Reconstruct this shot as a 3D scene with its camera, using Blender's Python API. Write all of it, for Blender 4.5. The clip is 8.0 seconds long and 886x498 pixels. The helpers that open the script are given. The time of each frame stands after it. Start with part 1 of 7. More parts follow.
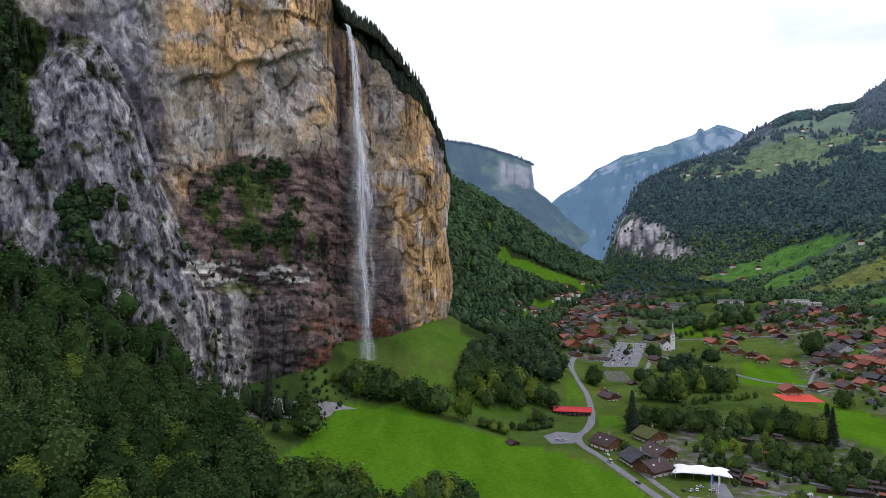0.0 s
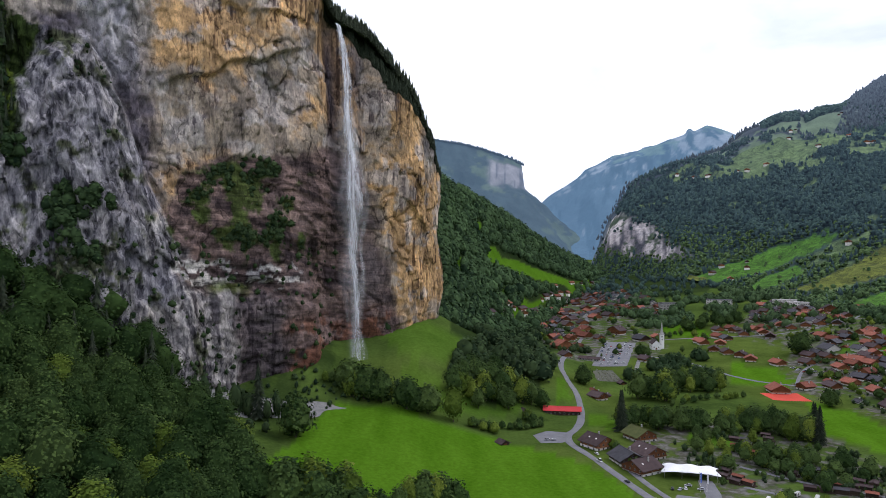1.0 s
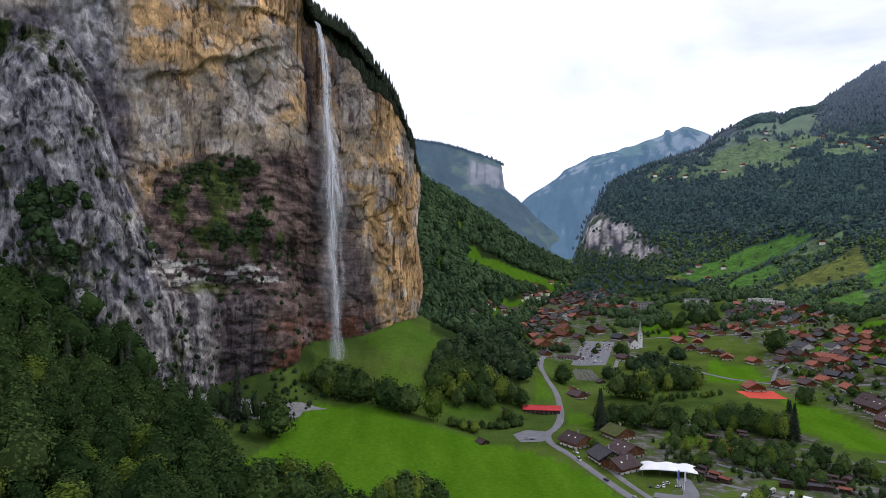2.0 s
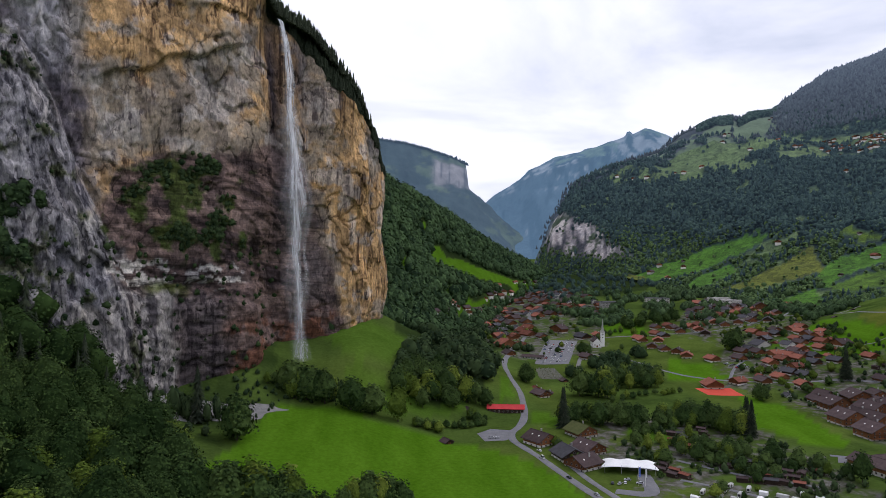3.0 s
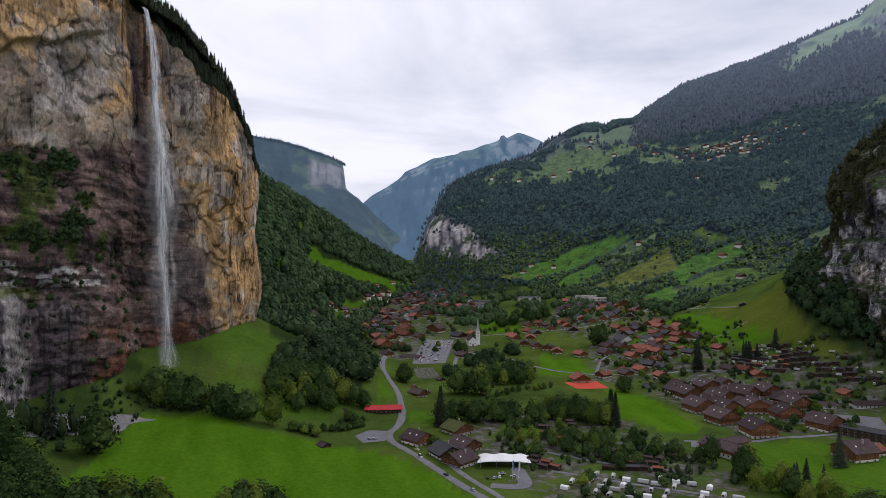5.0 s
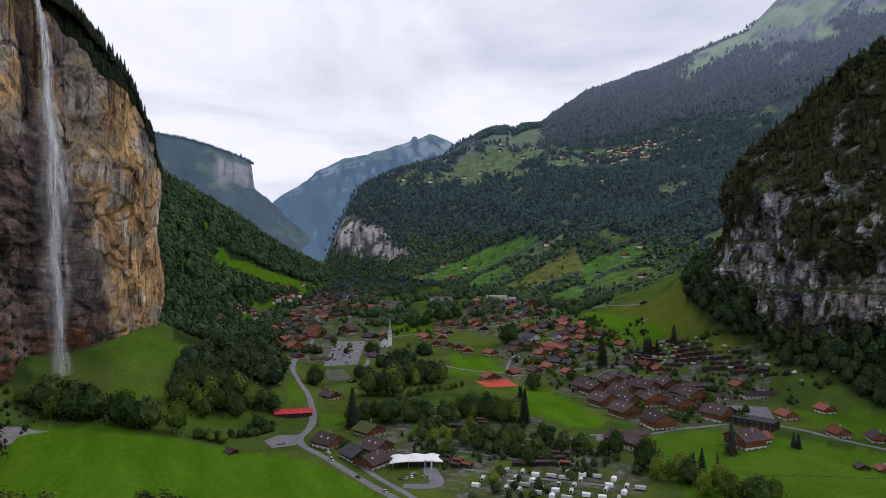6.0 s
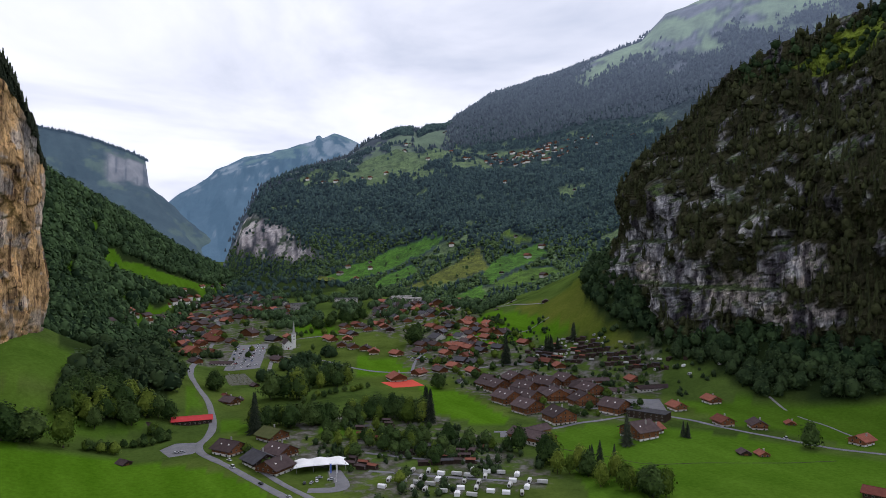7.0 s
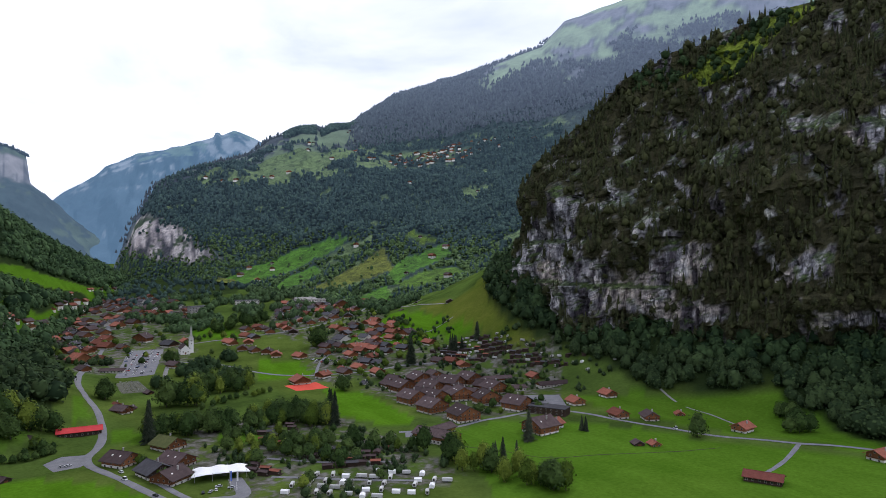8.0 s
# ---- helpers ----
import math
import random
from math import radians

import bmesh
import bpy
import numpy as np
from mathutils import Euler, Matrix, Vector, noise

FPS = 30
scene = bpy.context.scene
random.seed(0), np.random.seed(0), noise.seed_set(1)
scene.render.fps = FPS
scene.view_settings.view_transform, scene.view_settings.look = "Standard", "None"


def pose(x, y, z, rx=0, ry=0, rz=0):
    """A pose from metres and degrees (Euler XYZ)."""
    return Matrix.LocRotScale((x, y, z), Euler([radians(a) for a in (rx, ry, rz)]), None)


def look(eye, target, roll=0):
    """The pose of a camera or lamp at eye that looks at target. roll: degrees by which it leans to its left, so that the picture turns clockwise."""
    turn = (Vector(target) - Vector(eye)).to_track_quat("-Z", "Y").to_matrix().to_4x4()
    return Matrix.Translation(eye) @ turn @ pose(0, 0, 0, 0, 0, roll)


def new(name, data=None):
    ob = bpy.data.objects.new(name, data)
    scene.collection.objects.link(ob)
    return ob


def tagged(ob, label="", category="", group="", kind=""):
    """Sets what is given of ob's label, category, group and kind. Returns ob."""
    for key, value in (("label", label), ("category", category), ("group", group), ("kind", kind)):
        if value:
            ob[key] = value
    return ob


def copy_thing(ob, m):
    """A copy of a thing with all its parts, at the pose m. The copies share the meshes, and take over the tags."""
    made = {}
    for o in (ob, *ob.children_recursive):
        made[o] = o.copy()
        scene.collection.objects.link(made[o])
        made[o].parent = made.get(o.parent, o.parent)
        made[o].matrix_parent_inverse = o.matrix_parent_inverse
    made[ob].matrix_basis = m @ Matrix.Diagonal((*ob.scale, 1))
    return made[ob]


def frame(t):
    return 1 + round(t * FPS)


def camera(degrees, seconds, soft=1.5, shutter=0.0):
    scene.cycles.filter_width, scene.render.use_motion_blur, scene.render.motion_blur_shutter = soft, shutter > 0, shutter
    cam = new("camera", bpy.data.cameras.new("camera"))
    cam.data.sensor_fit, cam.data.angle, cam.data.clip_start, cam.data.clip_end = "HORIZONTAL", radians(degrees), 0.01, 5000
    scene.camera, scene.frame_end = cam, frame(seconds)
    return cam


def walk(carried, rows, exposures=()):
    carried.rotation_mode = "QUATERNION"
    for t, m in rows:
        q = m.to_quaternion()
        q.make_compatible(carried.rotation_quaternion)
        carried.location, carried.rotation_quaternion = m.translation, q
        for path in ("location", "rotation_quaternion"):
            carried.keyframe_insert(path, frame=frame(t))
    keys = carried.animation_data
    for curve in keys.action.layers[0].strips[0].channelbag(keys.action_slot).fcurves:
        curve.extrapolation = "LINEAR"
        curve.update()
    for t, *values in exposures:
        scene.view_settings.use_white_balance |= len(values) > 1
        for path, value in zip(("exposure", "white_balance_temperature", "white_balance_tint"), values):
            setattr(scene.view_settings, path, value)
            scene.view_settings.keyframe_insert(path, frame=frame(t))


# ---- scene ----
cam = camera(63.9, 8.0, soft=0.6)
EYE = 150.0
# seconds, heading clockwise from north (+y), pitch, lean
TURN = [
    (0.0, 0.0, -0.54, 0.10), (0.5, 0.11, -0.55, 0.06), (1.0, 0.79, -0.57, 0.02), (1.5, 1.52, -0.58, 0.02),
    (3.0, 5.26, -0.60, -0.06), (3.5, 7.32, -0.59, -0.08), (4.0, 9.38, -0.56, -0.08), (5.5, 18.58, -0.51, -0.08),
    (6.0, 22.20, -0.47, -0.07), (6.5, 25.90, -0.45, -0.04), (7.0, 29.81, -0.42, -0.01), (7.5, 33.60, -0.39, 0.03),
    (8.0, 37.48, -0.39, 0.07)]
walk(cam, [(t, pose(0, 0, EYE, 90 + p, 0, -a) @ pose(0, 0, 0, 0, 0, -r)) for t, a, p, r in TURN],
     exposures=[(0.0, -0.16, 5800, 17), (1.5, -0.22, 5830, 17), (3.0, -0.50, 5940, 18), (4.0, -0.62, 5990, 18), (5.5, -0.71, 6040, 18), (6.5, -0.65, 5990, 18), (7.2, -0.52, 5890, 17), (8.0, -0.27, 5790, 17)])

# ---- light: an overcast morning, soft sun from the right-hand ridge ----
SUN_BEARING, SUN_HEIGHT = 75.0, 48.0
world = bpy.data.worlds.new("overcast_sky")
scene.world = world
world.use_nodes = True
wt = world.node_tree
wt.nodes.clear()


def wnode(kind, **values):
    n = wt.nodes.new(kind)
    for key, value in values.items():
        n.inputs[key].default_value = value
    return n


sky = wt.nodes.new("ShaderNodeTexSky")
sky.sky_type = "NISHITA"
sky.sun_disc = False
sky.sun_elevation, sky.sun_rotation = radians(SUN_HEIGHT), radians(SUN_BEARING)
coord = wt.nodes.new("ShaderNodeTexCoord")
split = wt.nodes.new("ShaderNodeSeparateXYZ")
wt.links.new(coord.outputs["Generated"], split.inputs[0])
up = wt.nodes.new("ShaderNodeMath")
up.operation = "ADD"
up.inputs[1].default_value = 0.22
wt.links.new(split.outputs[2], up.inputs[0])
flat = []
for i in (0, 1):
    d = wt.nodes.new("ShaderNodeMath")
    d.operation = "DIVIDE"
    wt.links.new(split.outputs[i], d.inputs[0])
    wt.links.new(up.outputs[0], d.inputs[1])
    flat.append(d)
deck = wt.nodes.new("ShaderNodeCombineXYZ")
for i in (0, 1):
    wt.links.new(flat[i].outputs[0], deck.inputs[i])
puffs = wnode("ShaderNodeTexNoise", Scale=0.95, Detail=8.0, Roughness=0.55, Distortion=0.5)
wt.links.new(deck.outputs[0], puffs.inputs["Vector"])
ramp = wt.nodes.new("ShaderNodeValToRGB")
e = ramp.color_ramp.elements
e[0].position, e[0].color = 0.26, (0.64, 0.70, 0.79, 1)
e[1].position, e[1].color = 0.53, (1.22, 1.22, 1.23, 1)
mid = ramp.color_ramp.elements.new(0.40)
mid.color = (0.95, 0.97, 1.0, 1)
wt.links.new(puffs.outputs["Fac"], ramp.inputs["Fac"])
blue = wnode("ShaderNodeBackground", Strength=0.09)
wt.links.new(sky.outputs[0], blue.inputs["Color"])
cloud = wnode("ShaderNodeBackground", Strength=1.34)
wt.links.new(ramp.outputs[0], cloud.inputs["Color"])
cover = wnode("ShaderNodeMixShader", Fac=0.93)
wt.links.new(blue.outputs[0], cover.inputs[1])
wt.links.new(cloud.outputs[0], cover.inputs[2])
wout = wt.nodes.new("ShaderNodeOutputWorld")
wt.links.new(cover.outputs[0], wout.inputs["Surface"])

sun = new("sun", bpy.data.lights.new("sun", "SUN"))
sun.data.energy, sun.data.angle, sun.data.color = 1.6, radians(14), (1.0, 0.95, 0.86)
sb, sh = radians(SUN_BEARING), radians(SUN_HEIGHT)
sun.matrix_world = look((0, 0, 900), Vector((0, 0, 900)) - Vector((math.sin(sb) * math.cos(sh), math.cos(sb) * math.cos(sh), math.sin(sh))))


# ---- shared arithmetic: noise and the lie of the land ----
def lattice(ix, iy, iz, seed):
    h = (ix * 374761393 + iy * 668265263 + iz * 2147483647 + seed * 1274126177) & 0xFFFFFFFF
    h = ((h ^ (h >> 13)) * 1274126177) & 0xFFFFFFFF
    return ((h ^ (h >> 16)) & 0xFFFF) / 32767.5 - 1.0


def noise3(x, y, z, seed=0):
    x, y, z = np.broadcast_arrays(np.asarray(x, float), np.asarray(y, float), np.asarray(z, float))
    ix, iy, iz = np.floor(x).astype(np.int64), np.floor(y).astype(np.int64), np.floor(z).astype(np.int64)
    fx, fy, fz = x - ix, y - iy, z - iz
    fx, fy, fz = [f * f * f * (f * (f * 6 - 15) + 10) for f in (fx, fy, fz)]
    out = 0
    for dx in (0, 1):
        for dy in (0, 1):
            for dz in (0, 1):
                w = (fx if dx else 1 - fx) * (fy if dy else 1 - fy) * (fz if dz else 1 - fz)
                out = out + w * lattice(ix + dx, iy + dy, iz + dz, seed)
    return out


def fbm(x, y, z, octaves=5, gain=0.5, seed=0, ridged=False):
    out, a, k = 0, 1.0, 1.0
    for i in range(octaves):
        n = noise3(np.asarray(x) * k, np.asarray(y) * k, np.asarray(z) * k, seed + i * 17)
        out = out + a * (1 - 2 * np.abs(n) if ridged else n)
        a, k = a * gain, k * 2.03
    return out


def blocks(x, y, seed, tilt=0.5):
    """Fractured blocks: every cell of a jittered grid has a height and a tilt of its own, with sharp steps between."""
    ix, iy = np.floor(x).astype(np.int64), np.floor(y).astype(np.int64)
    best = np.full(np.shape(x), 1e9)
    out = np.zeros(np.shape(x))
    for dx in (-1, 0, 1):
        for dy in (-1, 0, 1):
            cx, cy = ix + dx, iy + dy
            ux, uy = x - cx - 0.5 - 0.45 * lattice(cx, cy, 1, seed), y - cy - 0.5 - 0.45 * lattice(cx, cy, 2, seed)
            d = ux * ux + uy * uy
            h = lattice(cx, cy, 3, seed) + tilt * 2 * (ux * lattice(cx, cy, 4, seed) + uy * lattice(cx, cy, 5, seed))
            near = d < best
            best, out = np.where(near, d, best), np.where(near, h, out)
    return out


def smooth(a, b, v):
    t = np.clip((v - a) / (b - a), 0, 1)
    return t * t * (3 - 2 * t)


def polyline_distance(x, y, pts):
    """Distance to a line of points, and the place along it (0 at the first point, metres)."""
    best = np.full(np.shape(x), 1e9)
    along = np.zeros(np.shape(x))
    side = np.ones(np.shape(x))
    run = 0.0
    for (ax, ay), (bx, by) in zip(pts, pts[1:]):
        ux, uy = bx - ax, by - ay
        length = math.hypot(ux, uy)
        t = np.clip(((x - ax) * ux + (y - ay) * uy) / length ** 2, 0, 1)
        d = np.hypot(x - ax - t * ux, y - ay - t * uy)
        s = np.sign(ux * (y - ay) - uy * (x - ax))
        near = d < best
        best, along, side = np.where(near, d, best), np.where(near, run + t * length, along), np.where(near, s, side)
        run += length
    return best, along, side


# feet of the two rock walls, seen from above
LEFT_WALL = [(-640, 120), (-470, 300), (-330, 440), (-200, 540), (-112, 612), (-62, 662), (-20, 700), (8, 745), (2, 850), (-30, 1100)]
RIGHT_WALL = [(1150, 900), (930, 840), (780, 778), (694, 716), (676, 640), (678, 540), (708, 420), (735, 270), (780, 60), (820, -250)]


# how far the wood at its foot reaches out into the meadow
RIGHT_WOOD = ([0, 532, 592, 652, 705, 758, 818, 872, 890, 919, 945, 965, 1300], [64, 64, 74, 71, 90, 113, 106, 84, 108, 119, 140, 151, 165])


def ground(x, y):
    """Height of the open ground over the valley floor."""
    x, y = np.asarray(x, float), np.asarray(y, float)
    d, s, side = polyline_distance(x, y, LEFT_WALL)
    d = np.where(side > 0, 0, d)
    tall = np.interp(s, [0, 430, 500, 540, 570, 595, 615, 640, 675, 720, 800, 850, 900, 1100], [180, 178, 158, 138, 112, 80, 58, 46, 52, 64, 58, 68, 72, 50])
    wide = np.interp(s, [0, 430, 615, 760, 830, 900, 1100], [330, 320, 260, 190, 150, 170, 230])
    z = tall * np.clip(1 - d / wide, 0, 1) ** 1.35
    z = z + 15 * np.exp(-(((x + 8) / 45) ** 2 + ((y - 645) / 42) ** 2))
    z = z - 10 * np.exp(-(((x + 62) / 24) ** 2 + ((y - 585) / 60) ** 2))
    q = x * 0.616 + y * 0.788
    b = np.degrees(np.arctan2(x, y))
    w = np.interp(b, [-20, 10, 18, 24.7, 34.5, 42, 52, 60], [0.0, 0.12, 0.2, 0.35, 0.6, 1.0, 0.5, 0.1])
    rise = q - 790
    rise = np.where(rise < -60, 0, (rise + 60) ** 2 / 240 * (rise < 60) + rise * (rise >= 60))
    crest = np.interp(b, [10, 24.7, 27, 29, 33, 37.3, 41, 42.5, 46], [60, 50, 44, 38, 42, 66, 104, 118, 130])
    z = z + np.minimum(0.27 * rise * w, crest)
    d2, s2, side2 = polyline_distance(x, y, RIGHT_WALL)
    d2 = np.where(side2 < 0, d2, 0)
    z = z + 72 * np.clip(1 - d2 / 135, 0, 1) ** 1.25
    r = np.hypot(x, y)
    z = z + 1.3 * fbm(x / 90, y / 90, 0, 3, seed=5) * smooth(60, 200, r) + 14 * smooth(0, 1, fbm(x / 400, y / 400, 3, 3, seed=8)) * smooth(1500, 2600, r)
    return z


# ---- materials ----
def material(name, rough=0.9, metal=0.0):
    m = bpy.data.materials.new(name)
    m.use_nodes = True
    t = m.node_tree
    b = t.nodes["Principled BSDF"]
    b.inputs["Roughness"].default_value, b.inputs["Metallic"].default_value = rough, metal
    b.inputs["Specular IOR Level"].default_value = 0.06
    return m, t, b


def add(t, kind, links=(), **values):
    n = t.nodes.new(kind)
    for key, value in values.items():
        n.inputs[key].default_value = value
    for key, socket in links:
        t.links.new(socket, n.inputs[key])
    return n


def ramped(t, fac, stops):
    n = t.nodes.new("ShaderNodeValToRGB")
    e = n.color_ramp.elements
    e[0].position, e[0].color = stops[0][0], (*stops[0][1], 1)
    e[1].position, e[1].color = stops[-1][0], (*stops[-1][1], 1)
    for p, c in stops[1:-1]:
        e.new(p).color = (*c, 1)
    t.links.new(fac, n.inputs[0])
    return n.outputs[0]


def blend(t, fac, a, b, mode="MIX"):
    n = t.nodes.new("ShaderNodeMix")
    n.data_type, n.blend_type = "RGBA", mode
    for socket, v in ((n.inputs[0], fac), (n.inputs[6], a), (n.inputs[7], b)):
        if isinstance(v, (int, float)):
            socket.default_value = v
        elif isinstance(v, tuple):
            socket.default_value = (*v, 1)
        else:
            t.links.new(v, socket)
    return n.outputs[2]


def grain(t, scale, detail=5.0, rough=0.55, stretch=(1, 1, 1), coords="Object"):
    c = t.nodes.new("ShaderNodeTexCoord")
    m = add(t, "ShaderNodeMapping", [("Vector", c.outputs[coords])], Scale=stretch)
    return add(t, "ShaderNodeTexNoise", [("Vector", m.outputs[0])], Scale=scale, Detail=detail, Roughness=rough).outputs["Fac"]


def relief(t, b, height, strength, distance):
    n = add(t, "ShaderNodeBump", [("Height", height)], Strength=strength, Distance=distance)
    t.links.new(n.outputs[0], b.inputs["Normal"])


def attribute(t, name):
    n = t.nodes.new("ShaderNodeAttribute")
    n.attribute_name = name
    return n


def worn(name, dark, light, scale=1.0, rough=0.85, bump=0.3, size=0.02, stretch=(1, 1, 1), metal=0.0, spread=0.0):
    """A surface between two colours: fine grain, broad stains, a little relief, and a shade of its own for each thing."""
    m, t, b = material(name, rough, metal)
    fine = grain(t, scale * 6, 6, 0.6, stretch)
    broad = grain(t, scale * 0.7, 3, 0.5)
    c = blend(t, 0.45, ramped(t, fine, [(0.3, dark), (0.7, light)]), ramped(t, broad, [(0.3, dark), (0.7, light)]))
    if spread:
        info = t.nodes.new("ShaderNodeObjectInfo")
        h = add(t, "ShaderNodeHueSaturation", [("Color", c)])
        v = add(t, "ShaderNodeMapRange", [("Value", info.outputs["Random"])])
        v.inputs[3].default_value, v.inputs[4].default_value = 1 - spread, 1 + spread
        t.links.new(v.outputs[0], h.inputs["Value"])
        c = h.outputs[0]
    t.links.new(c, b.inputs["Base Color"])
    relief(t, b, fine, bump, size)
    return m


def leafy(name, dark, light, scale=0.3, spread=0.35, rough=0.8, ends=(0.2, 0.8)):
    """Foliage: each clump takes its own shade, each tree too, and broad noise drifts between trees."""
    m, t, b = material(name, rough)
    geo = t.nodes.new("ShaderNodeNewGeometry")
    info = t.nodes.new("ShaderNodeObjectInfo")
    broad = grain(t, scale, 4, 0.6)
    mix = add(t, "ShaderNodeMath", [(0, geo.outputs["Random Per Island"]), (1, broad)])
    mix.operation = "ADD"
    half = add(t, "ShaderNodeMath", [(0, mix.outputs[0])])
    half.operation, half.inputs[1].default_value = "MULTIPLY", 0.5
    c = ramped(t, half.outputs[0], [(ends[0], dark), (ends[1], light)])
    v = add(t, "ShaderNodeMapRange", [("Value", info.outputs["Random"])])
    v.inputs[3].default_value, v.inputs[4].default_value = 1 - spread, 1 + spread
    hue = add(t, "ShaderNodeMapRange", [("Value", info.outputs["Random"])])
    hue.inputs[3].default_value, hue.inputs[4].default_value = 0.515, 0.485
    h = add(t, "ShaderNodeHueSaturation", [("Color", c), ("Value", v.outputs[0]), ("Hue", hue.outputs[0])])
    t.links.new(h.outputs[0], b.inputs["Base Color"])
    b.inputs["Specular IOR Level"].default_value = 0.02
    return m


# meadow: three kinds of grass and a bare forest floor, laid out by the sheet's own cover attribute
MEADOW, t, b = material("meadow_grass", 1.0)
b.inputs["Specular IOR Level"].default_value = 0.0
cover_at = attribute(t, "cover")
kinds = add(t, "ShaderNodeSeparateColor", [("Color", cover_at.outputs["Color"])])
tuft, patch = grain(t, 0.35, 8, 0.65), grain(t, 0.018, 5, 0.6)
lanes = grain(t, 0.06, 3, 0.5, (1.0, 0.25, 1.0))
c = ramped(t, patch, [(0.36, (0.036, 0.060, 0.013)), (0.64, (0.075, 0.118, 0.023))])
mown = ramped(t, lanes, [(0.3, (0.050, 0.118, 0.005)), (0.7, (0.072, 0.155, 0.009))])
dry = ramped(t, patch, [(0.3, (0.066, 0.092, 0.012)), (0.7, (0.11, 0.12, 0.022))])
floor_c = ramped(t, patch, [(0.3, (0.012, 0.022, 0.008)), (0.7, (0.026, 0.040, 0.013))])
c = blend(t, kinds.outputs[0], c, mown)
c = blend(t, kinds.outputs[1], c, dry)
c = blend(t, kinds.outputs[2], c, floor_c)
yard = add(t, "ShaderNodeMath", [(0, attribute(t, "yard").outputs["Fac"]), (1, ramped(t, grain(t, 0.055, 6, 0.62), [(0.44, (0, 0, 0)), (0.56, (1, 1, 1))]))])
yard.operation = "MULTIPLY"
c = blend(t, yard.outputs[0], c, ramped(t, grain(t, 0.11, 5, 0.6), [(0.36, (0.022, 0.036, 0.014)), (0.5, (0.085, 0.078, 0.066)), (0.64, (0.15, 0.145, 0.14))]))
c = blend(t, 0.55, c, ramped(t, tuft, [(0.3, (0.55, 0.6, 0.5)), (0.7, (1.25, 1.2, 1.3))]), "MULTIPLY")
t.links.new(c, b.inputs["Base Color"])
relief(t, b, tuft, 0.5, 0.5)

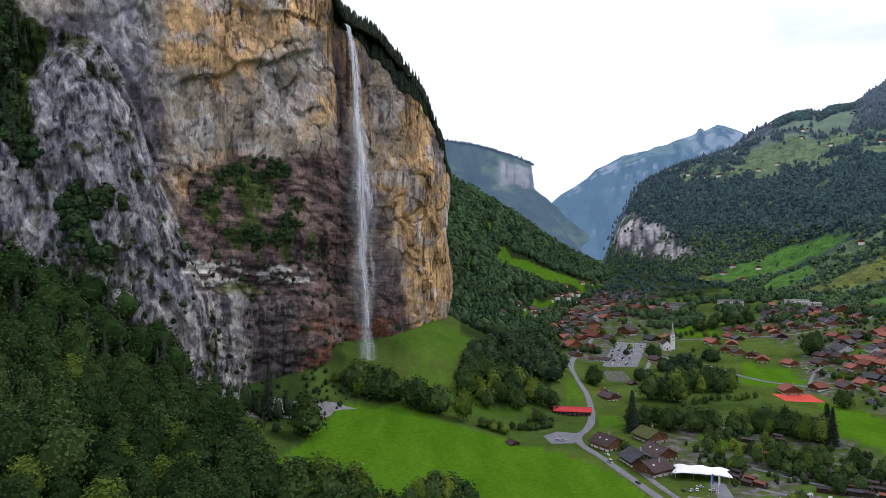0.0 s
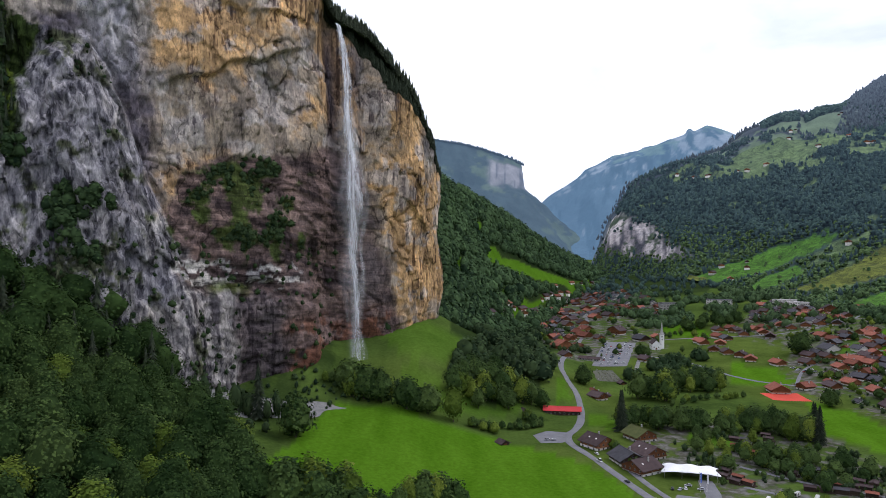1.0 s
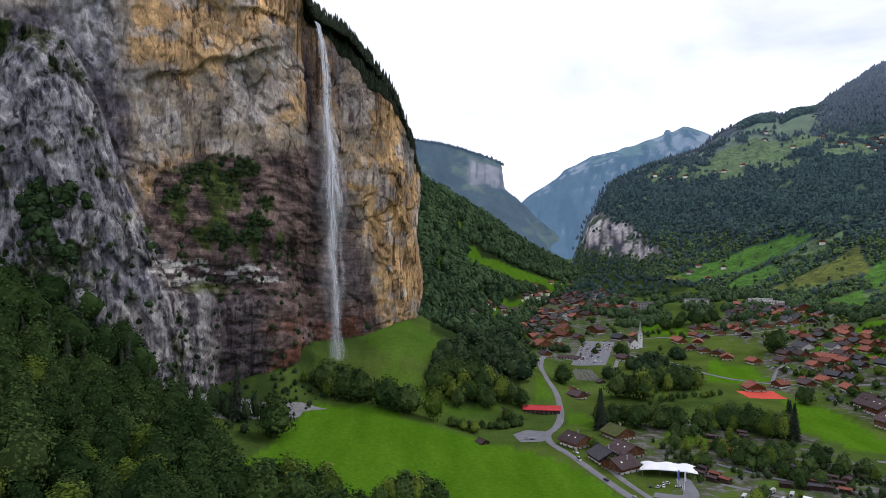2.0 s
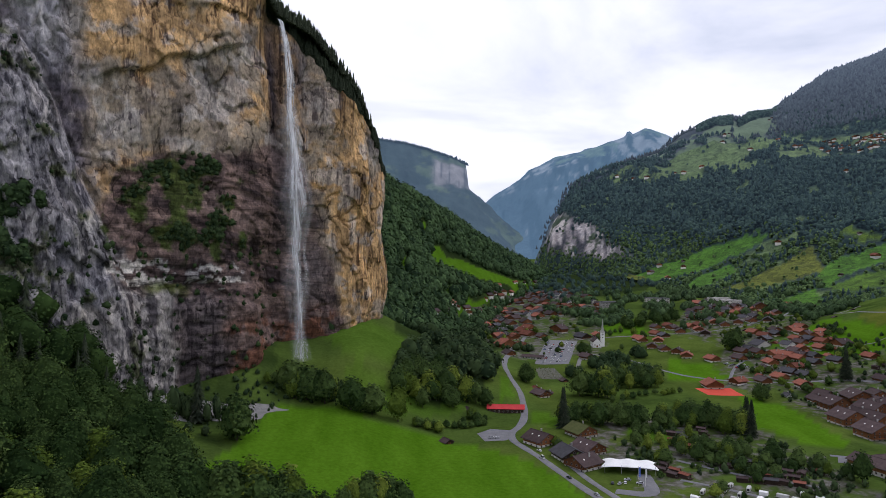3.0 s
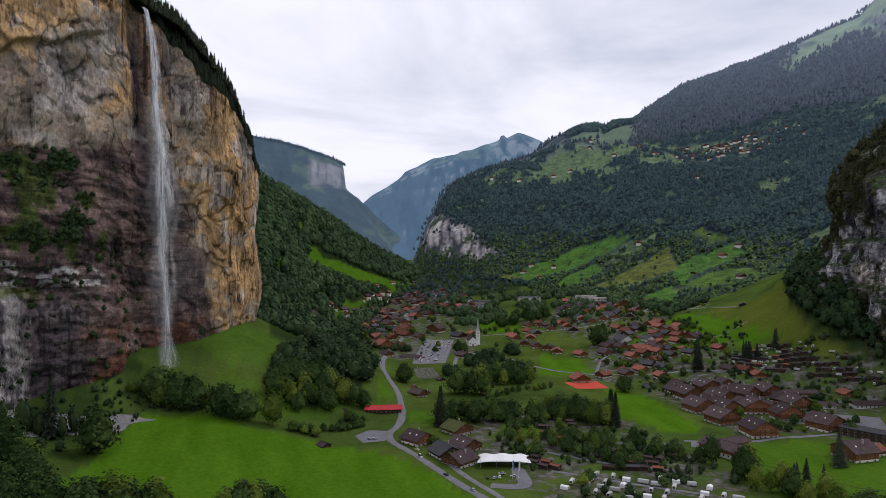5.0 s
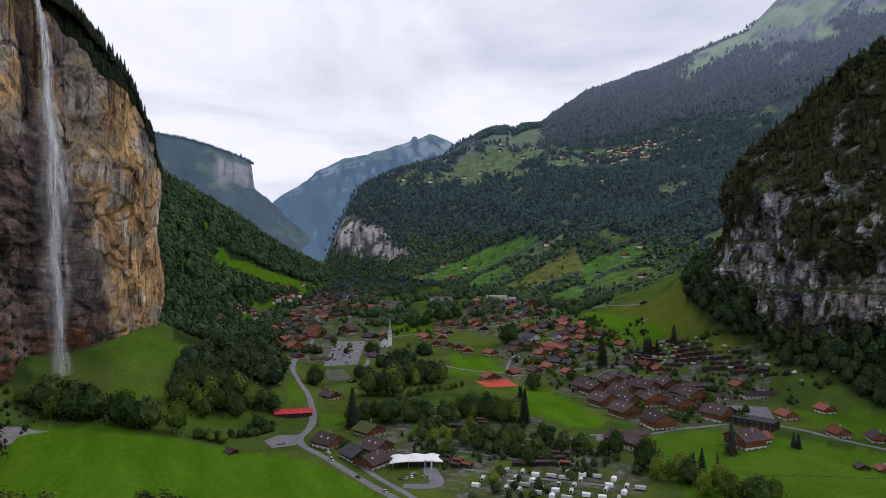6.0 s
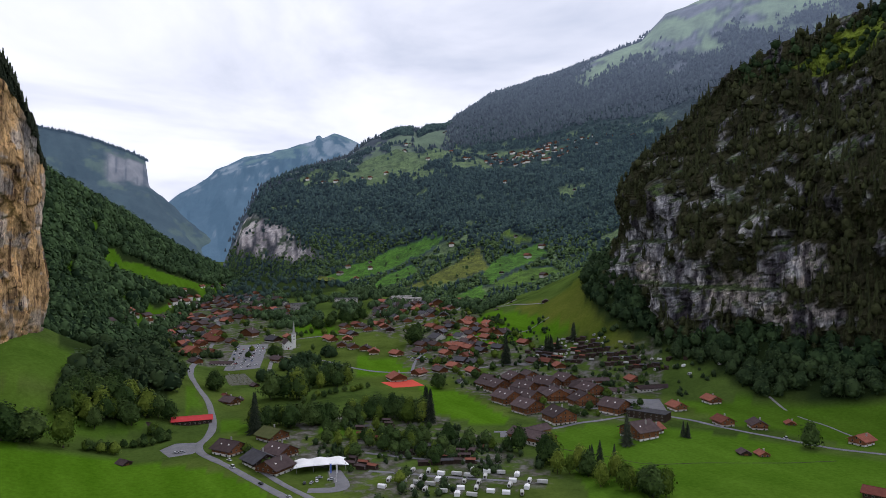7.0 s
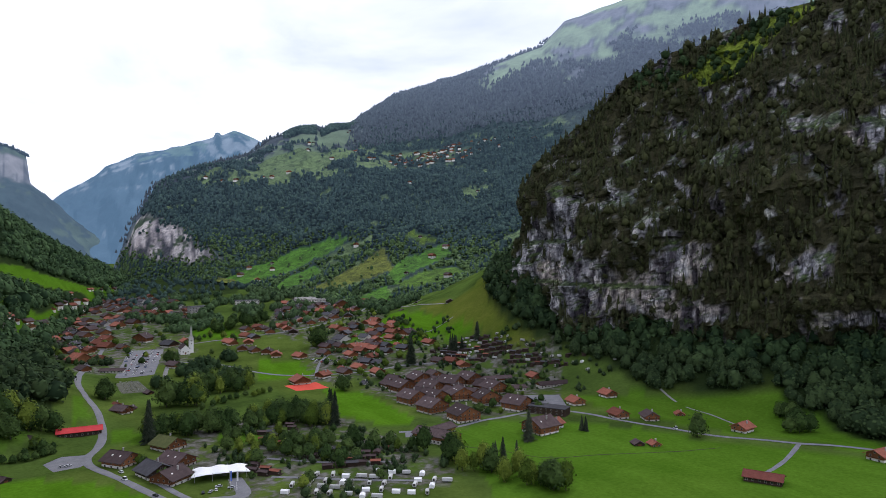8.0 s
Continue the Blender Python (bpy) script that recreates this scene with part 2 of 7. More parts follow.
# rock: colours laid out by the wall's own stain attribute; its nature attribute says where the face is
# broken into flakes (red), bedded in thin layers (green) or streaked by seeping water (blue)
def rock(name, bump):
    m, t, b = material(name, 0.92)
    stain = attribute(t, "stain").outputs["Color"]
    nature = add(t, "ShaderNodeSeparateColor", [("Color", attribute(t, "nature").outputs["Color"])])

    def shade(c, fac, by):
        return blend(t, fac, c, by, "MULTIPLY")

    def both(x, y):
        n = add(t, "ShaderNodeMath", [(0, x), (1, y)])
        n.operation = "MULTIPLY"
        return n.outputs[0]

    where = t.nodes.new("ShaderNodeTexCoord")
    bent = add(t, "ShaderNodeMapping", [("Vector", where.outputs["Object"])], Scale=(1, 1, 0.55))
    wavy = add(t, "ShaderNodeTexNoise", [("Vector", bent.outputs[0])], Scale=0.07, Detail=6.0, Roughness=0.6)
    bentv = add(t, "ShaderNodeVectorMath", [(0, wavy.outputs["Color"])])
    bentv.operation, bentv.inputs[1].default_value = "MULTIPLY", (13, 13, 13)
    total = add(t, "ShaderNodeVectorMath", [(0, bentv.outputs[0]), (1, bent.outputs[0])])

    fine = grain(t, 0.6, 10, 0.72, (1, 1, 0.45))
    patch = grain(t, 0.045, 6, 0.62, (1, 1, 0.6))
    c = shade(stain, 0.85, ramped(t, fine, [(0.35, (0.38, 0.37, 0.39)), (0.44, (0.84, 0.84, 0.84)), (0.54, (1.06, 1.05, 1.04)), (0.66, (1.48, 1.46, 1.42))]))
    c = shade(c, 0.8, ramped(t, patch, [(0.36, (0.66, 0.67, 0.72)), (0.5, (1.0, 1.0, 1.0)), (0.64, (1.25, 1.22, 1.17))]))
    # facets: every chip of the face has a tone of its own
    for size, dark in ((0.06, 0.66), (0.22, 0.68)):
        chips = add(t, "ShaderNodeTexVoronoi", [("Vector", total.outputs[0])], Scale=size)
        one = add(t, "ShaderNodeSeparateColor", [("Color", chips.outputs["Color"])])
        c = shade(c, 0.9, ramped(t, one.outputs[0], [(0.0, (dark, dark, dark * 1.03)), (0.5, (1.0, 1.0, 1.0)), (1.0, (1.18, 1.17, 1.14))]))
    flake = grain(t, 0.17, 8, 0.7, (1, 1, 0.24))
    c = shade(c, nature.outputs[0], ramped(t, flake, [(0.39, (0.18, 0.18, 0.21)), (0.455, (0.62, 0.62, 0.65)), (0.52, (1.08, 1.07, 1.06)), (0.62, (1.62, 1.6, 1.55))]))
    layer = grain(t, 0.34, 8, 0.68, (0.12, 0.12, 1.0))
    c = shade(c, nature.outputs[1], ramped(t, layer, [(0.39, (0.16, 0.15, 0.16)), (0.46, (0.78, 0.77, 0.76)), (0.55, (1.08, 1.07, 1.05)), (0.64, (1.75, 1.7, 1.62))]))
    seep = grain(t, 0.26, 5, 0.6, (1, 1, 0.035))
    c = shade(c, nature.outputs[2], ramped(t, seep, [(0.40, (1.12, 1.12, 1.12)), (0.52, (0.95, 0.95, 0.96)), (0.57, (0.40, 0.38, 0.42)), (0.66, (0.22, 0.21, 0.25))]))
    for size, deep, wide, seed in ((0.042, 0.12, 0.05, 0.021), (0.11, 0.30, 0.07, 0.05)):
        cells = add(t, "ShaderNodeTexVoronoi", [("Vector", total.outputs[0])], Scale=size)
        cells.feature = "DISTANCE_TO_EDGE"
        gaps = ramped(t, grain(t, seed, 6, 0.65), [(0.485, (0, 0, 0)), (0.60, (0.9, 0.9, 0.9))])
        c = shade(c, gaps, ramped(t, cells.outputs["Distance"], [(0.0, (deep, deep * 0.96, deep)), (wide * 0.45, (0.62, 0.61, 0.61)), (wide, (1.0, 1.0, 1.0))]))
    t.links.new(c, b.inputs["Base Color"])
    relief(t, b, fine, bump, 1.2)
    return m


CLIFF = rock("limestone_wall", 0.9)
HILL = rock("hazy_wooded_hillside", 0.5)


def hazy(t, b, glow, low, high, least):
    """Haze imitated by emission: it grows with the height and distance of the slope."""
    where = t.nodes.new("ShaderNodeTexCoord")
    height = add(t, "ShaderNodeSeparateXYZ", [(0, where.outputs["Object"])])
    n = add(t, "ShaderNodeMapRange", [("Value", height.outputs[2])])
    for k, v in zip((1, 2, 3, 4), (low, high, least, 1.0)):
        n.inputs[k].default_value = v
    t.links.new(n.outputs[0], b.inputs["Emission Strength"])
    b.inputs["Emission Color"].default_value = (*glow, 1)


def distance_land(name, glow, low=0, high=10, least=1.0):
    """Far ranges in morning haze: a backdrop with the blue haze painted as emission."""
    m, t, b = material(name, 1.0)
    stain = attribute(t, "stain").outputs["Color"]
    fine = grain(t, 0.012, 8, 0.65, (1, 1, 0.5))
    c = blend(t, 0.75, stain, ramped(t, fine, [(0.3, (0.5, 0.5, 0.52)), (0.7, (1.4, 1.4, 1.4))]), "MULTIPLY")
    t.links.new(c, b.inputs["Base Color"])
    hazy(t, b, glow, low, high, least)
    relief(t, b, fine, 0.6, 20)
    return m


FAR_LEFT = distance_land("hazy_far_range_near", (0.060, 0.094, 0.134))
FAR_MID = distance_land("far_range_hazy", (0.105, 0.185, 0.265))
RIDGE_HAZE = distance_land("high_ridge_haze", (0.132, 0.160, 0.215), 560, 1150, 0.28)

LEAF = leafy("broadleaf_foliage", (0.009, 0.020, 0.007), (0.050, 0.083, 0.022))
LEAF_LIGHT = leafy("light_broadleaf_foliage", (0.034, 0.060, 0.009), (0.105, 0.145, 0.022))
NEEDLE = leafy("spruce_foliage", (0.016, 0.023, 0.016), (0.046, 0.057, 0.034))
WOODS = leafy("broadleaf_wood", (0.010, 0.021, 0.011), (0.050, 0.078, 0.030), 0.02, 0.1)
# ridge trees: bluish haze in both their colour and their emission
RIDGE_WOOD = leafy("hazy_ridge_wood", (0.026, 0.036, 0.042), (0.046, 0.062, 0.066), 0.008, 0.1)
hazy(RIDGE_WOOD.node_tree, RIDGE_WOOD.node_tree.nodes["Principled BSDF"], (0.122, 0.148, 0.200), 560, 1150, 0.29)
# distant foliage with the blue of the haze mixed into its base colours
WOODS_FAR = leafy("hazy_far_wood", (0.020, 0.038, 0.034), (0.050, 0.082, 0.062), 0.006, 0.1, ends=(0.28, 0.68))
NEEDLES_FAR = leafy("hazy_far_spruce", (0.017, 0.032, 0.032), (0.036, 0.060, 0.056), 0.006, 0.1, ends=(0.28, 0.68))
# lightened foliage: haze and sun at the mountain's foot are in its colour
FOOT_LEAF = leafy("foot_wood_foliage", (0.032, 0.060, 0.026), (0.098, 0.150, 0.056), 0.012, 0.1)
# a faint blue emission stands in for haze over far woods and hillside
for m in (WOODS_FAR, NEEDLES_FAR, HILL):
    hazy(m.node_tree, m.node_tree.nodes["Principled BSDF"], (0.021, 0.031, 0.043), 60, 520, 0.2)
# far crest trees glow evenly to match their range's painted haze
CREST_WOOD = leafy("hazy_crest_foliage", (0.020, 0.028, 0.030), (0.036, 0.048, 0.048), 0.008, 0.1)
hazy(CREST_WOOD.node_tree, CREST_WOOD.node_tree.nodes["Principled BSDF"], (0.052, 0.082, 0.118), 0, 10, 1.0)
SLOPE_LEAF = leafy("slope_foliage", (0.017, 0.034, 0.017), (0.076, 0.124, 0.050), 0.012, 0.1, ends=(0.25, 0.75))
CRAG_LEAF = leafy("crag_foliage", (0.022, 0.025, 0.014), (0.060, 0.068, 0.028), 0.03, 0.1)
BARK = worn("bark", (0.03, 0.024, 0.018), (0.09, 0.075, 0.06), 0.6, 0.95, 0.5, 0.05, (1, 1, 0.2))
WATER, t, b = material("falling_water", 0.7)
streak = grain(t, 0.5, 8, 0.7, (1, 1, 0.10))
t.links.new(ramped(t, streak, [(0.3, (0.62, 0.64, 0.68)), (0.7, (0.92, 0.93, 0.95))]), b.inputs["Base Color"])
t.links.new(attribute(t, "veil").outputs["Fac"], b.inputs["Alpha"])
veil_fac = add(t, "ShaderNodeMath", [(0, attribute(t, "veil").outputs["Fac"]), (1, ramped(t, streak, [(0.30, (0.35, 0.35, 0.35)), (0.70, (1.3, 1.3, 1.3))]))])
veil_fac.operation = "MULTIPLY"
t.links.new(veil_fac.outputs[0], b.inputs["Alpha"])
ROAD = worn("asphalt", (0.11, 0.11, 0.12), (0.20, 0.20, 0.21), 0.25, 0.9, 0.2, 0.02)
GRAVEL = worn("river_gravel", (0.10, 0.10, 0.10), (0.26, 0.255, 0.245), 0.3, 0.95, 0.8, 0.2)


# ---- mesh helpers ----
def link_mesh(name, verts, faces, mat, smooth_shade=False):
    me = bpy.data.meshes.new(name)
    me.from_pydata(verts, [], faces)
    me.materials.append(mat)
    if smooth_shade:
        me.polygons.foreach_set("use_smooth", [True] * len(me.polygons))
    return me


def grid_mesh(name, V, mat, wrap=False, smooth_shade=True, **fields):
    """A sheet from an array of rows and columns of points; fields are colours or numbers at its points."""
    m, n = V.shape[:2]
    idx = np.arange(m * n).reshape(m, n)
    if wrap:
        idx = np.concatenate([idx, idx[:, :1]], 1)
    quads = np.stack([idx[:-1, :-1], idx[:-1, 1:], idx[1:, 1:], idx[1:, :-1]], -1).reshape(-1, 4)
    me = bpy.data.meshes.new(name)
    me.vertices.add(m * n)
    me.vertices.foreach_set("co", V.reshape(-1).astype(np.float32))
    me.loops.add(quads.size)
    me.loops.foreach_set("vertex_index", quads.reshape(-1).astype(np.int32))
    me.polygons.add(len(quads))
    me.polygons.foreach_set("loop_start", np.arange(0, quads.size, 4, dtype=np.int32))
    me.polygons.foreach_set("use_smooth", np.full(len(quads), smooth_shade))
    me.update(calc_edges=True)
    me.validate()
    for key, value in fields.items():
        if value.ndim == 3:
            a = me.color_attributes.new(key, "FLOAT_COLOR", "POINT")
            a.data.foreach_set("color", np.concatenate([value, np.ones((m, n, 1))], 2).reshape(-1).astype(np.float32))
        else:
            a = me.attributes.new(key, "FLOAT", "POINT")
            a.data.foreach_set("value", value.reshape(-1).astype(np.float32))
    me.materials.append(mat)
    return new(name, me)


def spread_mesh(name, shapes, places, sizes, turns, mat):
    """Many small shapes joined into one mesh: shapes is a list of (points, triangles); one is picked at random for each place."""
    rng = np.random.default_rng(len(places))
    pick = rng.integers(0, len(shapes), len(places))
    vs, fs, base = [], [], 0
    for k, (sv, sf) in enumerate(shapes):
        ids = np.nonzero(pick == k)[0]
        if not len(ids):
            continue
        c, s = np.cos(turns[ids]), np.sin(turns[ids])
        v = np.repeat(sv[None], len(ids), 0) * sizes[ids][:, None, :]
        v = np.stack([v[..., 0] * c[:, None] - v[..., 1] * s[:, None], v[..., 0] * s[:, None] + v[..., 1] * c[:, None], v[..., 2]], -1)
        v = v + places[ids][:, None, :]
        f = sf[None] + (base + np.arange(len(ids)) * len(sv))[:, None, None]
        vs.append(v.reshape(-1, 3))
        fs.append(f.reshape(-1, 3))
        base += len(ids) * len(sv)
    v, f = np.concatenate(vs), np.concatenate(fs)
    me = bpy.data.meshes.new(name)
    me.vertices.add(len(v))
    me.vertices.foreach_set("co", v.reshape(-1).astype(np.float32))
    me.loops.add(f.size)
    me.loops.foreach_set("vertex_index", f.reshape(-1).astype(np.int32))
    me.polygons.add(len(f))
    me.polygons.foreach_set("loop_start", np.arange(0, f.size, 3, dtype=np.int32))
    me.update(calc_edges=True)
    me.materials.append(mat)
    return new(name, me)


def polar(b, r):
    return r * np.sin(np.radians(b)), r * np.cos(np.radians(b))


def inside(x, y, pts):
    """Which points lie in a polygon."""
    hit = np.zeros(np.shape(x), bool)
    for (ax, ay), (bx, by) in zip(pts, pts[1:] + pts[:1]):
        hit ^= ((ay > y) != (by > y)) & (x < (bx - ax) * (y - ay) / (by - ay + 1e-9) + ax)
    return hit


def resample(pts, step):
    """A smoothed line through the points, at even steps."""
    p = np.array(pts, float)
    for _ in range(2):
        q = np.empty((2 * len(p), p.shape[1]))
        q[0::2] = np.concatenate([p[:1], 0.78 * p[1:-1] + 0.22 * p[:-2], p[-1:]])
        q[1::2] = np.concatenate([p[:1], 0.78 * p[1:-1] + 0.22 * p[2:], p[-1:]])
        keep = np.concatenate([[True], np.linalg.norm(np.diff(q, axis=0), axis=1) > 1e-6])
        p = q[keep]
    s = np.concatenate([[0], np.cumsum(np.linalg.norm(np.diff(p[:, :2], axis=0), axis=1))])
    at = np.arange(0, s[-1] + step * 0.5, step)
    return np.stack([np.interp(at, s, p[:, k]) for k in range(p.shape[1])], 1), at


# ---- the valley floor: one sheet to the horizon ----
FIELDS = [  # freshly mown meadows, as outlines seen from above
    [(-105, 400), (-92, 470), (-78, 535), (-36, 545), (7, 535), (50, 530), (83, 505), (99, 485), (122, 419), (140, 330), (-40, 300), (-95, 350)],
    [(348, 659), (377, 629), (349, 490), (318, 487), (305, 548)],
    [(346, 825), (384, 802), (382, 741), (364, 724), (318, 749)],
    [(372, 1188), (412, 1118), (398, 1011), (375, 962), (341, 1039)],
    [(483, 836), (614, 923), (626, 796), (608, 680), (575, 700), (557, 732), (508, 764)],
]
PASTURES = [  # grazed meadows of a fresh green
    [(-29, 619), (8, 607), (42, 613), (81, 628), (70, 598), (7, 556), (-30, 585)],
    [(128, 729), (136, 726), (133, 662), (114, 647)],
    [(352, 454), (417, 451), (447, 414), (480, 342), (498, 290), (520, 257), (560, 100), (395, 100), (244, 264), (305, 352)],
    [(524, 485), (579, 445), (634, 325), (650, 200), (600, 100), (545, 200), (532, 296), (502, 398)],
    [(135, 616), (158, 607), (147, 557), (129, 578)],
    [(195, 548), (228, 544), (215, 503), (189, 519)],
    [(-48, 718), (-8, 709), (37, 708), (8, 634), (-22, 620), (-44, 660)],
]
brg = np.concatenate([np.arange(-42, 74, 0.25), np.arange(74, 318, 4.0)])
rad = np.concatenate([[0.05, 30], np.geomspace(60, 4900, 185)])
B, Rr = np.meshgrid(brg, rad)
X, Y = polar(B, Rr)
Z = ground(X, Y)
wob = 9 * fbm(X / 45, Y / 45, 2, 3, seed=21)
mown_at = np.zeros_like(X)
for f in FIELDS:
    mown_at = np.maximum(mown_at, inside(X + wob * 0.3, Y + wob * 0.3, f))
# pastures under the west cliff get less green: their shading painted in
for f in PASTURES:
    mown_at = np.maximum(mown_at, (0.72 if min(p[0] for p in f) > 0 else 0.4) * inside(X + wob * 0.5, Y + wob * 0.5, f))
dl, sl, _ = polyline_distance(X, Y, LEFT_WALL)
dr, sr, _ = polyline_distance(X, Y, RIGHT_WALL)
hay = smooth(-0.1, 0.5, fbm(X / 120, Y / 120, 9, 3, seed=31)) * (1 - mown_at) * 0.25
hay = np.maximum(hay, inside(X + wob, Y + wob, [(610, 560), (575, 640), (600, 760), (640, 900), (720, 800), (690, 720), (650, 640)]) * 0.9)
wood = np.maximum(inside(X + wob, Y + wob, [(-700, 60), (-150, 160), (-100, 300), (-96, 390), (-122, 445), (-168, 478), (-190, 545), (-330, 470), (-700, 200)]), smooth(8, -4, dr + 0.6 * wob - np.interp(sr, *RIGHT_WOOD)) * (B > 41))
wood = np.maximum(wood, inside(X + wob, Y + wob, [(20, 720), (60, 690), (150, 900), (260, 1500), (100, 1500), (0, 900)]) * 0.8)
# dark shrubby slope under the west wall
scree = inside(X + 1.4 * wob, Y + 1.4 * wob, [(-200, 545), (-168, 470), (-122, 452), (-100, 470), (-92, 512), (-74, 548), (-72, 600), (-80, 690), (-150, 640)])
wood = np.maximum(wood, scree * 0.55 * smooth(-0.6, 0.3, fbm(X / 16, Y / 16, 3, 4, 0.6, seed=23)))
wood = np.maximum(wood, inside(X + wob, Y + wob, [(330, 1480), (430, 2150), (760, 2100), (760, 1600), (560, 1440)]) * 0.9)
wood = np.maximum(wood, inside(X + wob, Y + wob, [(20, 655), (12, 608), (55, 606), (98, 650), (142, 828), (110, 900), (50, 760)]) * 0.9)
yards = np.zeros_like(X)
for f in ([(150, 860), (160, 1240), (270, 1472), (330, 1700), (480, 1560), (425, 1307), (350, 1100), (300, 900), (215, 890)], [(350, 690), (350, 740), (440, 860), (420, 1000), (560, 1190), (640, 1120), (600, 960), (580, 800), (540, 690), (440, 650)], [(370, 480), (380, 640), (540, 690), (600, 560), (470, 440)], [(165, 370), (150, 570), (300, 570), (300, 360)]):
    yards = np.maximum(yards, inside(X + wob, Y + wob, f))
yards = yards * (mown_at < 0.5)
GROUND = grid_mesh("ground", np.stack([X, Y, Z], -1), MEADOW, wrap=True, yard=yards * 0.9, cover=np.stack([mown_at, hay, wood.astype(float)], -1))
tagged(GROUND, "green valley floor of mown meadows and rough grass", "ground", kind="structure")


# ---- the rock walls ----
def wall_sheet(line, step, rows, low, high, lean):
    """Points of a wall over a smoothed line: rows from the heights low(s) to high(s), pushed out to the valley by lean(s, z)."""
    p, s = resample(line, step)
    d = np.gradient(p, axis=0)
    for _ in range(12):
        d[1:-1] = (d[:-2] + d[1:-1] + d[2:]) / 3
    d /= np.linalg.norm(d, axis=1)[:, None]
    nrm = np.stack([d[:, 1], -d[:, 0]], 1)
    v = np.linspace(0, 1, rows)[:, None]
    zz = low(s)[None] * (1 - v) + high(s)[None] * v
    ss = np.repeat(s[None], rows, 0)
    push = lean(ss, zz)
    x = p[None, :, 0] + nrm[None, :, 0] * push
    y = p[None, :, 1] + nrm[None, :, 1] * push
    return ss, zz, np.stack([x, y, zz], -1), nrm


def mixed(base, *layers):
    c = np.repeat(np.repeat(np.array(base, float)[None, None], layers[0][1].shape[0], 0), layers[0][1].shape[1], 1)
    for colour, w in layers:
        w = np.clip(w, 0, 1)[..., None]
        c = c * (1 - w) + np.array(colour) * w
    return c


def blob(s, z, s0, z0, ws, wz):
    return np.exp(-((s - s0) / ws) ** 2 - ((z - z0) / wz) ** 2)


LEFT_TOP = ([0, 600, 700, 735, 757, 795, 845, 875, 903, 1000, 1250], [450, 445, 420, 382, 352, 343, 303, 270, 236, 207, 190])
# where bare rock gives way to the steep wooded brink
ROCK_TOP = ([0, 600, 700, 735, 757, 785, 797, 806, 830, 860, 875, 890, 903, 1000, 1250], [450, 445, 420, 378, 347, 325, 317, 302, 284, 274, 261, 246, 228, 205, 190])


def left_top(s):
    return np.interp(s, *LEFT_TOP)


def left_lean(s, z):
    crest = np.interp(s, [300, 430, 470, 500, 530, 552, 565, 580, 600, 625], [330, 310, 225, 250, 286, 296, 276, 240, 180, 100])
    butt = 48 * np.sqrt(np.clip((crest - z) / 150, 0, 1)) * smooth(640, 592, s)
    edge = smooth(585, 615, s) * smooth(756, 712, s)
    shelf = edge * np.interp(z, [40, 66, 70, 104, 112, 116, 124, 128, 137, 176, 208, 216], [33, 32, 31, 27, 24, 20, 19, 16, 15, 9, 2, 0])
    brow = z - (268 + (s - 607) * 0.435 + 4 * noise3(s / 14, 0, 0, 39))
    roof = 8 * smooth(-2.0, 2.0, brow) * smooth(70, 12, brow) * smooth(598, 620, s) * smooth(752, 690, s)
    brow2 = z - (340 + 3 * noise3(s / 12, 2, 0, 40))
    roof = roof + 4 * smooth(-1.5, 1.5, brow2) * smooth(30, 8, brow2) * smooth(640, 660, s) * smooth(745, 715, s)
    slot = -9 * np.exp(-((s - 757) / 9) ** 2) * smooth(140, 240, z)
    pillar = 8 * np.exp(-((s - 828) / 26) ** 2) - 6 * np.exp(-((s - 790) / 8) ** 2) - 4 * smooth(846, 884, s)
    bulge = 7 * fbm(s / 75, z / 110, 1, 3, seed=41)
    grey = smooth(622, 586, s)
    low_ = smooth(222, 200, z) * (1 - grey) * smooth(835, 800, s + 0.2 * z)
    wl = 0.5 * fbm(s / 30, z / 30, 1, 3, seed=43)
    flakes = grey * (3.4 * blocks(s / 11 + z / 34 + wl, z / 30 - wl, 44) + 1.9 * blocks(s / 5 + z / 22, z / 15 + wl, 45) + 0.8 * blocks(s / 2.6 + z / 14, z / 6, 46))
    slabs = (1 - grey) * (1.5 * blocks(s / 30 + z / 90 + wl, z / 34 - wl, 48, 0.9) + 0.45 * blocks(s / 12 - z / 50 + wl, z / 14 + wl, 49, 0.9))
    layers = low_ * (0.7 * fbm(s / 70, (z + 0.22 * (s - 650)) / 6.5, 6, 3, 0.55, seed=57, ridged=True) + 1.0 * blocks(s / 14 + wl, (z + 0.22 * (s - 650)) / 5 + wl, 58))
    fine = (0.25 + 0.4 * grey) * fbm(s / 4, z / 6, 7, 3, 0.6, seed=61)
    warp = 9 * fbm(s / 30, z / 30, 8, 3, seed=63)
    split = -3.2 * smooth(0.95, 1.0, 1 - np.abs(noise3((s + warp) / 26 + z / 120, (z - warp) / 85, 3, 65)))
    split -= 2.4 * smooth(0.955, 1.0, 1 - np.abs(noise3((s + warp) / 60, (z + warp * 1.5 - 0.3 * s) / 24, 5, 67)))
    ribs = smooth(786, 800, s) * 1.3 * fbm(s / 7, z / 120, 9, 3, 0.55, seed=69, ridged=True)
    brink = -0.8 * np.clip(z - np.interp(s, *ROCK_TOP), 0, None) * smooth(750, 766, s)
    return brink + butt + shelf + roof + slot + pillar + bulge + flakes + slabs + layers + fine + split + ribs


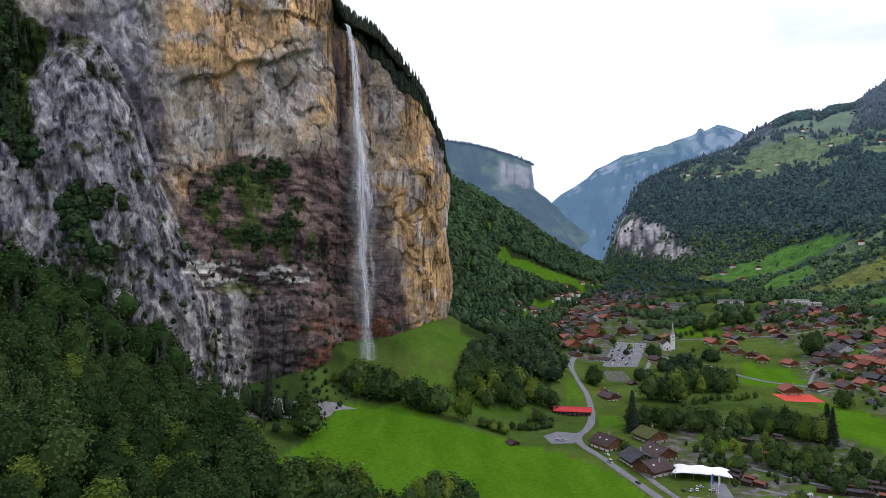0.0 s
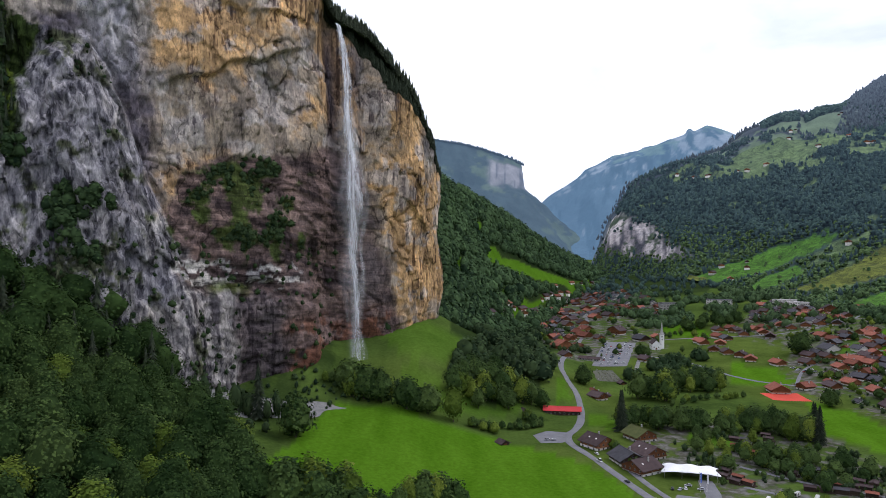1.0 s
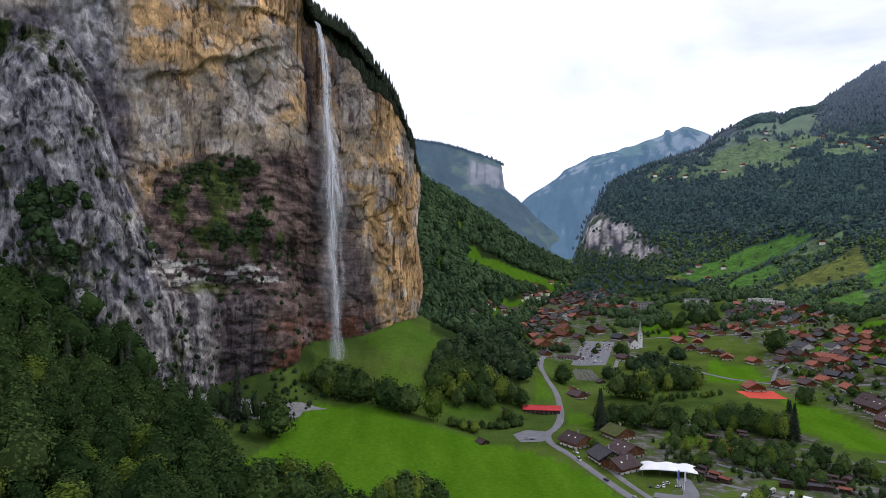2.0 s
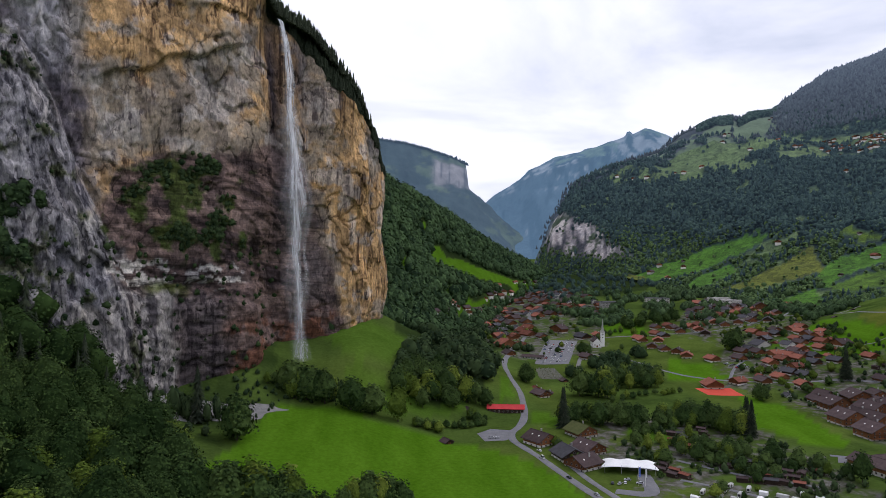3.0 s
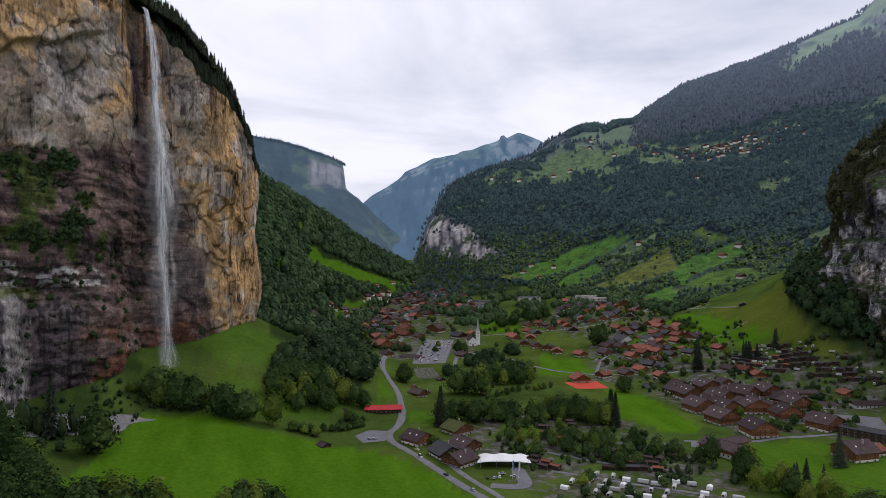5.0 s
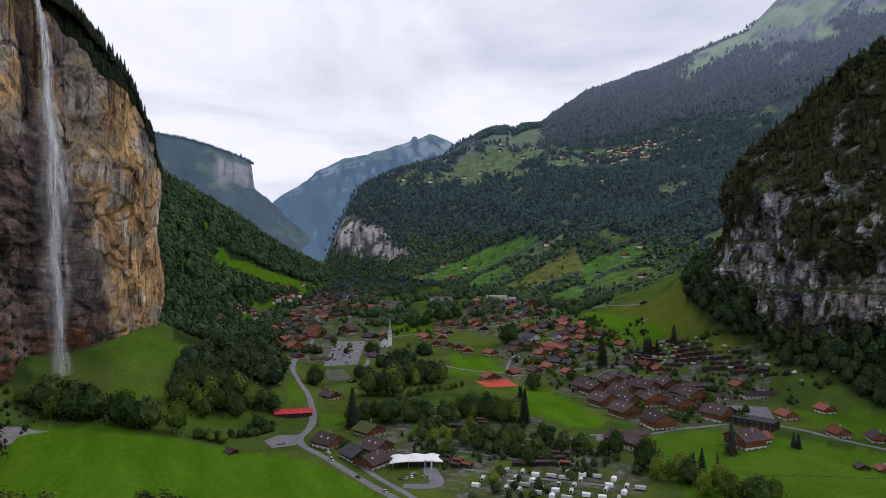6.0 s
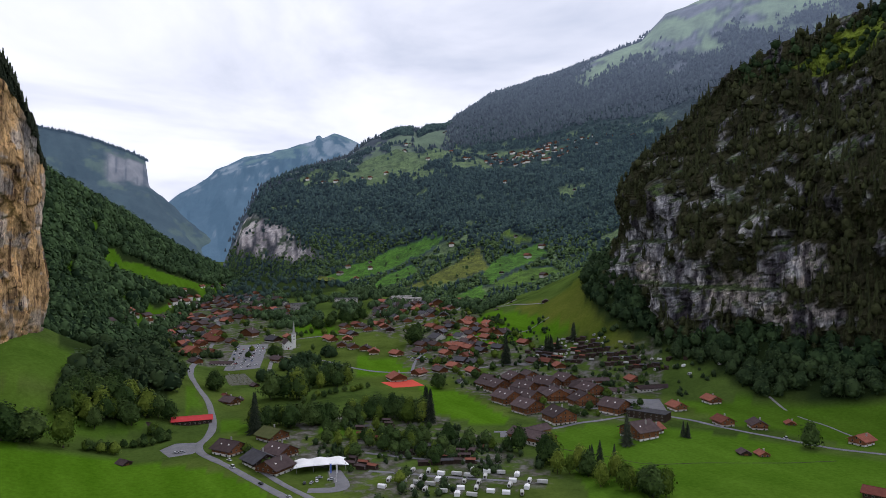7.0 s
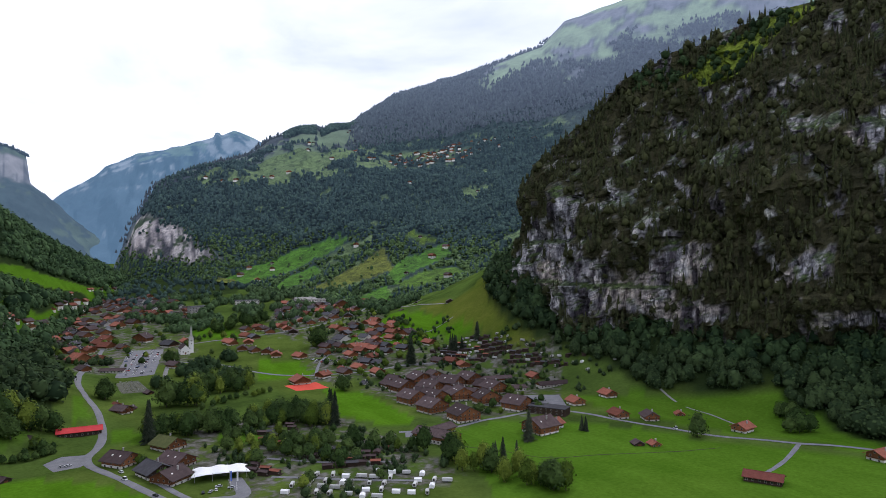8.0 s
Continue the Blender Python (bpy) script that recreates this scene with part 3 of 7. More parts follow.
S, ZZ, V, NRM = wall_sheet(LEFT_WALL, 1.2, 270, lambda s: np.full(len(s), 20.0), left_top, left_lean)
keep = np.nonzero((S[0] > 380))[0]
sl_ = slice(keep[0], None)
S, ZZ, V = S[:, sl_], ZZ[:, sl_], V[:, sl_]
n1 = fbm(S / 40, ZZ / 60, 11, 5, 0.55, seed=71)
n2 = fbm(S / 8, ZZ / 55, 12, 4, 0.6, seed=75)
n3 = fbm(S / 14, ZZ / 14, 13, 5, 0.6, seed=79)
n4 = fbm(S / 45, (ZZ + 0.3 * (S - 650)) / 9, 14, 4, 0.6, seed=83)
Sw, Zw = S + 5 * n3 + 4 * n1, ZZ + 5 * n3 + 4 * n1
rim = np.interp(ZZ, [40, 60, 133, 192, 248, 270, 296, 300], [655, 650, 606, 594, 575, 560, 548, 380])
butt_at = smooth(6, -6, Sw - rim) * smooth(308, 294, Zw)
slab_foot = np.interp(S, [594, 613, 619, 653, 707, 749, 783], [160, 188, 205, 219, 217, 234, 216])
face_edge = np.interp(ZZ, [40, 79, 145, 216, 240, 300], [838, 823, 806, 783, 752, 740])
lower = smooth(5, -5, Zw - slab_foot) * (1 - butt_at) * smooth(8, -8, Sw - face_edge)
upper = (1 - butt_at) * (1 - lower)
purple = np.maximum(blob(Sw, Zw, 579, 236, 13, 36) * (1 - butt_at) * 1.2, 1.2 * blob(Sw, Zw, 532, 299, 19, 7)) + 0.5 * blob(Sw, Zw, 590, 200, 9, 26)
blue_grey = smooth(592, 576, Sw) * smooth(536, 552, Sw) * upper * smooth(250, 275, ZZ)
ochre = smooth(-0.15, 0.45, 0.75 * n1 + 0.35 * n3 + 1.0 * blob(S, ZZ, 632, 318, 34, 30) + 0.8 * blob(S, ZZ, 600, 280, 12, 28) + 0.5 * blob(S, ZZ, 690, 330, 50, 28) + 0.75 * blob(S, ZZ, 845, 190, 48, 120) + 0.35 * blob(S, ZZ, 722, 262, 34, 34) - 0.85 * blob(S, ZZ, 628, 245, 26, 34) - 0.5 * blob(S, ZZ, 690, 262, 20, 30)) * upper * (1 - 0.8 * blue_grey)
pale = smooth(0.1, 0.6, n3 - 0.4 * n1 + 0.5 * blob(S, ZZ, 632, 225, 22, 22)) * upper
tan_ = smooth(545, 535, Sw) * upper
slab = smooth(114, 108, Zw) * smooth(656, 646, Sw) * smooth(566, 576, Sw) * (ZZ > 40)
wet_slab = smooth(112, 104, Zw) * smooth(644, 656, Sw) * smooth(700, 682, Sw)
blocky = smooth(176, 168, Zw) * smooth(134, 140, Zw) * smooth(618, 608, Sw - 0.5 * (150 - ZZ)) * smooth(572, 582, Sw)
band = smooth(110, 114, Zw - 0.0) * smooth(139, 133, Zw + 0.12 * (S - 640)) * smooth(590, 612, Sw) * smooth(722, 700, Sw)
rust = smooth(96, 82, Zw) * smooth(672, 690, Sw) * (1 - wet_slab * 0.5) * lower
turf = smooth(0.05, 0.45, n3 + 1.1 * blob(S, ZZ, 640, 196, 24, 14) + 1.0 * blob(S, ZZ, 668, 205, 34, 11) + 0.8 * blob(S, ZZ, 655, 156, 26, 14) + 0.55 * blob(S, ZZ, 690, 178, 28, 20) - 0.25) * smooth(128, 138, ZZ) * smooth(745, 715, S) * lower
moss = butt_at * smooth(0.32, 0.62, 0.7 * n3 - 0.4 * n1 + 0.9 * blob(S, ZZ, 512, 186, 9, 9) + 0.8 * blob(S, ZZ, 545, 152, 26, 16) + 0.8 * blob(S, ZZ, 530, 124, 30, 16) + 0.6 * blob(S, ZZ, 528, 265, 14, 10))
glen = smooth(0.34, 0.5, blob(Sw, Zw, 496, 258, 17, 52) + 0.5 * blob(Sw, Zw, 512, 282, 14, 12))
fringe = smooth(106, 112, Zw) * smooth(120, 114, Zw) * smooth(625, 640, S) * smooth(670, 655, S)
chip = fbm(S / 9, ZZ / 5, 15, 4, 0.6, seed=87)
brink = smooth(-2, 1, ZZ - np.interp(S, *ROCK_TOP) + 4 * n3) * smooth(752, 762, S)
stain = mixed((0.305, 0.255, 0.20), ((0.53, 0.34, 0.158), ochre * 0.9), ((0.415, 0.39, 0.37), pale * 0.7), ((0.52, 0.465, 0.40), tan_ * 0.85), ((0.41, 0.41, 0.45), blue_grey * 0.85),
              ((0.232, 0.23, 0.252), butt_at * 0.95), ((0.13, 0.118, 0.155), np.clip(purple, 0, 0.85)), ((0.142, 0.100, 0.091), lower * 0.96), ((0.215, 0.158, 0.146), lower * smooth(0.15, 0.6, n4) * 0.7), ((0.046, 0.036, 0.038), lower * smooth(0.15, 0.55, -n4) * 0.8),
              ((0.24, 0.20, 0.195), lower * blob(Sw, Zw, 794, 125, 13, 34) * 0.9), ((0.155, 0.070, 0.042), rust * smooth(-0.35, 0.3, n3) * 0.85), ((0.25, 0.245, 0.25), blocky * 0.95), ((0.038, 0.034, 0.038), band * smooth(-0.5, 0.1, n4) * 0.85), ((0.42, 0.41, 0.395), band * smooth(0.22, 0.4, chip) * smooth(735, 690, S)),
              ((0.30, 0.285, 0.275), slab * 0.95), ((0.080, 0.073, 0.080), slab * smooth(0.2, 0.5, n2)), ((0.098, 0.085, 0.090), wet_slab * 0.9), ((0.075, 0.062, 0.070), blob(S, ZZ, 757, 290, 8, 90) + 0.8 * blob(S, ZZ, 780, 300, 12, 40)),
              ((0.046, 0.074, 0.014), turf * 0.9), ((0.075, 0.105, 0.016), fringe * 0.8), ((0.050, 0.064, 0.018), moss * 0.85), ((0.026, 0.042, 0.012), glen), ((0.075, 0.11, 0.014), glen * smooth(0.3, 0.6, n3)), ((0.022, 0.030, 0.012), brink))
nature = np.stack([np.clip(butt_at * 0.95 + blocky * 0.9 + slab * 0.35 + 0.10 * upper, 0, 1), np.clip(lower * 0.55 + band * 0.4 + 0.12 * upper - slab, 0, 1), np.clip(smooth(0.1, 0.7, n1 + 0.5 * n3 + 0.9 * blob(S, ZZ, 690, 335, 60, 22) + 0.5 * blob(S, ZZ, 760, 260, 44, 80) + 0.6 * blob(S, ZZ, 835, 280, 40, 30) + 0.85 * blob(S, ZZ, 886, 190, 15, 100) + 0.7 * blob(S, ZZ, 520, 330, 40, 30)) * upper + 0.9 * wet_slab + 0.35 * slab, 0, 1)], -1) * (1 - brink[..., None])
WALL_W = grid_mesh("cliff_west", V, CLIFF, smooth_shade=True, stain=stain, nature=nature)
tagged(WALL_W, "tall ochre and grey limestone cliff streaked by water", "cliff", kind="structure")
LEFT_V, LEFT_S, LEFT_Z, LEFT_SHELF, LEFT_MOSS, LEFT_GLEN, LEFT_BRINK = V, S, ZZ, turf, moss, glen, brink

# the wooded top behind the edge of the west cliff
p, s = resample(LEFT_WALL, 4.0)
d = np.gradient(p, axis=0)
d /= np.linalg.norm(d, axis=1)[:, None]
back = np.stack([-d[:, 1], d[:, 0]], 1)
steps = np.array([-3, 4, 14, 40, 120, 320, 700])
top = left_top(s)
p = p + back * (4 * smooth(846, 884, s) + 3)[:, None]
TOPV = np.stack([np.concatenate([p + back * k, (top - 2 + min(k, 22) * 0.72 + np.clip(k - 22, 0, 400) * 0.3 + (3 * fbm(s / 30, k / 30, 3, 2, seed=90)))[:, None]], 1) for k in steps], 0)
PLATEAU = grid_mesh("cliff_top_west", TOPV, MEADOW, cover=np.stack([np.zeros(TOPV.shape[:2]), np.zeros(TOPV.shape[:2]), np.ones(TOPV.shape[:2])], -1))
tagged(PLATEAU, "wooded ground above the edge of the limestone cliff", "ground", kind="structure")


def right_base(s):
    return np.interp(s, [0, 380, 470, 620, 1200], [60, 60, 48, 46, 40])


def right_top(s):
    return np.interp(s, [0, 380, 430, 470, 520, 600, 700, 800, 900, 1300], [190, 262, 305, 340, 375, 402, 440, 455, 475, 500])


def right_lean(s, z):
    face = np.interp(s, [0, 380, 450, 560, 680, 800, 1300], [230, 250, 228, 215, 172, 200, 220])
    slope = -np.clip(z - face, 0, None) * np.interp(s, [0, 380, 440, 560, 1300], [0.9, 0.35, 0.6, 0.85, 0.9])
    step = 22 * np.interp(z, [40, 70, 100, 104, 150, 156, 215, 222], [1.5, 1.3, 1.2, 0.7, 0.6, 0.15, 0.1, 0])
    bulge = 20 * fbm(s / 90, z / 110, 1, 3, seed=141)
    clefts = 3.0 * fbm(s / 24, z / 48, 2, 4, 0.55, seed=147, ridged=True) + 5.5 * blocks(s / 17 + z / 70, z / 30, 148) + 2.2 * blocks(s / 7, z / 11, 149)
    beds = 1.2 * fbm(s / 70 + z / 90, z / 16, 6, 4, 0.55, seed=157, ridged=True)
    return slope + step + bulge + clefts + beds + 1.2 * fbm(s / 5, z / 5, 7, 3, 0.6, seed=161)


S, ZZ, V, NRM = wall_sheet(RIGHT_WALL, 2.6, 180, right_base, right_top, right_lean)
n1 = fbm(S / 45, ZZ / 50, 11, 5, 0.55, seed=171)
n2 = fbm(S / 10, ZZ / 80, 12, 4, 0.6, seed=175)
n3 = fbm(S / 13, ZZ / 16, 13, 5, 0.6, seed=179)
LEAN = right_lean(S, ZZ)
flatness = np.gradient(LEAN, axis=0) / np.maximum(np.gradient(ZZ, axis=0), 0.3)
face_h = np.interp(S, [0, 380, 450, 560, 680, 800, 1300], [230, 250, 228, 215, 172, 200, 220])
OUTCROPS = [(632, 100, 58, 36), (718, 96, 28, 28), (757, 128, 22, 22), (777, 78, 40, 12), (876, 131, 22, 22), (575, 165, 12, 50), (650, 199, 22, 16), (697, 164, 16, 14), (523, 268, 10, 12),
            (775, 249, 20, 12), (692, 231, 9, 7), (718, 247, 10, 8), (850, 281, 16, 12), (905, 268, 30, 18), (715, 342, 9, 10), (923, 79, 25, 14), (600, 190, 14, 22), (535, 135, 46, 42), (590, 140, 26, 30)]
bare = smooth(0.24, 0.5, sum(blob(S + 5 * n3, ZZ + 5 * n3, *o) for o in OUTCROPS) + 0.26 * n1 + 0.42 * n3 + 0.20 * n2)
alp = inside(S + 8 * n1, ZZ + 4 * n1, [(655, 372), (700, 402), (749, 434), (801, 455), (820, 444), (792, 402), (768, 370), (712, 360)])
stain = mixed((0.042, 0.042, 0.022), ((0.25, 0.25, 0.272), bare * 0.96), ((0.41, 0.41, 0.43), bare * smooth(-0.15, 0.5, 0.6 * n3 + 0.6 * fbm(S / 5, ZZ / 40, 15, 4, 0.6, seed=183))), ((0.33, 0.27, 0.21), bare * smooth(0.3, 0.6, -n1) * 0.45),
              ((0.06, 0.055, 0.065), bare * smooth(0.2, 0.55, n2 + 0.3 * n1)), ((0.045, 0.075, 0.018), bare * smooth(-0.6, -1.2, flatness) * 0.9), ((0.14, 0.19, 0.024), alp * 0.95))
WALL_E = grid_mesh("cliff_east", V, CLIFF, smooth_shade=False, stain=stain, nature=np.stack([0.75 * bare, 0.15 * bare, 0.5 * bare], -1))
tagged(WALL_E, "grey limestone crag overgrown with dark spruce", "cliff", kind="structure")
RIGHT_V, RIGHT_S, RIGHT_Z, RIGHT_BARE, RIGHT_ALP = V, S, ZZ, bare, alp


# ---- hills and far ranges ----
def hill_sheet(rings, bearings, rows, rough, seed):
    """A hillside between rings of (bearing, range, height), from its foot to its crest and a little down behind."""
    rr = np.stack([np.interp(bearings, [a[0] for a in ring], [a[1] for a in ring]) for ring in rings])
    zz = np.stack([np.interp(bearings, [a[0] for a in ring], [a[2] for a in ring]) for ring in rings])
    rr = np.concatenate([rr, rr[-1:] + 260, rr[-1:] + 900])
    zz = np.concatenate([zz, zz[-1:] - 60, zz[-1:] - 420])
    k = len(rings) + 1
    u = np.linspace(0, k, rows)
    i = np.clip(u.astype(int), 0, k - 1)
    f = (u - i)[:, None]
    r = rr[i] * (1 - f) + rr[np.minimum(i + 1, k)] * f
    lo, hi = np.maximum(i - 1, 0), np.minimum(i + 2, k)
    a, b, c, d = zz[lo], zz[i], zz[np.minimum(i + 1, k)], zz[hi]
    z = np.clip(0.5 * (2 * b + (c - a) * f + (2 * a - 5 * b + 4 * c - d) * f ** 2 + (3 * b - a - 3 * c + d) * f ** 3), np.minimum(b, c) - 5, np.maximum(b, c) + 5)
    x, y = polar(bearings[None], r)
    away = np.minimum(np.abs(u - (k - 2)), 1)[:, None] * np.minimum(u, 1)[:, None]
    z = z + rough * (0.25 + away) * 0.55 * fbm(x / 260, y / 260, 1, 4, 0.5, seed=seed, ridged=True) * np.minimum(u, 1)[:, None] * 0.8 - rough * 0.2
    return np.repeat(u[:, None], len(bearings), 1), np.stack([x, y, z], -1)


slope_foot = [(-4, 660, 60), (-2, 700, 70), (0.7, 760, 60), (5.3, 900, 28), (8.0, 1050, 30), (9.8, 1350, 36), (12.4, 1700, 36), (15.8, 2150, 12)]
slope_mid = [(-4, 900, 190), (-2, 930, 180), (0.7, 990, 160), (3.5, 1150, 135), (6.2, 1350, 115), (8.9, 1580, 95), (11.9, 1900, 70), (14.1, 2150, 30), (15.8, 2250, 10)]
slope_top = [(-4, 1150, 285), (-2, 1150, 262), (0.5, 1200, 250), (3.5, 1400, 228), (6.2, 1600, 192), (8.9, 1800, 142), (11.9, 2100, 84), (14.1, 2300, 28), (15.8, 2350, 5)]
bs = np.arange(-4, 15.8, 0.09)
U, V = hill_sheet([slope_foot, slope_mid, slope_top], bs, 110, 8, 201)
w = smooth(0.38, 0.0, U)
V[..., 2] = V[..., 2] * (1 - w) + np.minimum(V[..., 2], ground(V[..., 0], V[..., 1]) - 1.5) * w
SLOPE_V, SLOPE_U, SLOPE_B = V, U, np.repeat(bs[None], len(V), 0)
cell = fbm(V[..., 0] / 120, V[..., 1] / 160, 5, 4, 0.5, seed=211)
def slope_open(b, z, jit):
    lower_edge = np.interp(b, [4.0, 5.3, 7.5, 10.2, 11.4], [122, 108, 84, 57, 46])
    upper_edge = np.interp(b, [4.0, 5.0, 5.5, 7.07, 10.2, 11.4], [148, 142, 123, 111, 71, 52])
    strip = smooth(-3, 3, z - lower_edge) * smooth(3, -3, z - upper_edge) * smooth(4.0, 4.4, b)
    strip = strip + blob(b, z, 3.6, 178, 0.45, 13) + blob(b, z, 3.2, 214, 0.3, 11) + 0.8 * blob(b, z, 2.1, 120, 0.35, 14) + 0.9 * blob(b, z, 8.4, 43, 1.2, 7) + 0.9 * blob(b, z, 10.4, 36, 0.9, 6)
    return strip + 0.22 * jit
lived = smooth(0.08, 0.16, U) * smooth(0.66, 0.5, U) * smooth(4.2, 5.0, SLOPE_B) * smooth(13.2, 12.4, SLOPE_B)
open_at = np.maximum(smooth(0.45, 0.6, slope_open(SLOPE_B, V[..., 2], cell)), lived * smooth(0.0, 0.3, cell))
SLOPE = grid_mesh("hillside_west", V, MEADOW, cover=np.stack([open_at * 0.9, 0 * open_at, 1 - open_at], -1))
tagged(SLOPE, "wooded hillside with strips of meadow", "hillside", kind="structure")

hill_foot = [(12.6, 2200, 40), (16.4, 2050, 60), (19.6, 1800, 70), (24.7, 1560, 54), (27, 1430, 46), (29, 1310, 39), (33, 1250, 42), (37.3, 1210, 60), (41.8, 1180, 85), (53, 1150, 70), (75, 1150, 70)]
hill_low = [(12.6, 2330, 60), (13.3, 2320, 90), (14.0, 2300, 180), (16.4, 2200, 165), (19.6, 2000, 138), (24.7, 1950, 160), (30.9, 1900, 183), (38.2, 1800, 189), (44.5, 1700, 193), (53, 1700, 218), (75, 1700, 244)]
hill_mid = [(12.6, 2400, 70), (13.4, 2400, 136), (14.0, 2420, 210), (15.6, 2450, 308), (19.6, 2500, 362), (24.7, 2600, 437), (30.9, 2700, 464), (38.2, 2700, 487), (44.5, 2700, 538), (53, 2700, 547), (75, 2700, 573)]
hill_top = [(12.6, 2450, 80), (13.4, 2500, 165), (13.9, 2500, 225), (15.6, 2600, 355), (18.4, 2750, 432), (22.2, 2900, 506), (23.9, 3000, 586), (25.2, 3040, 618), (26.3, 3060, 645), (27.3, 3090, 650), (27.8, 3100, 636), (28.6, 3120, 660), (30, 3200, 682), (31.8, 3500, 806),
            (33.6, 3600, 898), (38.2, 3700, 1010), (41.8, 3700, 1090), (45.4, 3800, 1198), (47.2, 3900, 1355), (53, 3900, 1475), (60, 3900, 1565), (75, 3900, 1530)]
bs = np.arange(12.6, 75, 0.16)
U, V = hill_sheet([hill_foot, hill_low, hill_mid, hill_top], bs, 170, 40, 231)
HILL_V, HILL_U, HILL_B = V, U, np.repeat(bs[None], len(V), 0)
HZ = V[..., 2]
hn = fbm(V[..., 0] / 140, V[..., 1] / 140, HZ / 140, 5, 0.55, seed=241)
alps = blob(HILL_B, HZ, 27.0, 490, 3.2, 95) + blob(HILL_B, HZ, 28.8, 600, 2.0, 45) + blob(HILL_B, HZ, 23.6, 375, 1.9, 30) + 0.8 * blob(HILL_B, HZ, 21.2, 345, 1.6, 22) + blob(HILL_B, HZ, 33, 425, 2.4, 26) + 0.9 * blob(HILL_B, HZ, 25.6, 430, 2.0, 40) + 0.95 * blob(HILL_B, HZ, 36.6, 494, 4.2, 24) + 0.55 * blob(HILL_B, HZ, 24.5, 440, 3.6, 60) + 0.6 * blob(HILL_B, HZ, 29.0, 590, 2.0, 40) + 0.6 * blob(HILL_B, HZ, 32.0, 440, 1.6, 18)
high = smooth(820, 940, HZ + 120 * hn - (HILL_B - 40) * 9) * smooth(39, 42, HILL_B)
tuft_ = fbm(V[..., 0] / 42, V[..., 1] / 42, HZ / 42, 4, 0.6, seed=247)
alps = smooth(0.36, 0.56, alps + 0.42 * hn + 0.55 * tuft_)
strips = np.zeros_like(HZ)
olive = np.zeros_like(HZ)
for f, k in (([(630, 1669), (686, 1685), (805, 1681), (899, 1643), (889, 1602), (829, 1602), (818, 1612), (715, 1601), (641, 1609)], 0.0), ([(629, 1453), (737, 1539), (795, 1537), (777, 1489), (715, 1464), (667, 1449)], 0.0),
             ([(698, 1375), (768, 1379), (842, 1406), (917, 1428), (858, 1324), (806, 1322), (740, 1328)], 1.0), ([(848, 1285), (914, 1328), (1029, 1330), (995, 1282), (912, 1260), (838, 1239), (805, 1217)], 0.0),
             ([(807, 1182), (886, 1204), (929, 1181), (904, 1127), (864, 1116), (798, 1140)], 0.3), ([(1012, 1458), (1046, 1397), (1028, 1385), (1000, 1433)], 0.5), ([(495, 1469), (615, 1670), (632, 1623), (500, 1403)], 1.0), ([(598, 1054), (698, 1165), (771, 1180), (743, 1127), (606, 994)], 0.0)):
    cx, cy = sum(p[0] for p in f) / len(f), sum(p[1] for p in f) / len(f)
    hit = inside(V[..., 0] + 5 * tuft_, V[..., 1] + 5 * tuft_, [(cx + (p[0] - cx) * 1.16, cy + (p[1] - cy) * 1.45) for p in f])
    strips, olive = np.maximum(strips, hit), np.maximum(olive, hit * k)
scarp = smooth(17.9, 16.0, HILL_B - (200 - HZ) * 0.028 + 0.7 * hn) * smooth(95, 120, HZ + 10 * hn) * smooth(245, 215, HZ - (14.5 - HILL_B) * 10 + 20 * hn)
scarp = np.maximum(scarp, smooth(0.6, 0.72, blob(HILL_B, HZ, 18.4, 118, 1.2, 22) + 0.3 * hn))
sv = fbm(HILL_B * 3.2, HZ / 110, 3, 4, 0.6, seed=255)
# haze tinted into the stain: bluish base, bluer on the upper slopes
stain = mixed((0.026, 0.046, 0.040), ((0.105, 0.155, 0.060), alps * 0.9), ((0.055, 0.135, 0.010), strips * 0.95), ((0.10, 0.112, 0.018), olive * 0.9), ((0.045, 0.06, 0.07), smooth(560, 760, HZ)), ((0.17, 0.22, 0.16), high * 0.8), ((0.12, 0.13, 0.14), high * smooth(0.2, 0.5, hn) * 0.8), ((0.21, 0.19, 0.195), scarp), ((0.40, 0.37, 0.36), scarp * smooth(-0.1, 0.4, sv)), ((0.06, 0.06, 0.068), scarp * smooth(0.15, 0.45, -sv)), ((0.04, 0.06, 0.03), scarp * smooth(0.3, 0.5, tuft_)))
CUT = int(np.argmin(np.abs(U[:, 0] - 2.3)))
gully_ = fbm(V[..., 0] / 210 + HZ / 500, V[..., 1] / 210 - HZ / 500, HZ / 500, 5, 0.6, seed=249)
# ridge colours shifted to blue-grey, as the haze turns them
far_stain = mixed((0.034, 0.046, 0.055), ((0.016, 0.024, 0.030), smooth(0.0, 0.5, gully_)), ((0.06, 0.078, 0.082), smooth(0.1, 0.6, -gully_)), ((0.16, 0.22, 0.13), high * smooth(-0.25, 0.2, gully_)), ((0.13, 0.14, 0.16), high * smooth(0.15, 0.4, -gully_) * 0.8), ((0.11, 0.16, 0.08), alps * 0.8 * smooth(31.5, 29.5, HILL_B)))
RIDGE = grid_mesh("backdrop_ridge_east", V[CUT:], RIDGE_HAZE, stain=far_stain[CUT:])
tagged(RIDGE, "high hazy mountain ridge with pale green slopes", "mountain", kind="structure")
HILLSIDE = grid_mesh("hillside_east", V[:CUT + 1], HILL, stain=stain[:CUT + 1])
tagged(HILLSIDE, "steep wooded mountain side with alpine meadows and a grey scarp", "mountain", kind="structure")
HILL_R = np.hypot(HILL_V[..., 0], HILL_V[..., 1])


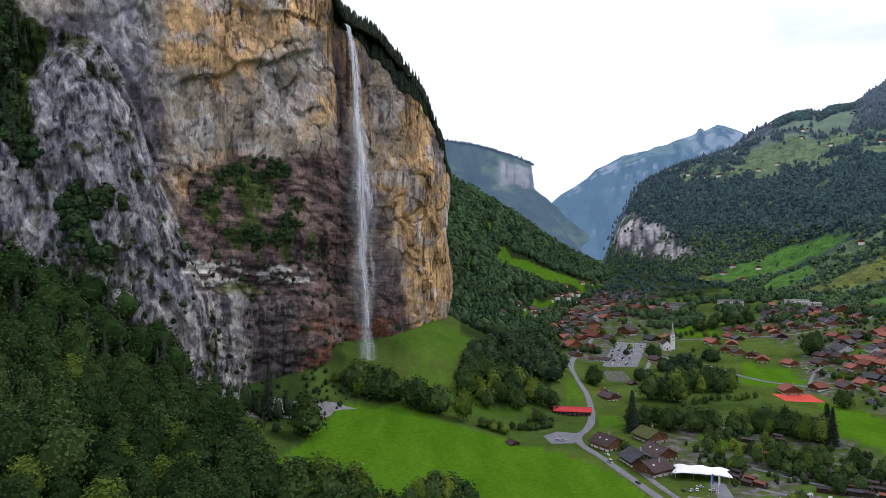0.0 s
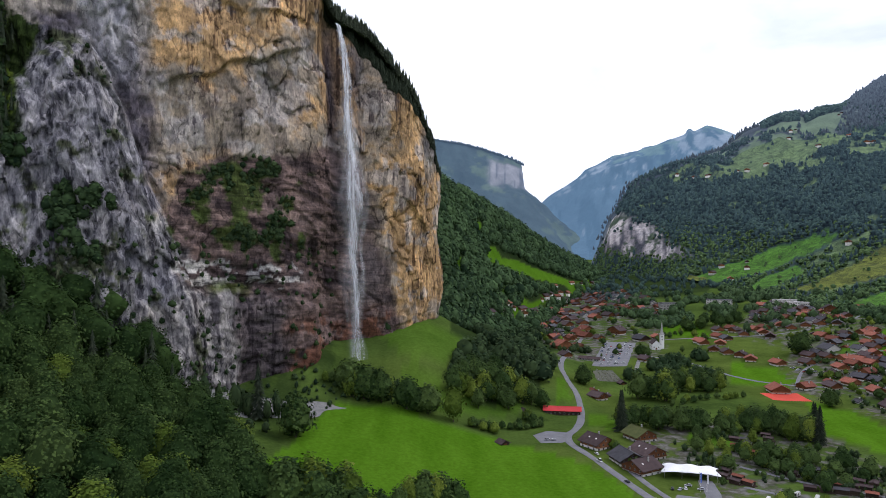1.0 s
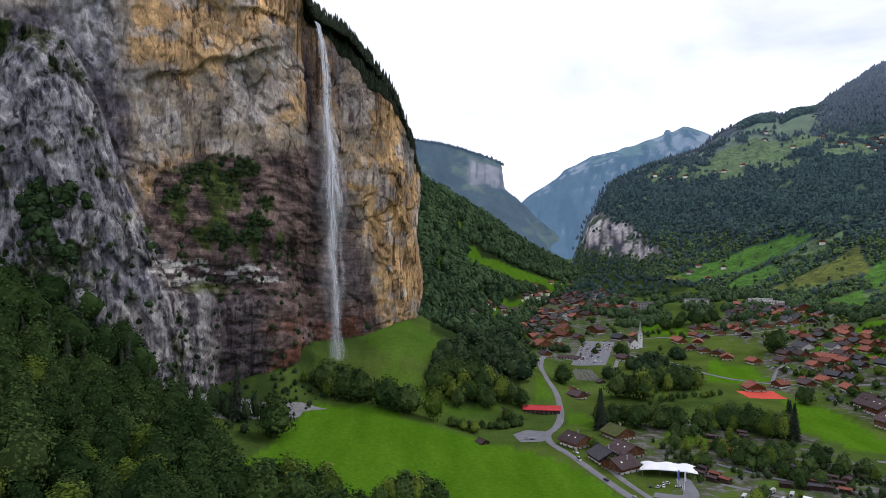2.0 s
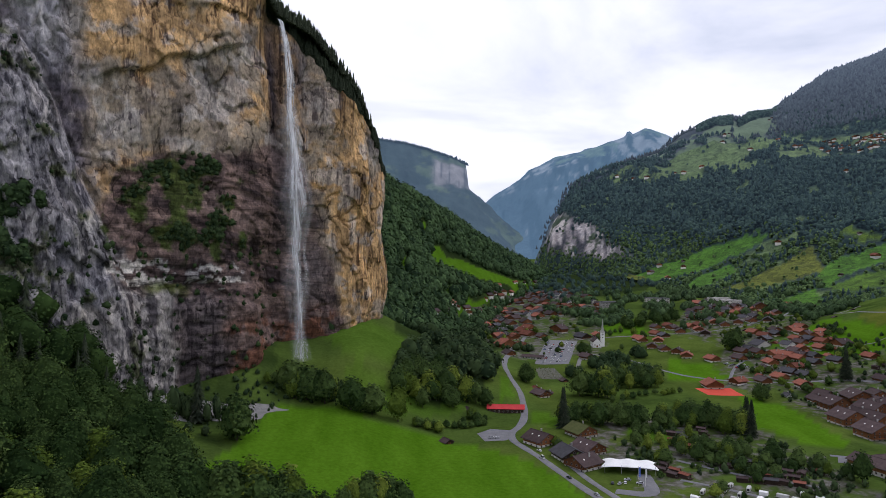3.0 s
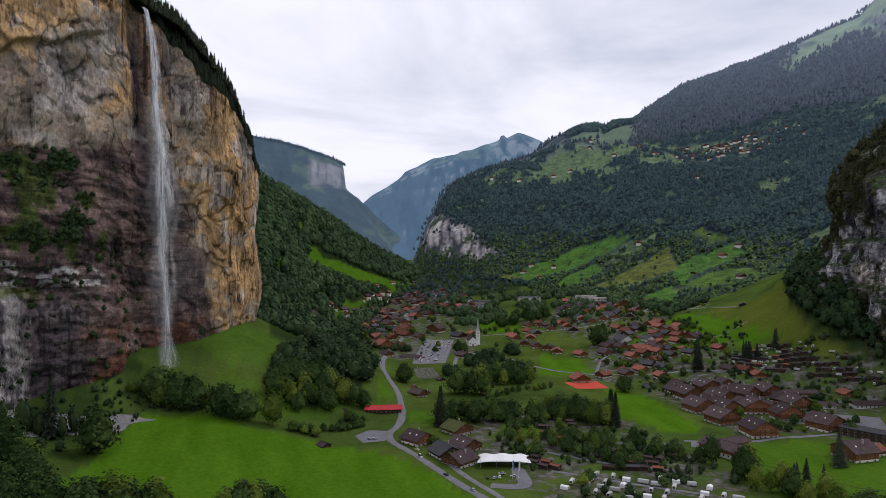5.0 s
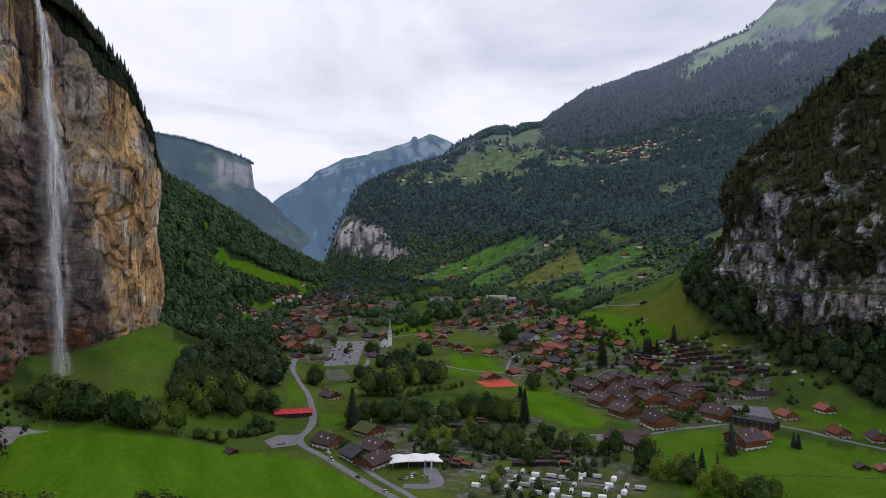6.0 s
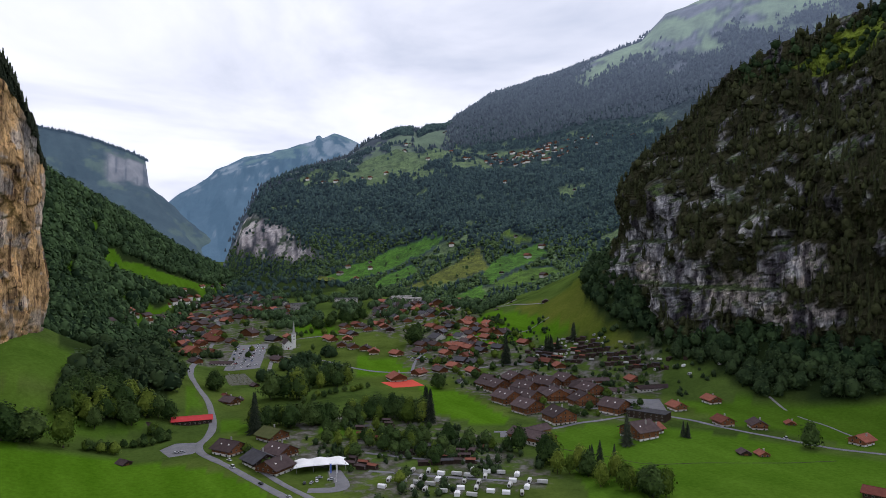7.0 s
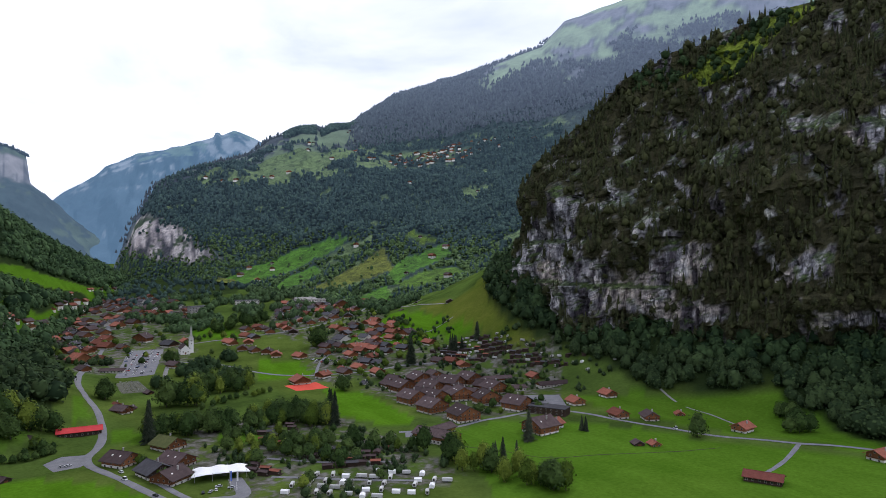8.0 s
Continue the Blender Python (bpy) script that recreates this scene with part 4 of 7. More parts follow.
def land(x, y):
    """Height of the ground or of the mountain's foot, whichever lies higher."""
    x, y = np.atleast_1d(np.asarray(x, float)), np.atleast_1d(np.asarray(y, float))
    z, r, b = ground(x, y), np.hypot(x, y), np.degrees(np.arctan2(x, y))
    for i in np.nonzero((b > 13) & (b < 48) & (r > 1100))[0]:
        j = int((b[i] - 12.6) / 0.16)
        if r[i] > HILL_R[0, j]:
            z[i] = max(z[i], np.interp(r[i], HILL_R[:, j], HILL_V[:, j, 2]))
    return z


HILL_OPEN = np.maximum(np.maximum(alps, strips), np.maximum(high, scarp))

bs = np.arange(-6, 15.5, 0.11)
fl_crest = [(-6, 4300, 800), (-0.2, 4300, 777), (0.7, 4300, 767), (3.9, 4300, 715), (6.6, 4300, 640), (7.1, 4300, 620), (7.35, 4250, 464), (8.6, 4200, 387), (10.2, 4000, 265), (12.4, 3900, 146), (15.5, 3800, 0)]
fl_mid = [(-6, 4000, 560), (3.0, 4000, 470), (4.5, 4050, 470), (5.2, 4100, 480), (7.3, 4120, 430), (8.6, 4000, 300), (10.2, 3900, 180), (12.4, 3800, 90), (15.5, 3750, -10)]
fl_foot = [(-6, 3200, 100), (15.5, 3200, 0)]
U, V = hill_sheet([fl_foot, fl_mid, fl_crest], bs, 110, 60, 261)
fb = np.repeat(bs[None], len(V), 0)
fz = V[..., 2]
fn = fbm(V[..., 0] / 160, V[..., 1] / 160, fz / 160, 5, 0.6, seed=263)
crag = smooth(4.3, 5.0, fb + 0.3 * fn) * smooth(455, 485, fz + 30 * fn + (fb - 6) * 15) * smooth(640, 600, fz + 20 * fn + (fb - 6) * 20) * (U < 2.2)
# the western range's blue-grey base holds part of its haze
stain = mixed((0.030, 0.045, 0.045), ((0.20, 0.19, 0.19), crag), ((0.09, 0.09, 0.10), crag * smooth(0.1, 0.5, fbm(fb * 7, fz / 300, 2, 4, 0.6, seed=265))), ((0.08, 0.11, 0.06), smooth(0.35, 0.6, fn) * (1 - crag) * 0.6))
WEST_CREST = V[int(np.argmin(np.abs(U[:, 0] - 2)))][(bs > 0) & (bs < 7.1)]
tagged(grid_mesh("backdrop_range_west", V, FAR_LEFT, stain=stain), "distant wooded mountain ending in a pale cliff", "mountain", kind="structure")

bs = np.arange(4, 30, 0.11)
fc_crest = [(4, 4600, 250), (6.6, 4600, 320), (8.8, 4600, 405), (9.7, 4600, 462), (12.4, 4600, 610), (14.1, 4600, 680), (17.5, 4600, 758), (18.9, 4600, 800), (19.6, 4600, 822), (19.75, 4600, 850), (20.0, 4600, 850), (20.2, 4600, 828), (21.1, 4600, 862), (21.9, 4600, 835), (23.1, 4600, 791), (30, 4600, 700)]
fc_mid = [(4, 4200, 150), (10, 4250, 300), (14, 4300, 480), (20, 4350, 610), (30, 4300, 500)]
fc_foot = [(4, 3500, 0), (30, 3500, 0)]
U, V = hill_sheet([fc_foot, fc_mid, fc_crest], bs, 110, 60, 271)
fz = V[..., 2]
fn = fbm(V[..., 0] / 170, V[..., 1] / 170, fz / 120, 5, 0.6, seed=273)
ribs = fbm(np.repeat(bs[None], len(V), 0) * 1.6, fz / 150, 4, 5, 0.6, seed=275)
# blue of the haze painted into the northern range as well
stain = mixed((0.030, 0.046, 0.058), ((0.012, 0.022, 0.030), smooth(0.0, 0.5, -ribs)), ((0.15, 0.16, 0.17), smooth(0.1, 0.6, fn + 0.5 * ribs + (fz - 640) / 420)), ((0.09, 0.13, 0.085), smooth(0.2, 0.6, -fn) * smooth(520, 700, fz) * 0.7))
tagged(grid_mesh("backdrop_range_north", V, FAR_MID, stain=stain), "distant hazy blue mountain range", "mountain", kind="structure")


# ---- the waterfall ----
def ribbon_fall(name, lip, foot, throw, half_top, half_low, seed, strength):
    rows, cols = 150, 22
    v = np.linspace(0, 1, rows)
    z = lip[2] + (foot[2] - lip[2]) * v
    k = np.sqrt(v)
    x = lip[0] + (foot[0] - lip[0]) * k
    y = lip[1] + (foot[1] - lip[1]) * k
    half = half_top + (half_low - half_top) * np.interp(v, [0, 0.1, 0.3, 0.5, 0.62, 0.75, 1], [0, 0.12, 0.6, 1.0, 0.95, 0.6, 0.62])
    half = half * (1 + 0.28 * fbm(v * 9, seed, 0, 3, seed=seed))
    c = np.linspace(-1, 1, cols)
    across = np.array([0.80, 0.60])
    out = np.array([0.60, -0.80])
    bow = throw * (1 - c ** 2)[None] * half[:, None] + 1.2 * fbm(v[:, None] * 16, c[None] * 2.5, seed, 3, seed=seed + 3)
    drift = 1.5 * fbm(v * 7, 3, seed, 3, seed=seed + 7)
    X = x[:, None] + across[0] * (c[None] * half[:, None] + drift[:, None]) + out[0] * bow
    Y = y[:, None] + across[1] * (c[None] * half[:, None] + drift[:, None]) + out[1] * bow
    a = (1 - np.abs(c[None]) ** 1.6) ** 1.4 * np.interp(v, [0, 0.05, 0.3, 0.55, 0.8, 1], [0.85, 0.95, 0.72, 0.5, 0.6, 0.45])[:, None]
    a = a * (0.75 + 0.6 * fbm(c[None] * 5 + 0 * v[:, None], v[:, None] * 6, seed, 4, 0.6, seed=seed + 9)) * strength
    ob = grid_mesh(name, np.stack([X, Y, np.repeat(z[:, None], cols, 1)], -1), WATER, veil=np.clip(a, 0, 1))
    return ob


FALL = tagged(new("waterfall"), "slender white waterfall plunging down the cliff", "waterfall")
FALL.location = (-66, 606, 46)
for nm, args in (("stream", ((-84, 628, 342), (-66, 606, 51), 0.5, 1.8, 6.5, 3, 1.05)), ("veil", ((-84.5, 626, 336), (-66, 604, 50), 0.6, 2.2, 19.0, 7, 0.6)), ("stream", ((-83.6, 627, 341), (-65, 605, 51), 0.5, 1.3, 3.6, 11, 1.1))):
    o = ribbon_fall(nm, *args)
    o.parent = FALL
    o.matrix_parent_inverse = Matrix.Translation(FALL.location).inverted()


# ---- trees ----
def ball(level):
    bm = bmesh.new()
    bmesh.ops.create_icosphere(bm, subdivisions=level, radius=1)
    v = np.array([x.co[:] for x in bm.verts])
    f = np.array([[x.index for x in p.verts] for p in bm.faces])
    bm.free()
    return v, f


BALL_V, BALL_F = ball(1)
BALL2_V, BALL2_F = ball(2)


def broadleaf_shape(rng, leaves, leaf, width=0.34, low=0.14, core=0.78, single=False):
    """A crown of unit height over a trunk: a lobed egg, dark inside, covered in several layers with small tilted leaf clumps."""
    seed = int(rng.integers(1, 9999))
    mid, half = (1 + low) / 2, (1 - low) / 2

    def lobed(d):
        r = 1 + 0.32 * noise3(d[:, 0] * 1.9 + seed, d[:, 1] * 1.9, d[:, 2] * 2.2, seed) + 0.30 * noise3(d[:, 0] * 4.2, d[:, 1] * 4.2 + seed, d[:, 2] * 4.6, seed + 1)
        w = width * (1.0 - 0.28 * d[:, 2])
        return np.stack([d[:, 0] * w * r, d[:, 1] * w * r, mid + d[:, 2] * half * (0.75 + 0.25 * r)], -1)

    bv, bf = (BALL_V, BALL_F) if leaves < 60 else (BALL2_V, BALL2_F)
    inner = lobed(bv)
    v0 = np.array([0, 0, mid]) + (inner - [0, 0, mid]) * core
    k = np.arange(leaves) + 0.5
    z = 1 - 2 * k / leaves
    a = k * 2.399963 + rng.uniform(-0.4, 0.4, leaves)
    d = np.stack([np.sqrt(1 - z * z) * np.cos(a), np.sqrt(1 - z * z) * np.sin(a), z], -1)
    d += rng.normal(scale=0.06, size=d.shape)
    d /= np.linalg.norm(d, axis=1)[:, None]
    p = np.array([0, 0, mid]) + (lobed(d) - [0, 0, mid]) * rng.uniform(core * 0.92, 1.10, (leaves, 1))
    nn = d * 0.85 + np.array([0, 0, 0.4]) + rng.normal(scale=0.28, size=d.shape)
    nn /= np.linalg.norm(nn, axis=1)[:, None]
    t1 = np.cross(nn, rng.normal(size=d.shape))
    t1 /= np.linalg.norm(t1, axis=1)[:, None]
    t2 = np.cross(nn, t1)
    s = leaf * rng.uniform(0.55, 1.4, (leaves, 1))
    n = len(v0)
    if single:
        tri = np.stack([p - t1 * s, p + t1 * s * 0.9 - nn * s * 0.2, p + t2 * s * 1.2], 1).reshape(-1, 3)
        return np.concatenate([v0, tri]), np.concatenate([bf, n + np.arange(leaves * 3).reshape(-1, 3)])
    quad = np.stack([p - t1 * s * 0.8, p + t2 * s - nn * s * 0.25, p + t1 * s * 0.8, p - t2 * s * 0.9 - nn * s * 0.25], 1).reshape(-1, 3)
    q = n + np.arange(leaves)[:, None] * 4
    return np.concatenate([v0, quad]), np.concatenate([bf, q + [0, 1, 2], q + [0, 2, 3]])


def spruce_shape(rng, tiers, arms, width=0.15, low=0.06):
    """Drooping tiers of boughs round a narrow core."""
    vs, fs, n = [], [], 0
    for k in range(tiers):
        f = k / tiers
        z = low + (1 - low) * f
        r = width * (1 - f) ** 0.85 + 0.012
        drop = (1 - low) / tiers * 1.5
        for j in range(arms):
            a = (j + rng.uniform(-0.35, 0.35)) * 2 * math.pi / arms + k * 0.7
            w = math.pi / arms * rng.uniform(0.8, 1.35)
            rr = r * rng.uniform(0.7, 1.2)
            tip = np.array([math.cos(a) * rr, math.sin(a) * rr, z - drop * rng.uniform(0.25, 0.75)])
            top = np.array([0, 0, min(1.0, z + drop * 0.85)])
            l = np.array([math.cos(a - w) * rr * 0.62, math.sin(a - w) * rr * 0.62, z - drop * 0.1])
            m = np.array([math.cos(a + w) * rr * 0.62, math.sin(a + w) * rr * 0.62, z - drop * 0.1])
            vs.append(np.array([top, l, tip, m]))
            fs.append(np.array([[0, 1, 2], [0, 2, 3]]) + n)
            n += 4
    return np.concatenate(vs), np.concatenate(fs)


rng = np.random.default_rng(7)
BROAD_FAR = [broadleaf_shape(rng, 46, 0.105, rng.uniform(0.28, 0.4), 0.04, 0.86, True) for _ in range(9)]
BROAD_MID = [broadleaf_shape(rng, 130, 0.062, rng.uniform(0.26, 0.38), 0.06, 0.82) for _ in range(7)]
BUSH = [(v * [1.3, 1.3, 1.0], f) for v, f in (broadleaf_shape(rng, 40, 0.11, 0.36, 0.0, 0.85, True) for _ in range(5))]
SPRUCE_MID = [spruce_shape(rng, 7, 6, 0.17) for _ in range(5)]


def far_crown(rng, rings, width, sides=5):
    """A far tree of unit height: a few uneven rings of boughs drawn to a tip."""
    vs = []
    for z, r in rings:
        a = (np.arange(sides) + rng.uniform(-0.3, 0.3, sides)) * 2 * math.pi / sides + rng.uniform(0, 6)
        rr = width * r * rng.uniform(0.7, 1.3, sides)
        vs.append(np.stack([np.cos(a) * rr, np.sin(a) * rr, z + rng.uniform(-0.07, 0.07, sides)], -1))
    n, f = len(rings) * sides, []
    for k in range(len(rings) - 1):
        for j in range(sides):
            a, b_ = k * sides + j, k * sides + (j + 1) % sides
            f += [(a, b_, b_ + sides), (a, b_ + sides, a + sides)]
    f += [(n - sides + j, n - sides + (j + 1) % sides, n) for j in range(sides)]
    tip = np.array([[rng.uniform(-0.04, 0.04), rng.uniform(-0.04, 0.04), 1.0]])
    return np.concatenate(vs + [tip]), np.array(f)


CROWN_FAR = [far_crown(rng, ((0.05, 0.9), (0.62, 0.85)), rng.uniform(0.36, 0.48)) for _ in range(8)]
CONE_FAR = [far_crown(rng, ((0.0, 1.0), (0.45, 0.62)), rng.uniform(0.19, 0.26), 4) for _ in range(6)]


def sheet_points(V, weight, count, seed, floor=0.35):
    """Random places on a sheet, in proportion to its area and the weight, thinned with distance from the valley's middle."""
    rg = np.random.default_rng(seed)
    a = np.linalg.norm(np.cross(V[1:, :-1] - V[:-1, :-1], V[:-1, 1:] - V[:-1, :-1]), axis=-1) * weight[:-1, :-1]
    flat_a = a.reshape(-1) / a.sum()
    ids = rg.choice(len(flat_a), count, p=flat_a)
    i, j = np.unravel_index(ids, a.shape)
    u, v = rg.random((2, count, 1))
    P = V[i, j] * (1 - u) * (1 - v) + V[i + 1, j] * u * (1 - v) + V[i, j + 1] * (1 - u) * v + V[i + 1, j + 1] * u * v
    return P, (i, j), rg


def wood(name, shapes, P, low, high, girth, mat, label, rg, sink=0.04):
    h = rg.uniform(low, high, len(P)) * rg.uniform(0.75, 1.1, len(P))
    size = np.stack([h * girth * rg.uniform(0.8, 1.25, len(P)), h * girth * rg.uniform(0.8, 1.25, len(P)), h], -1)
    P = P - np.array([0, 0, 1.0]) * (h * sink)[:, None]
    return tagged(spread_mesh(name, shapes, P, size, rg.uniform(0, 6.28, len(P)), mat), label, "woodland", kind="stuff")


def thin(V):
    r = np.hypot(V[..., 0], V[..., 1])
    return (900 / np.maximum(r, 500)) ** 1.6


# hillside beyond the west cliff
closed = (1 - 0.6 * lived) * (1 - smooth(0.42, 0.5, np.maximum(slope_open(SLOPE_B, SLOPE_V[..., 2], cell), slope_open(SLOPE_B, SLOPE_V[..., 2] + 11, cell)))) * (SLOPE_U < 2.7) * (SLOPE_U > 0.02)
P, _, rg = sheet_points(SLOPE_V, closed * thin(SLOPE_V), 3600, 301)
wood("broadleaf_wood", BROAD_FAR, P, 14, 25, 1.0, SLOPE_LEAF, "dense dark green broadleaf wood on the slope", rg)
# mountain side to the east
before = np.maximum(HILL_OPEN, np.maximum(np.roll(strips, -1, 0), np.roll(strips, -2, 0)))
closed = (1 - before * 0.985) * (1 - high) * (HILL_U < 2.6) * (HILL_B < 47)
P, _, rg = sheet_points(HILL_V, closed * thin(HILL_V), 30000, 303)
high_up = P[:, 2] > 600 + rg.normal(scale=50, size=len(P))
mixf = rg.random(len(P)) < np.where(P[:, 2] < 200, 0.06, 0.45)
near_ = P[:, 2] < 175 + rg.normal(scale=25, size=len(P))
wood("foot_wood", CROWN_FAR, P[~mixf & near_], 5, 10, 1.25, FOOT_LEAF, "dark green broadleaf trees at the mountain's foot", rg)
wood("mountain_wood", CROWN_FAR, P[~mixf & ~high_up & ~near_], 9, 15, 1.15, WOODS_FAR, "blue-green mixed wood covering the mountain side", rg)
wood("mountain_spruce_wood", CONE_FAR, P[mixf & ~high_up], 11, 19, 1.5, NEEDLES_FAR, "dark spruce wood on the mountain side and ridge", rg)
# hazy wood running on up the ridge
upper = (HILL_U > 2.2) * (HILL_U < 3.05) * (HILL_B < 60) * (HILL_B > 27) * (1 - high) * (1 - alps * smooth(31.5, 29.5, HILL_B))
P, _, rg = sheet_points(HILL_V, upper, 9000, 304)
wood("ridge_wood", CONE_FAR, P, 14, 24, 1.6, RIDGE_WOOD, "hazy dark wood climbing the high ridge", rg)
# crest trees along the mountain's edge
row = np.argmin(np.abs(HILL_U[:, 0] - 3.0))
cols = np.nonzero((HILL_B[row] > 13) & (HILL_B[row] < 46))[0]
rg = np.random.default_rng(305)
pick = rg.choice(cols, 1500)
P = HILL_V[row, pick] + rg.normal(scale=[9, 9, 2], size=(1500, 3))
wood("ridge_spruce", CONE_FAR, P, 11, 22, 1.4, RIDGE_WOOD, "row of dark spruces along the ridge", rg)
# two wooded knolls on the crest
P, _, rg = sheet_points(HILL_V, (HILL_U > 2.72) * (HILL_U < 3.04) * (((HILL_B > 24.8) & (HILL_B < 27.3)) | ((HILL_B > 27.8) & (HILL_B < 30.4))), 900, 300)
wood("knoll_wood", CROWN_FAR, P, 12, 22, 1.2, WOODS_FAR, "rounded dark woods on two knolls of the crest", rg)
# trees on the crest of the far western mountain
rg = np.random.default_rng(306)
P = WEST_CREST[rg.integers(0, len(WEST_CREST), 420)] + rg.normal(scale=[8, 8, 3], size=(420, 3))
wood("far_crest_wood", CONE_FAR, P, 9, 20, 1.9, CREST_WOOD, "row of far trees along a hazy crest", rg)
# east crag
shade = np.where(RIGHT_BARE > 0.35, 0.06, 1 - RIGHT_BARE) * (1 - 0.93 * RIGHT_ALP) * (RIGHT_S > 330) * (RIGHT_S < 1150)
P, _, rg = sheet_points(RIGHT_V, shade * (np.degrees(np.arctan2(RIGHT_V[..., 0], RIGHT_V[..., 1])) < 71), 3600, 307)
mixf = rg.random(len(P)) < 0.72
wood("crag_spruce_wood", SPRUCE_MID, P[mixf], 10, 20, 1.1, CRAG_LEAF, "dark spruces clinging to the limestone crag", rg)
wood("crag_broadleaf_wood", BROAD_FAR, P[~mixf], 8, 16, 1.0, CRAG_LEAF, "broadleaf trees and shrubs on the crag", rg)
P, _, rg = sheet_points(RIGHT_V, blob(RIGHT_S, RIGHT_Z, 620, 378, 60, 22) * (RIGHT_Z > 345) + 0.5 * RIGHT_ALP, 110, 308)
wood("alp_tree", BROAD_FAR, P, 8, 17, 1.1, WOODS, "bright green broadleaf trees round the alp above the crag", rg)
rg = np.random.default_rng(309)
P2 = np.stack([rg.uniform(500, 960, 6200), rg.uniform(0, 960, 6200)], -1)
far_b = np.degrees(np.arctan2(P2[:, 0], P2[:, 1]))
dist, along, _ = polyline_distance(P2[:, 0], P2[:, 1], RIGHT_WALL)
P2 = P2[(far_b < 71) & (far_b > 41.0) & (dist < np.interp(along, *RIGHT_WOOD) - 3 + 6 * fbm(P2[:, 0] / 30, P2[:, 1] / 30, 0, 3, seed=311))]
P = np.concatenate([P2, ground(P2[:, 0], P2[:, 1])[:, None]], 1)
P = P[np.argsort(-polyline_distance(P[:, 0], P[:, 1], RIGHT_WALL)[0])]
wood("talus_wood", BROAD_MID, P[: len(P) // 5], 13, 22, 1.0, WOODS, "dark green broadleaf wood at the foot of the crag", rg)
wood("talus_wood", BROAD_FAR, P[len(P) // 5:], 13, 22, 1.0, WOODS, "dark green broadleaf wood at the foot of the crag", rg)
# top of the west cliff
rg = np.random.default_rng(313)
n = 1300
line_p, line_s = resample(LEFT_WALL, 2.0)
i = rg.integers(np.argmin(np.abs(line_s - 715)), np.argmin(np.abs(line_s - 1060)), n)
d = np.gradient(line_p, axis=0)
d /= np.linalg.norm(d, axis=1)[:, None]
k = np.where(rg.random(n) < 0.55, rg.uniform(-4, 4, n), rg.uniform(0, 1, n) ** 1.3 * 40)
set_back = k + 4 * smooth(846, 884, line_s[i])
P = np.concatenate([line_p[i] + np.stack([-d[i, 1], d[i, 0]], 1) * set_back[:, None], (left_top(line_s[i]) - 2.5 + np.minimum(k, 22) * 0.72 + np.maximum(k - 22, 0) * 0.3)[:, None]], 1)
wood("cliff_edge_wood", SPRUCE_MID, P, 8, 15, 1.2, NEEDLE, "dark spruces along the cliff's upper edge", rg)
P, _, rg = sheet_points(LEFT_V, LEFT_BRINK * (LEFT_S < 930), 950, 314)
wood("brink_wood", SPRUCE_MID, P, 7, 14, 1.25, NEEDLE, "dense dark spruces on the steep brink above the rock", rg)
# shrubs on the west cliff's green shelf and gullies
w = LEFT_SHELF * smooth(-0.1, 0.4, fbm(LEFT_S / 14, LEFT_Z / 14, 3, 3, seed=315) + 0.8 * blob(LEFT_S, LEFT_Z, 640, 200, 26, 16) + 0.7 * blob(LEFT_S, LEFT_Z, 672, 207, 34, 10)) + 0.02 * (LEFT_Z < 150) * (LEFT_S < 760)
P, _, rg = sheet_points(LEFT_V, w, 620, 317)
wood("shelf_shrub", BUSH, P, 2.5, 6.5, 1.0, WOODS, "green shrubs growing on the cliff's grassy shelf", rg, 0.2)
gully = 0.9 * blob(LEFT_S, LEFT_Z, 530, 166, 11, 17) + 0.7 * blob(LEFT_S, LEFT_Z, 552, 176, 9, 8) + 0.8 * blob(LEFT_S, LEFT_Z, 505, 205, 7, 9) + 0.5 * blob(LEFT_S, LEFT_Z, 545, 140, 20, 8) + 0.8 * LEFT_GLEN * smooth(510, 488, LEFT_S)
P, _, rg = sheet_points(LEFT_V, np.where(gully > 0.3, gully, 0), 330, 319)
wood("gully_wood", BUSH, P, 5, 11, 0.9, WOODS, "dark trees and shrubs in the cliff's gully", rg, 0.1)
P, _, rg = sheet_points(LEFT_V, LEFT_MOSS, 220, 322)
wood("crag_shrub", BUSH, P, 1.5, 4.5, 1.0, WOODS, "small green shrubs in the cracks of the grey buttress", rg, 0.2)
P, _, rg = sheet_points(LEFT_V, LEFT_GLEN * smooth(512, 490, LEFT_S), 90, 321)
wood("gully_spruce", SPRUCE_MID, P, 10, 20, 0.9, NEEDLE, "dark spruces in the cliff's gully", rg, 0.05)

# the wood below the west cliff: nearest trees single, the rest as one wood
WOOD_EDGE = [(-480, 160), (-150, 190), (-100, 300), (-96, 385), (-125, 436), (-163, 450), (-186, 496), (-200, 535), (-330, 440), (-470, 300)]
rg = np.random.default_rng(323)
pts = []
for _ in range(20000):
    q = np.array([rg.uniform(-480, -90), rg.uniform(160, 545)])
    if inside(q[0], q[1], WOOD_EDGE) and all((q[0] - o[0]) ** 2 + (q[1] - o[1]) ** 2 > 112 for o in pts):
        pts.append(q)
P = np.array(pts)
P = np.concatenate([P, ground(P[:, 0], P[:, 1])[:, None]], 1)
P = P[np.argsort(np.hypot(P[:, 0], P[:, 1]))]
bear = np.degrees(np.arctan2(P[:, 0], P[:, 1]))
P = P[(bear > -36)]
single = P[:120]
rest = P[120:]
mixf = (rg.random(len(rest)) < 0.35) & (np.hypot(rest[:, 0], rest[:, 1]) > 330)
wood("wood_below_cliff", [broadleaf_shape(rng, 560, 0.032, rng.uniform(0.36, 0.46), 0.05, 0.8) for _ in range(8)], rest[~mixf], 20, 33, 1.0, LEAF, "dense broadleaf wood below the limestone cliff", rg)
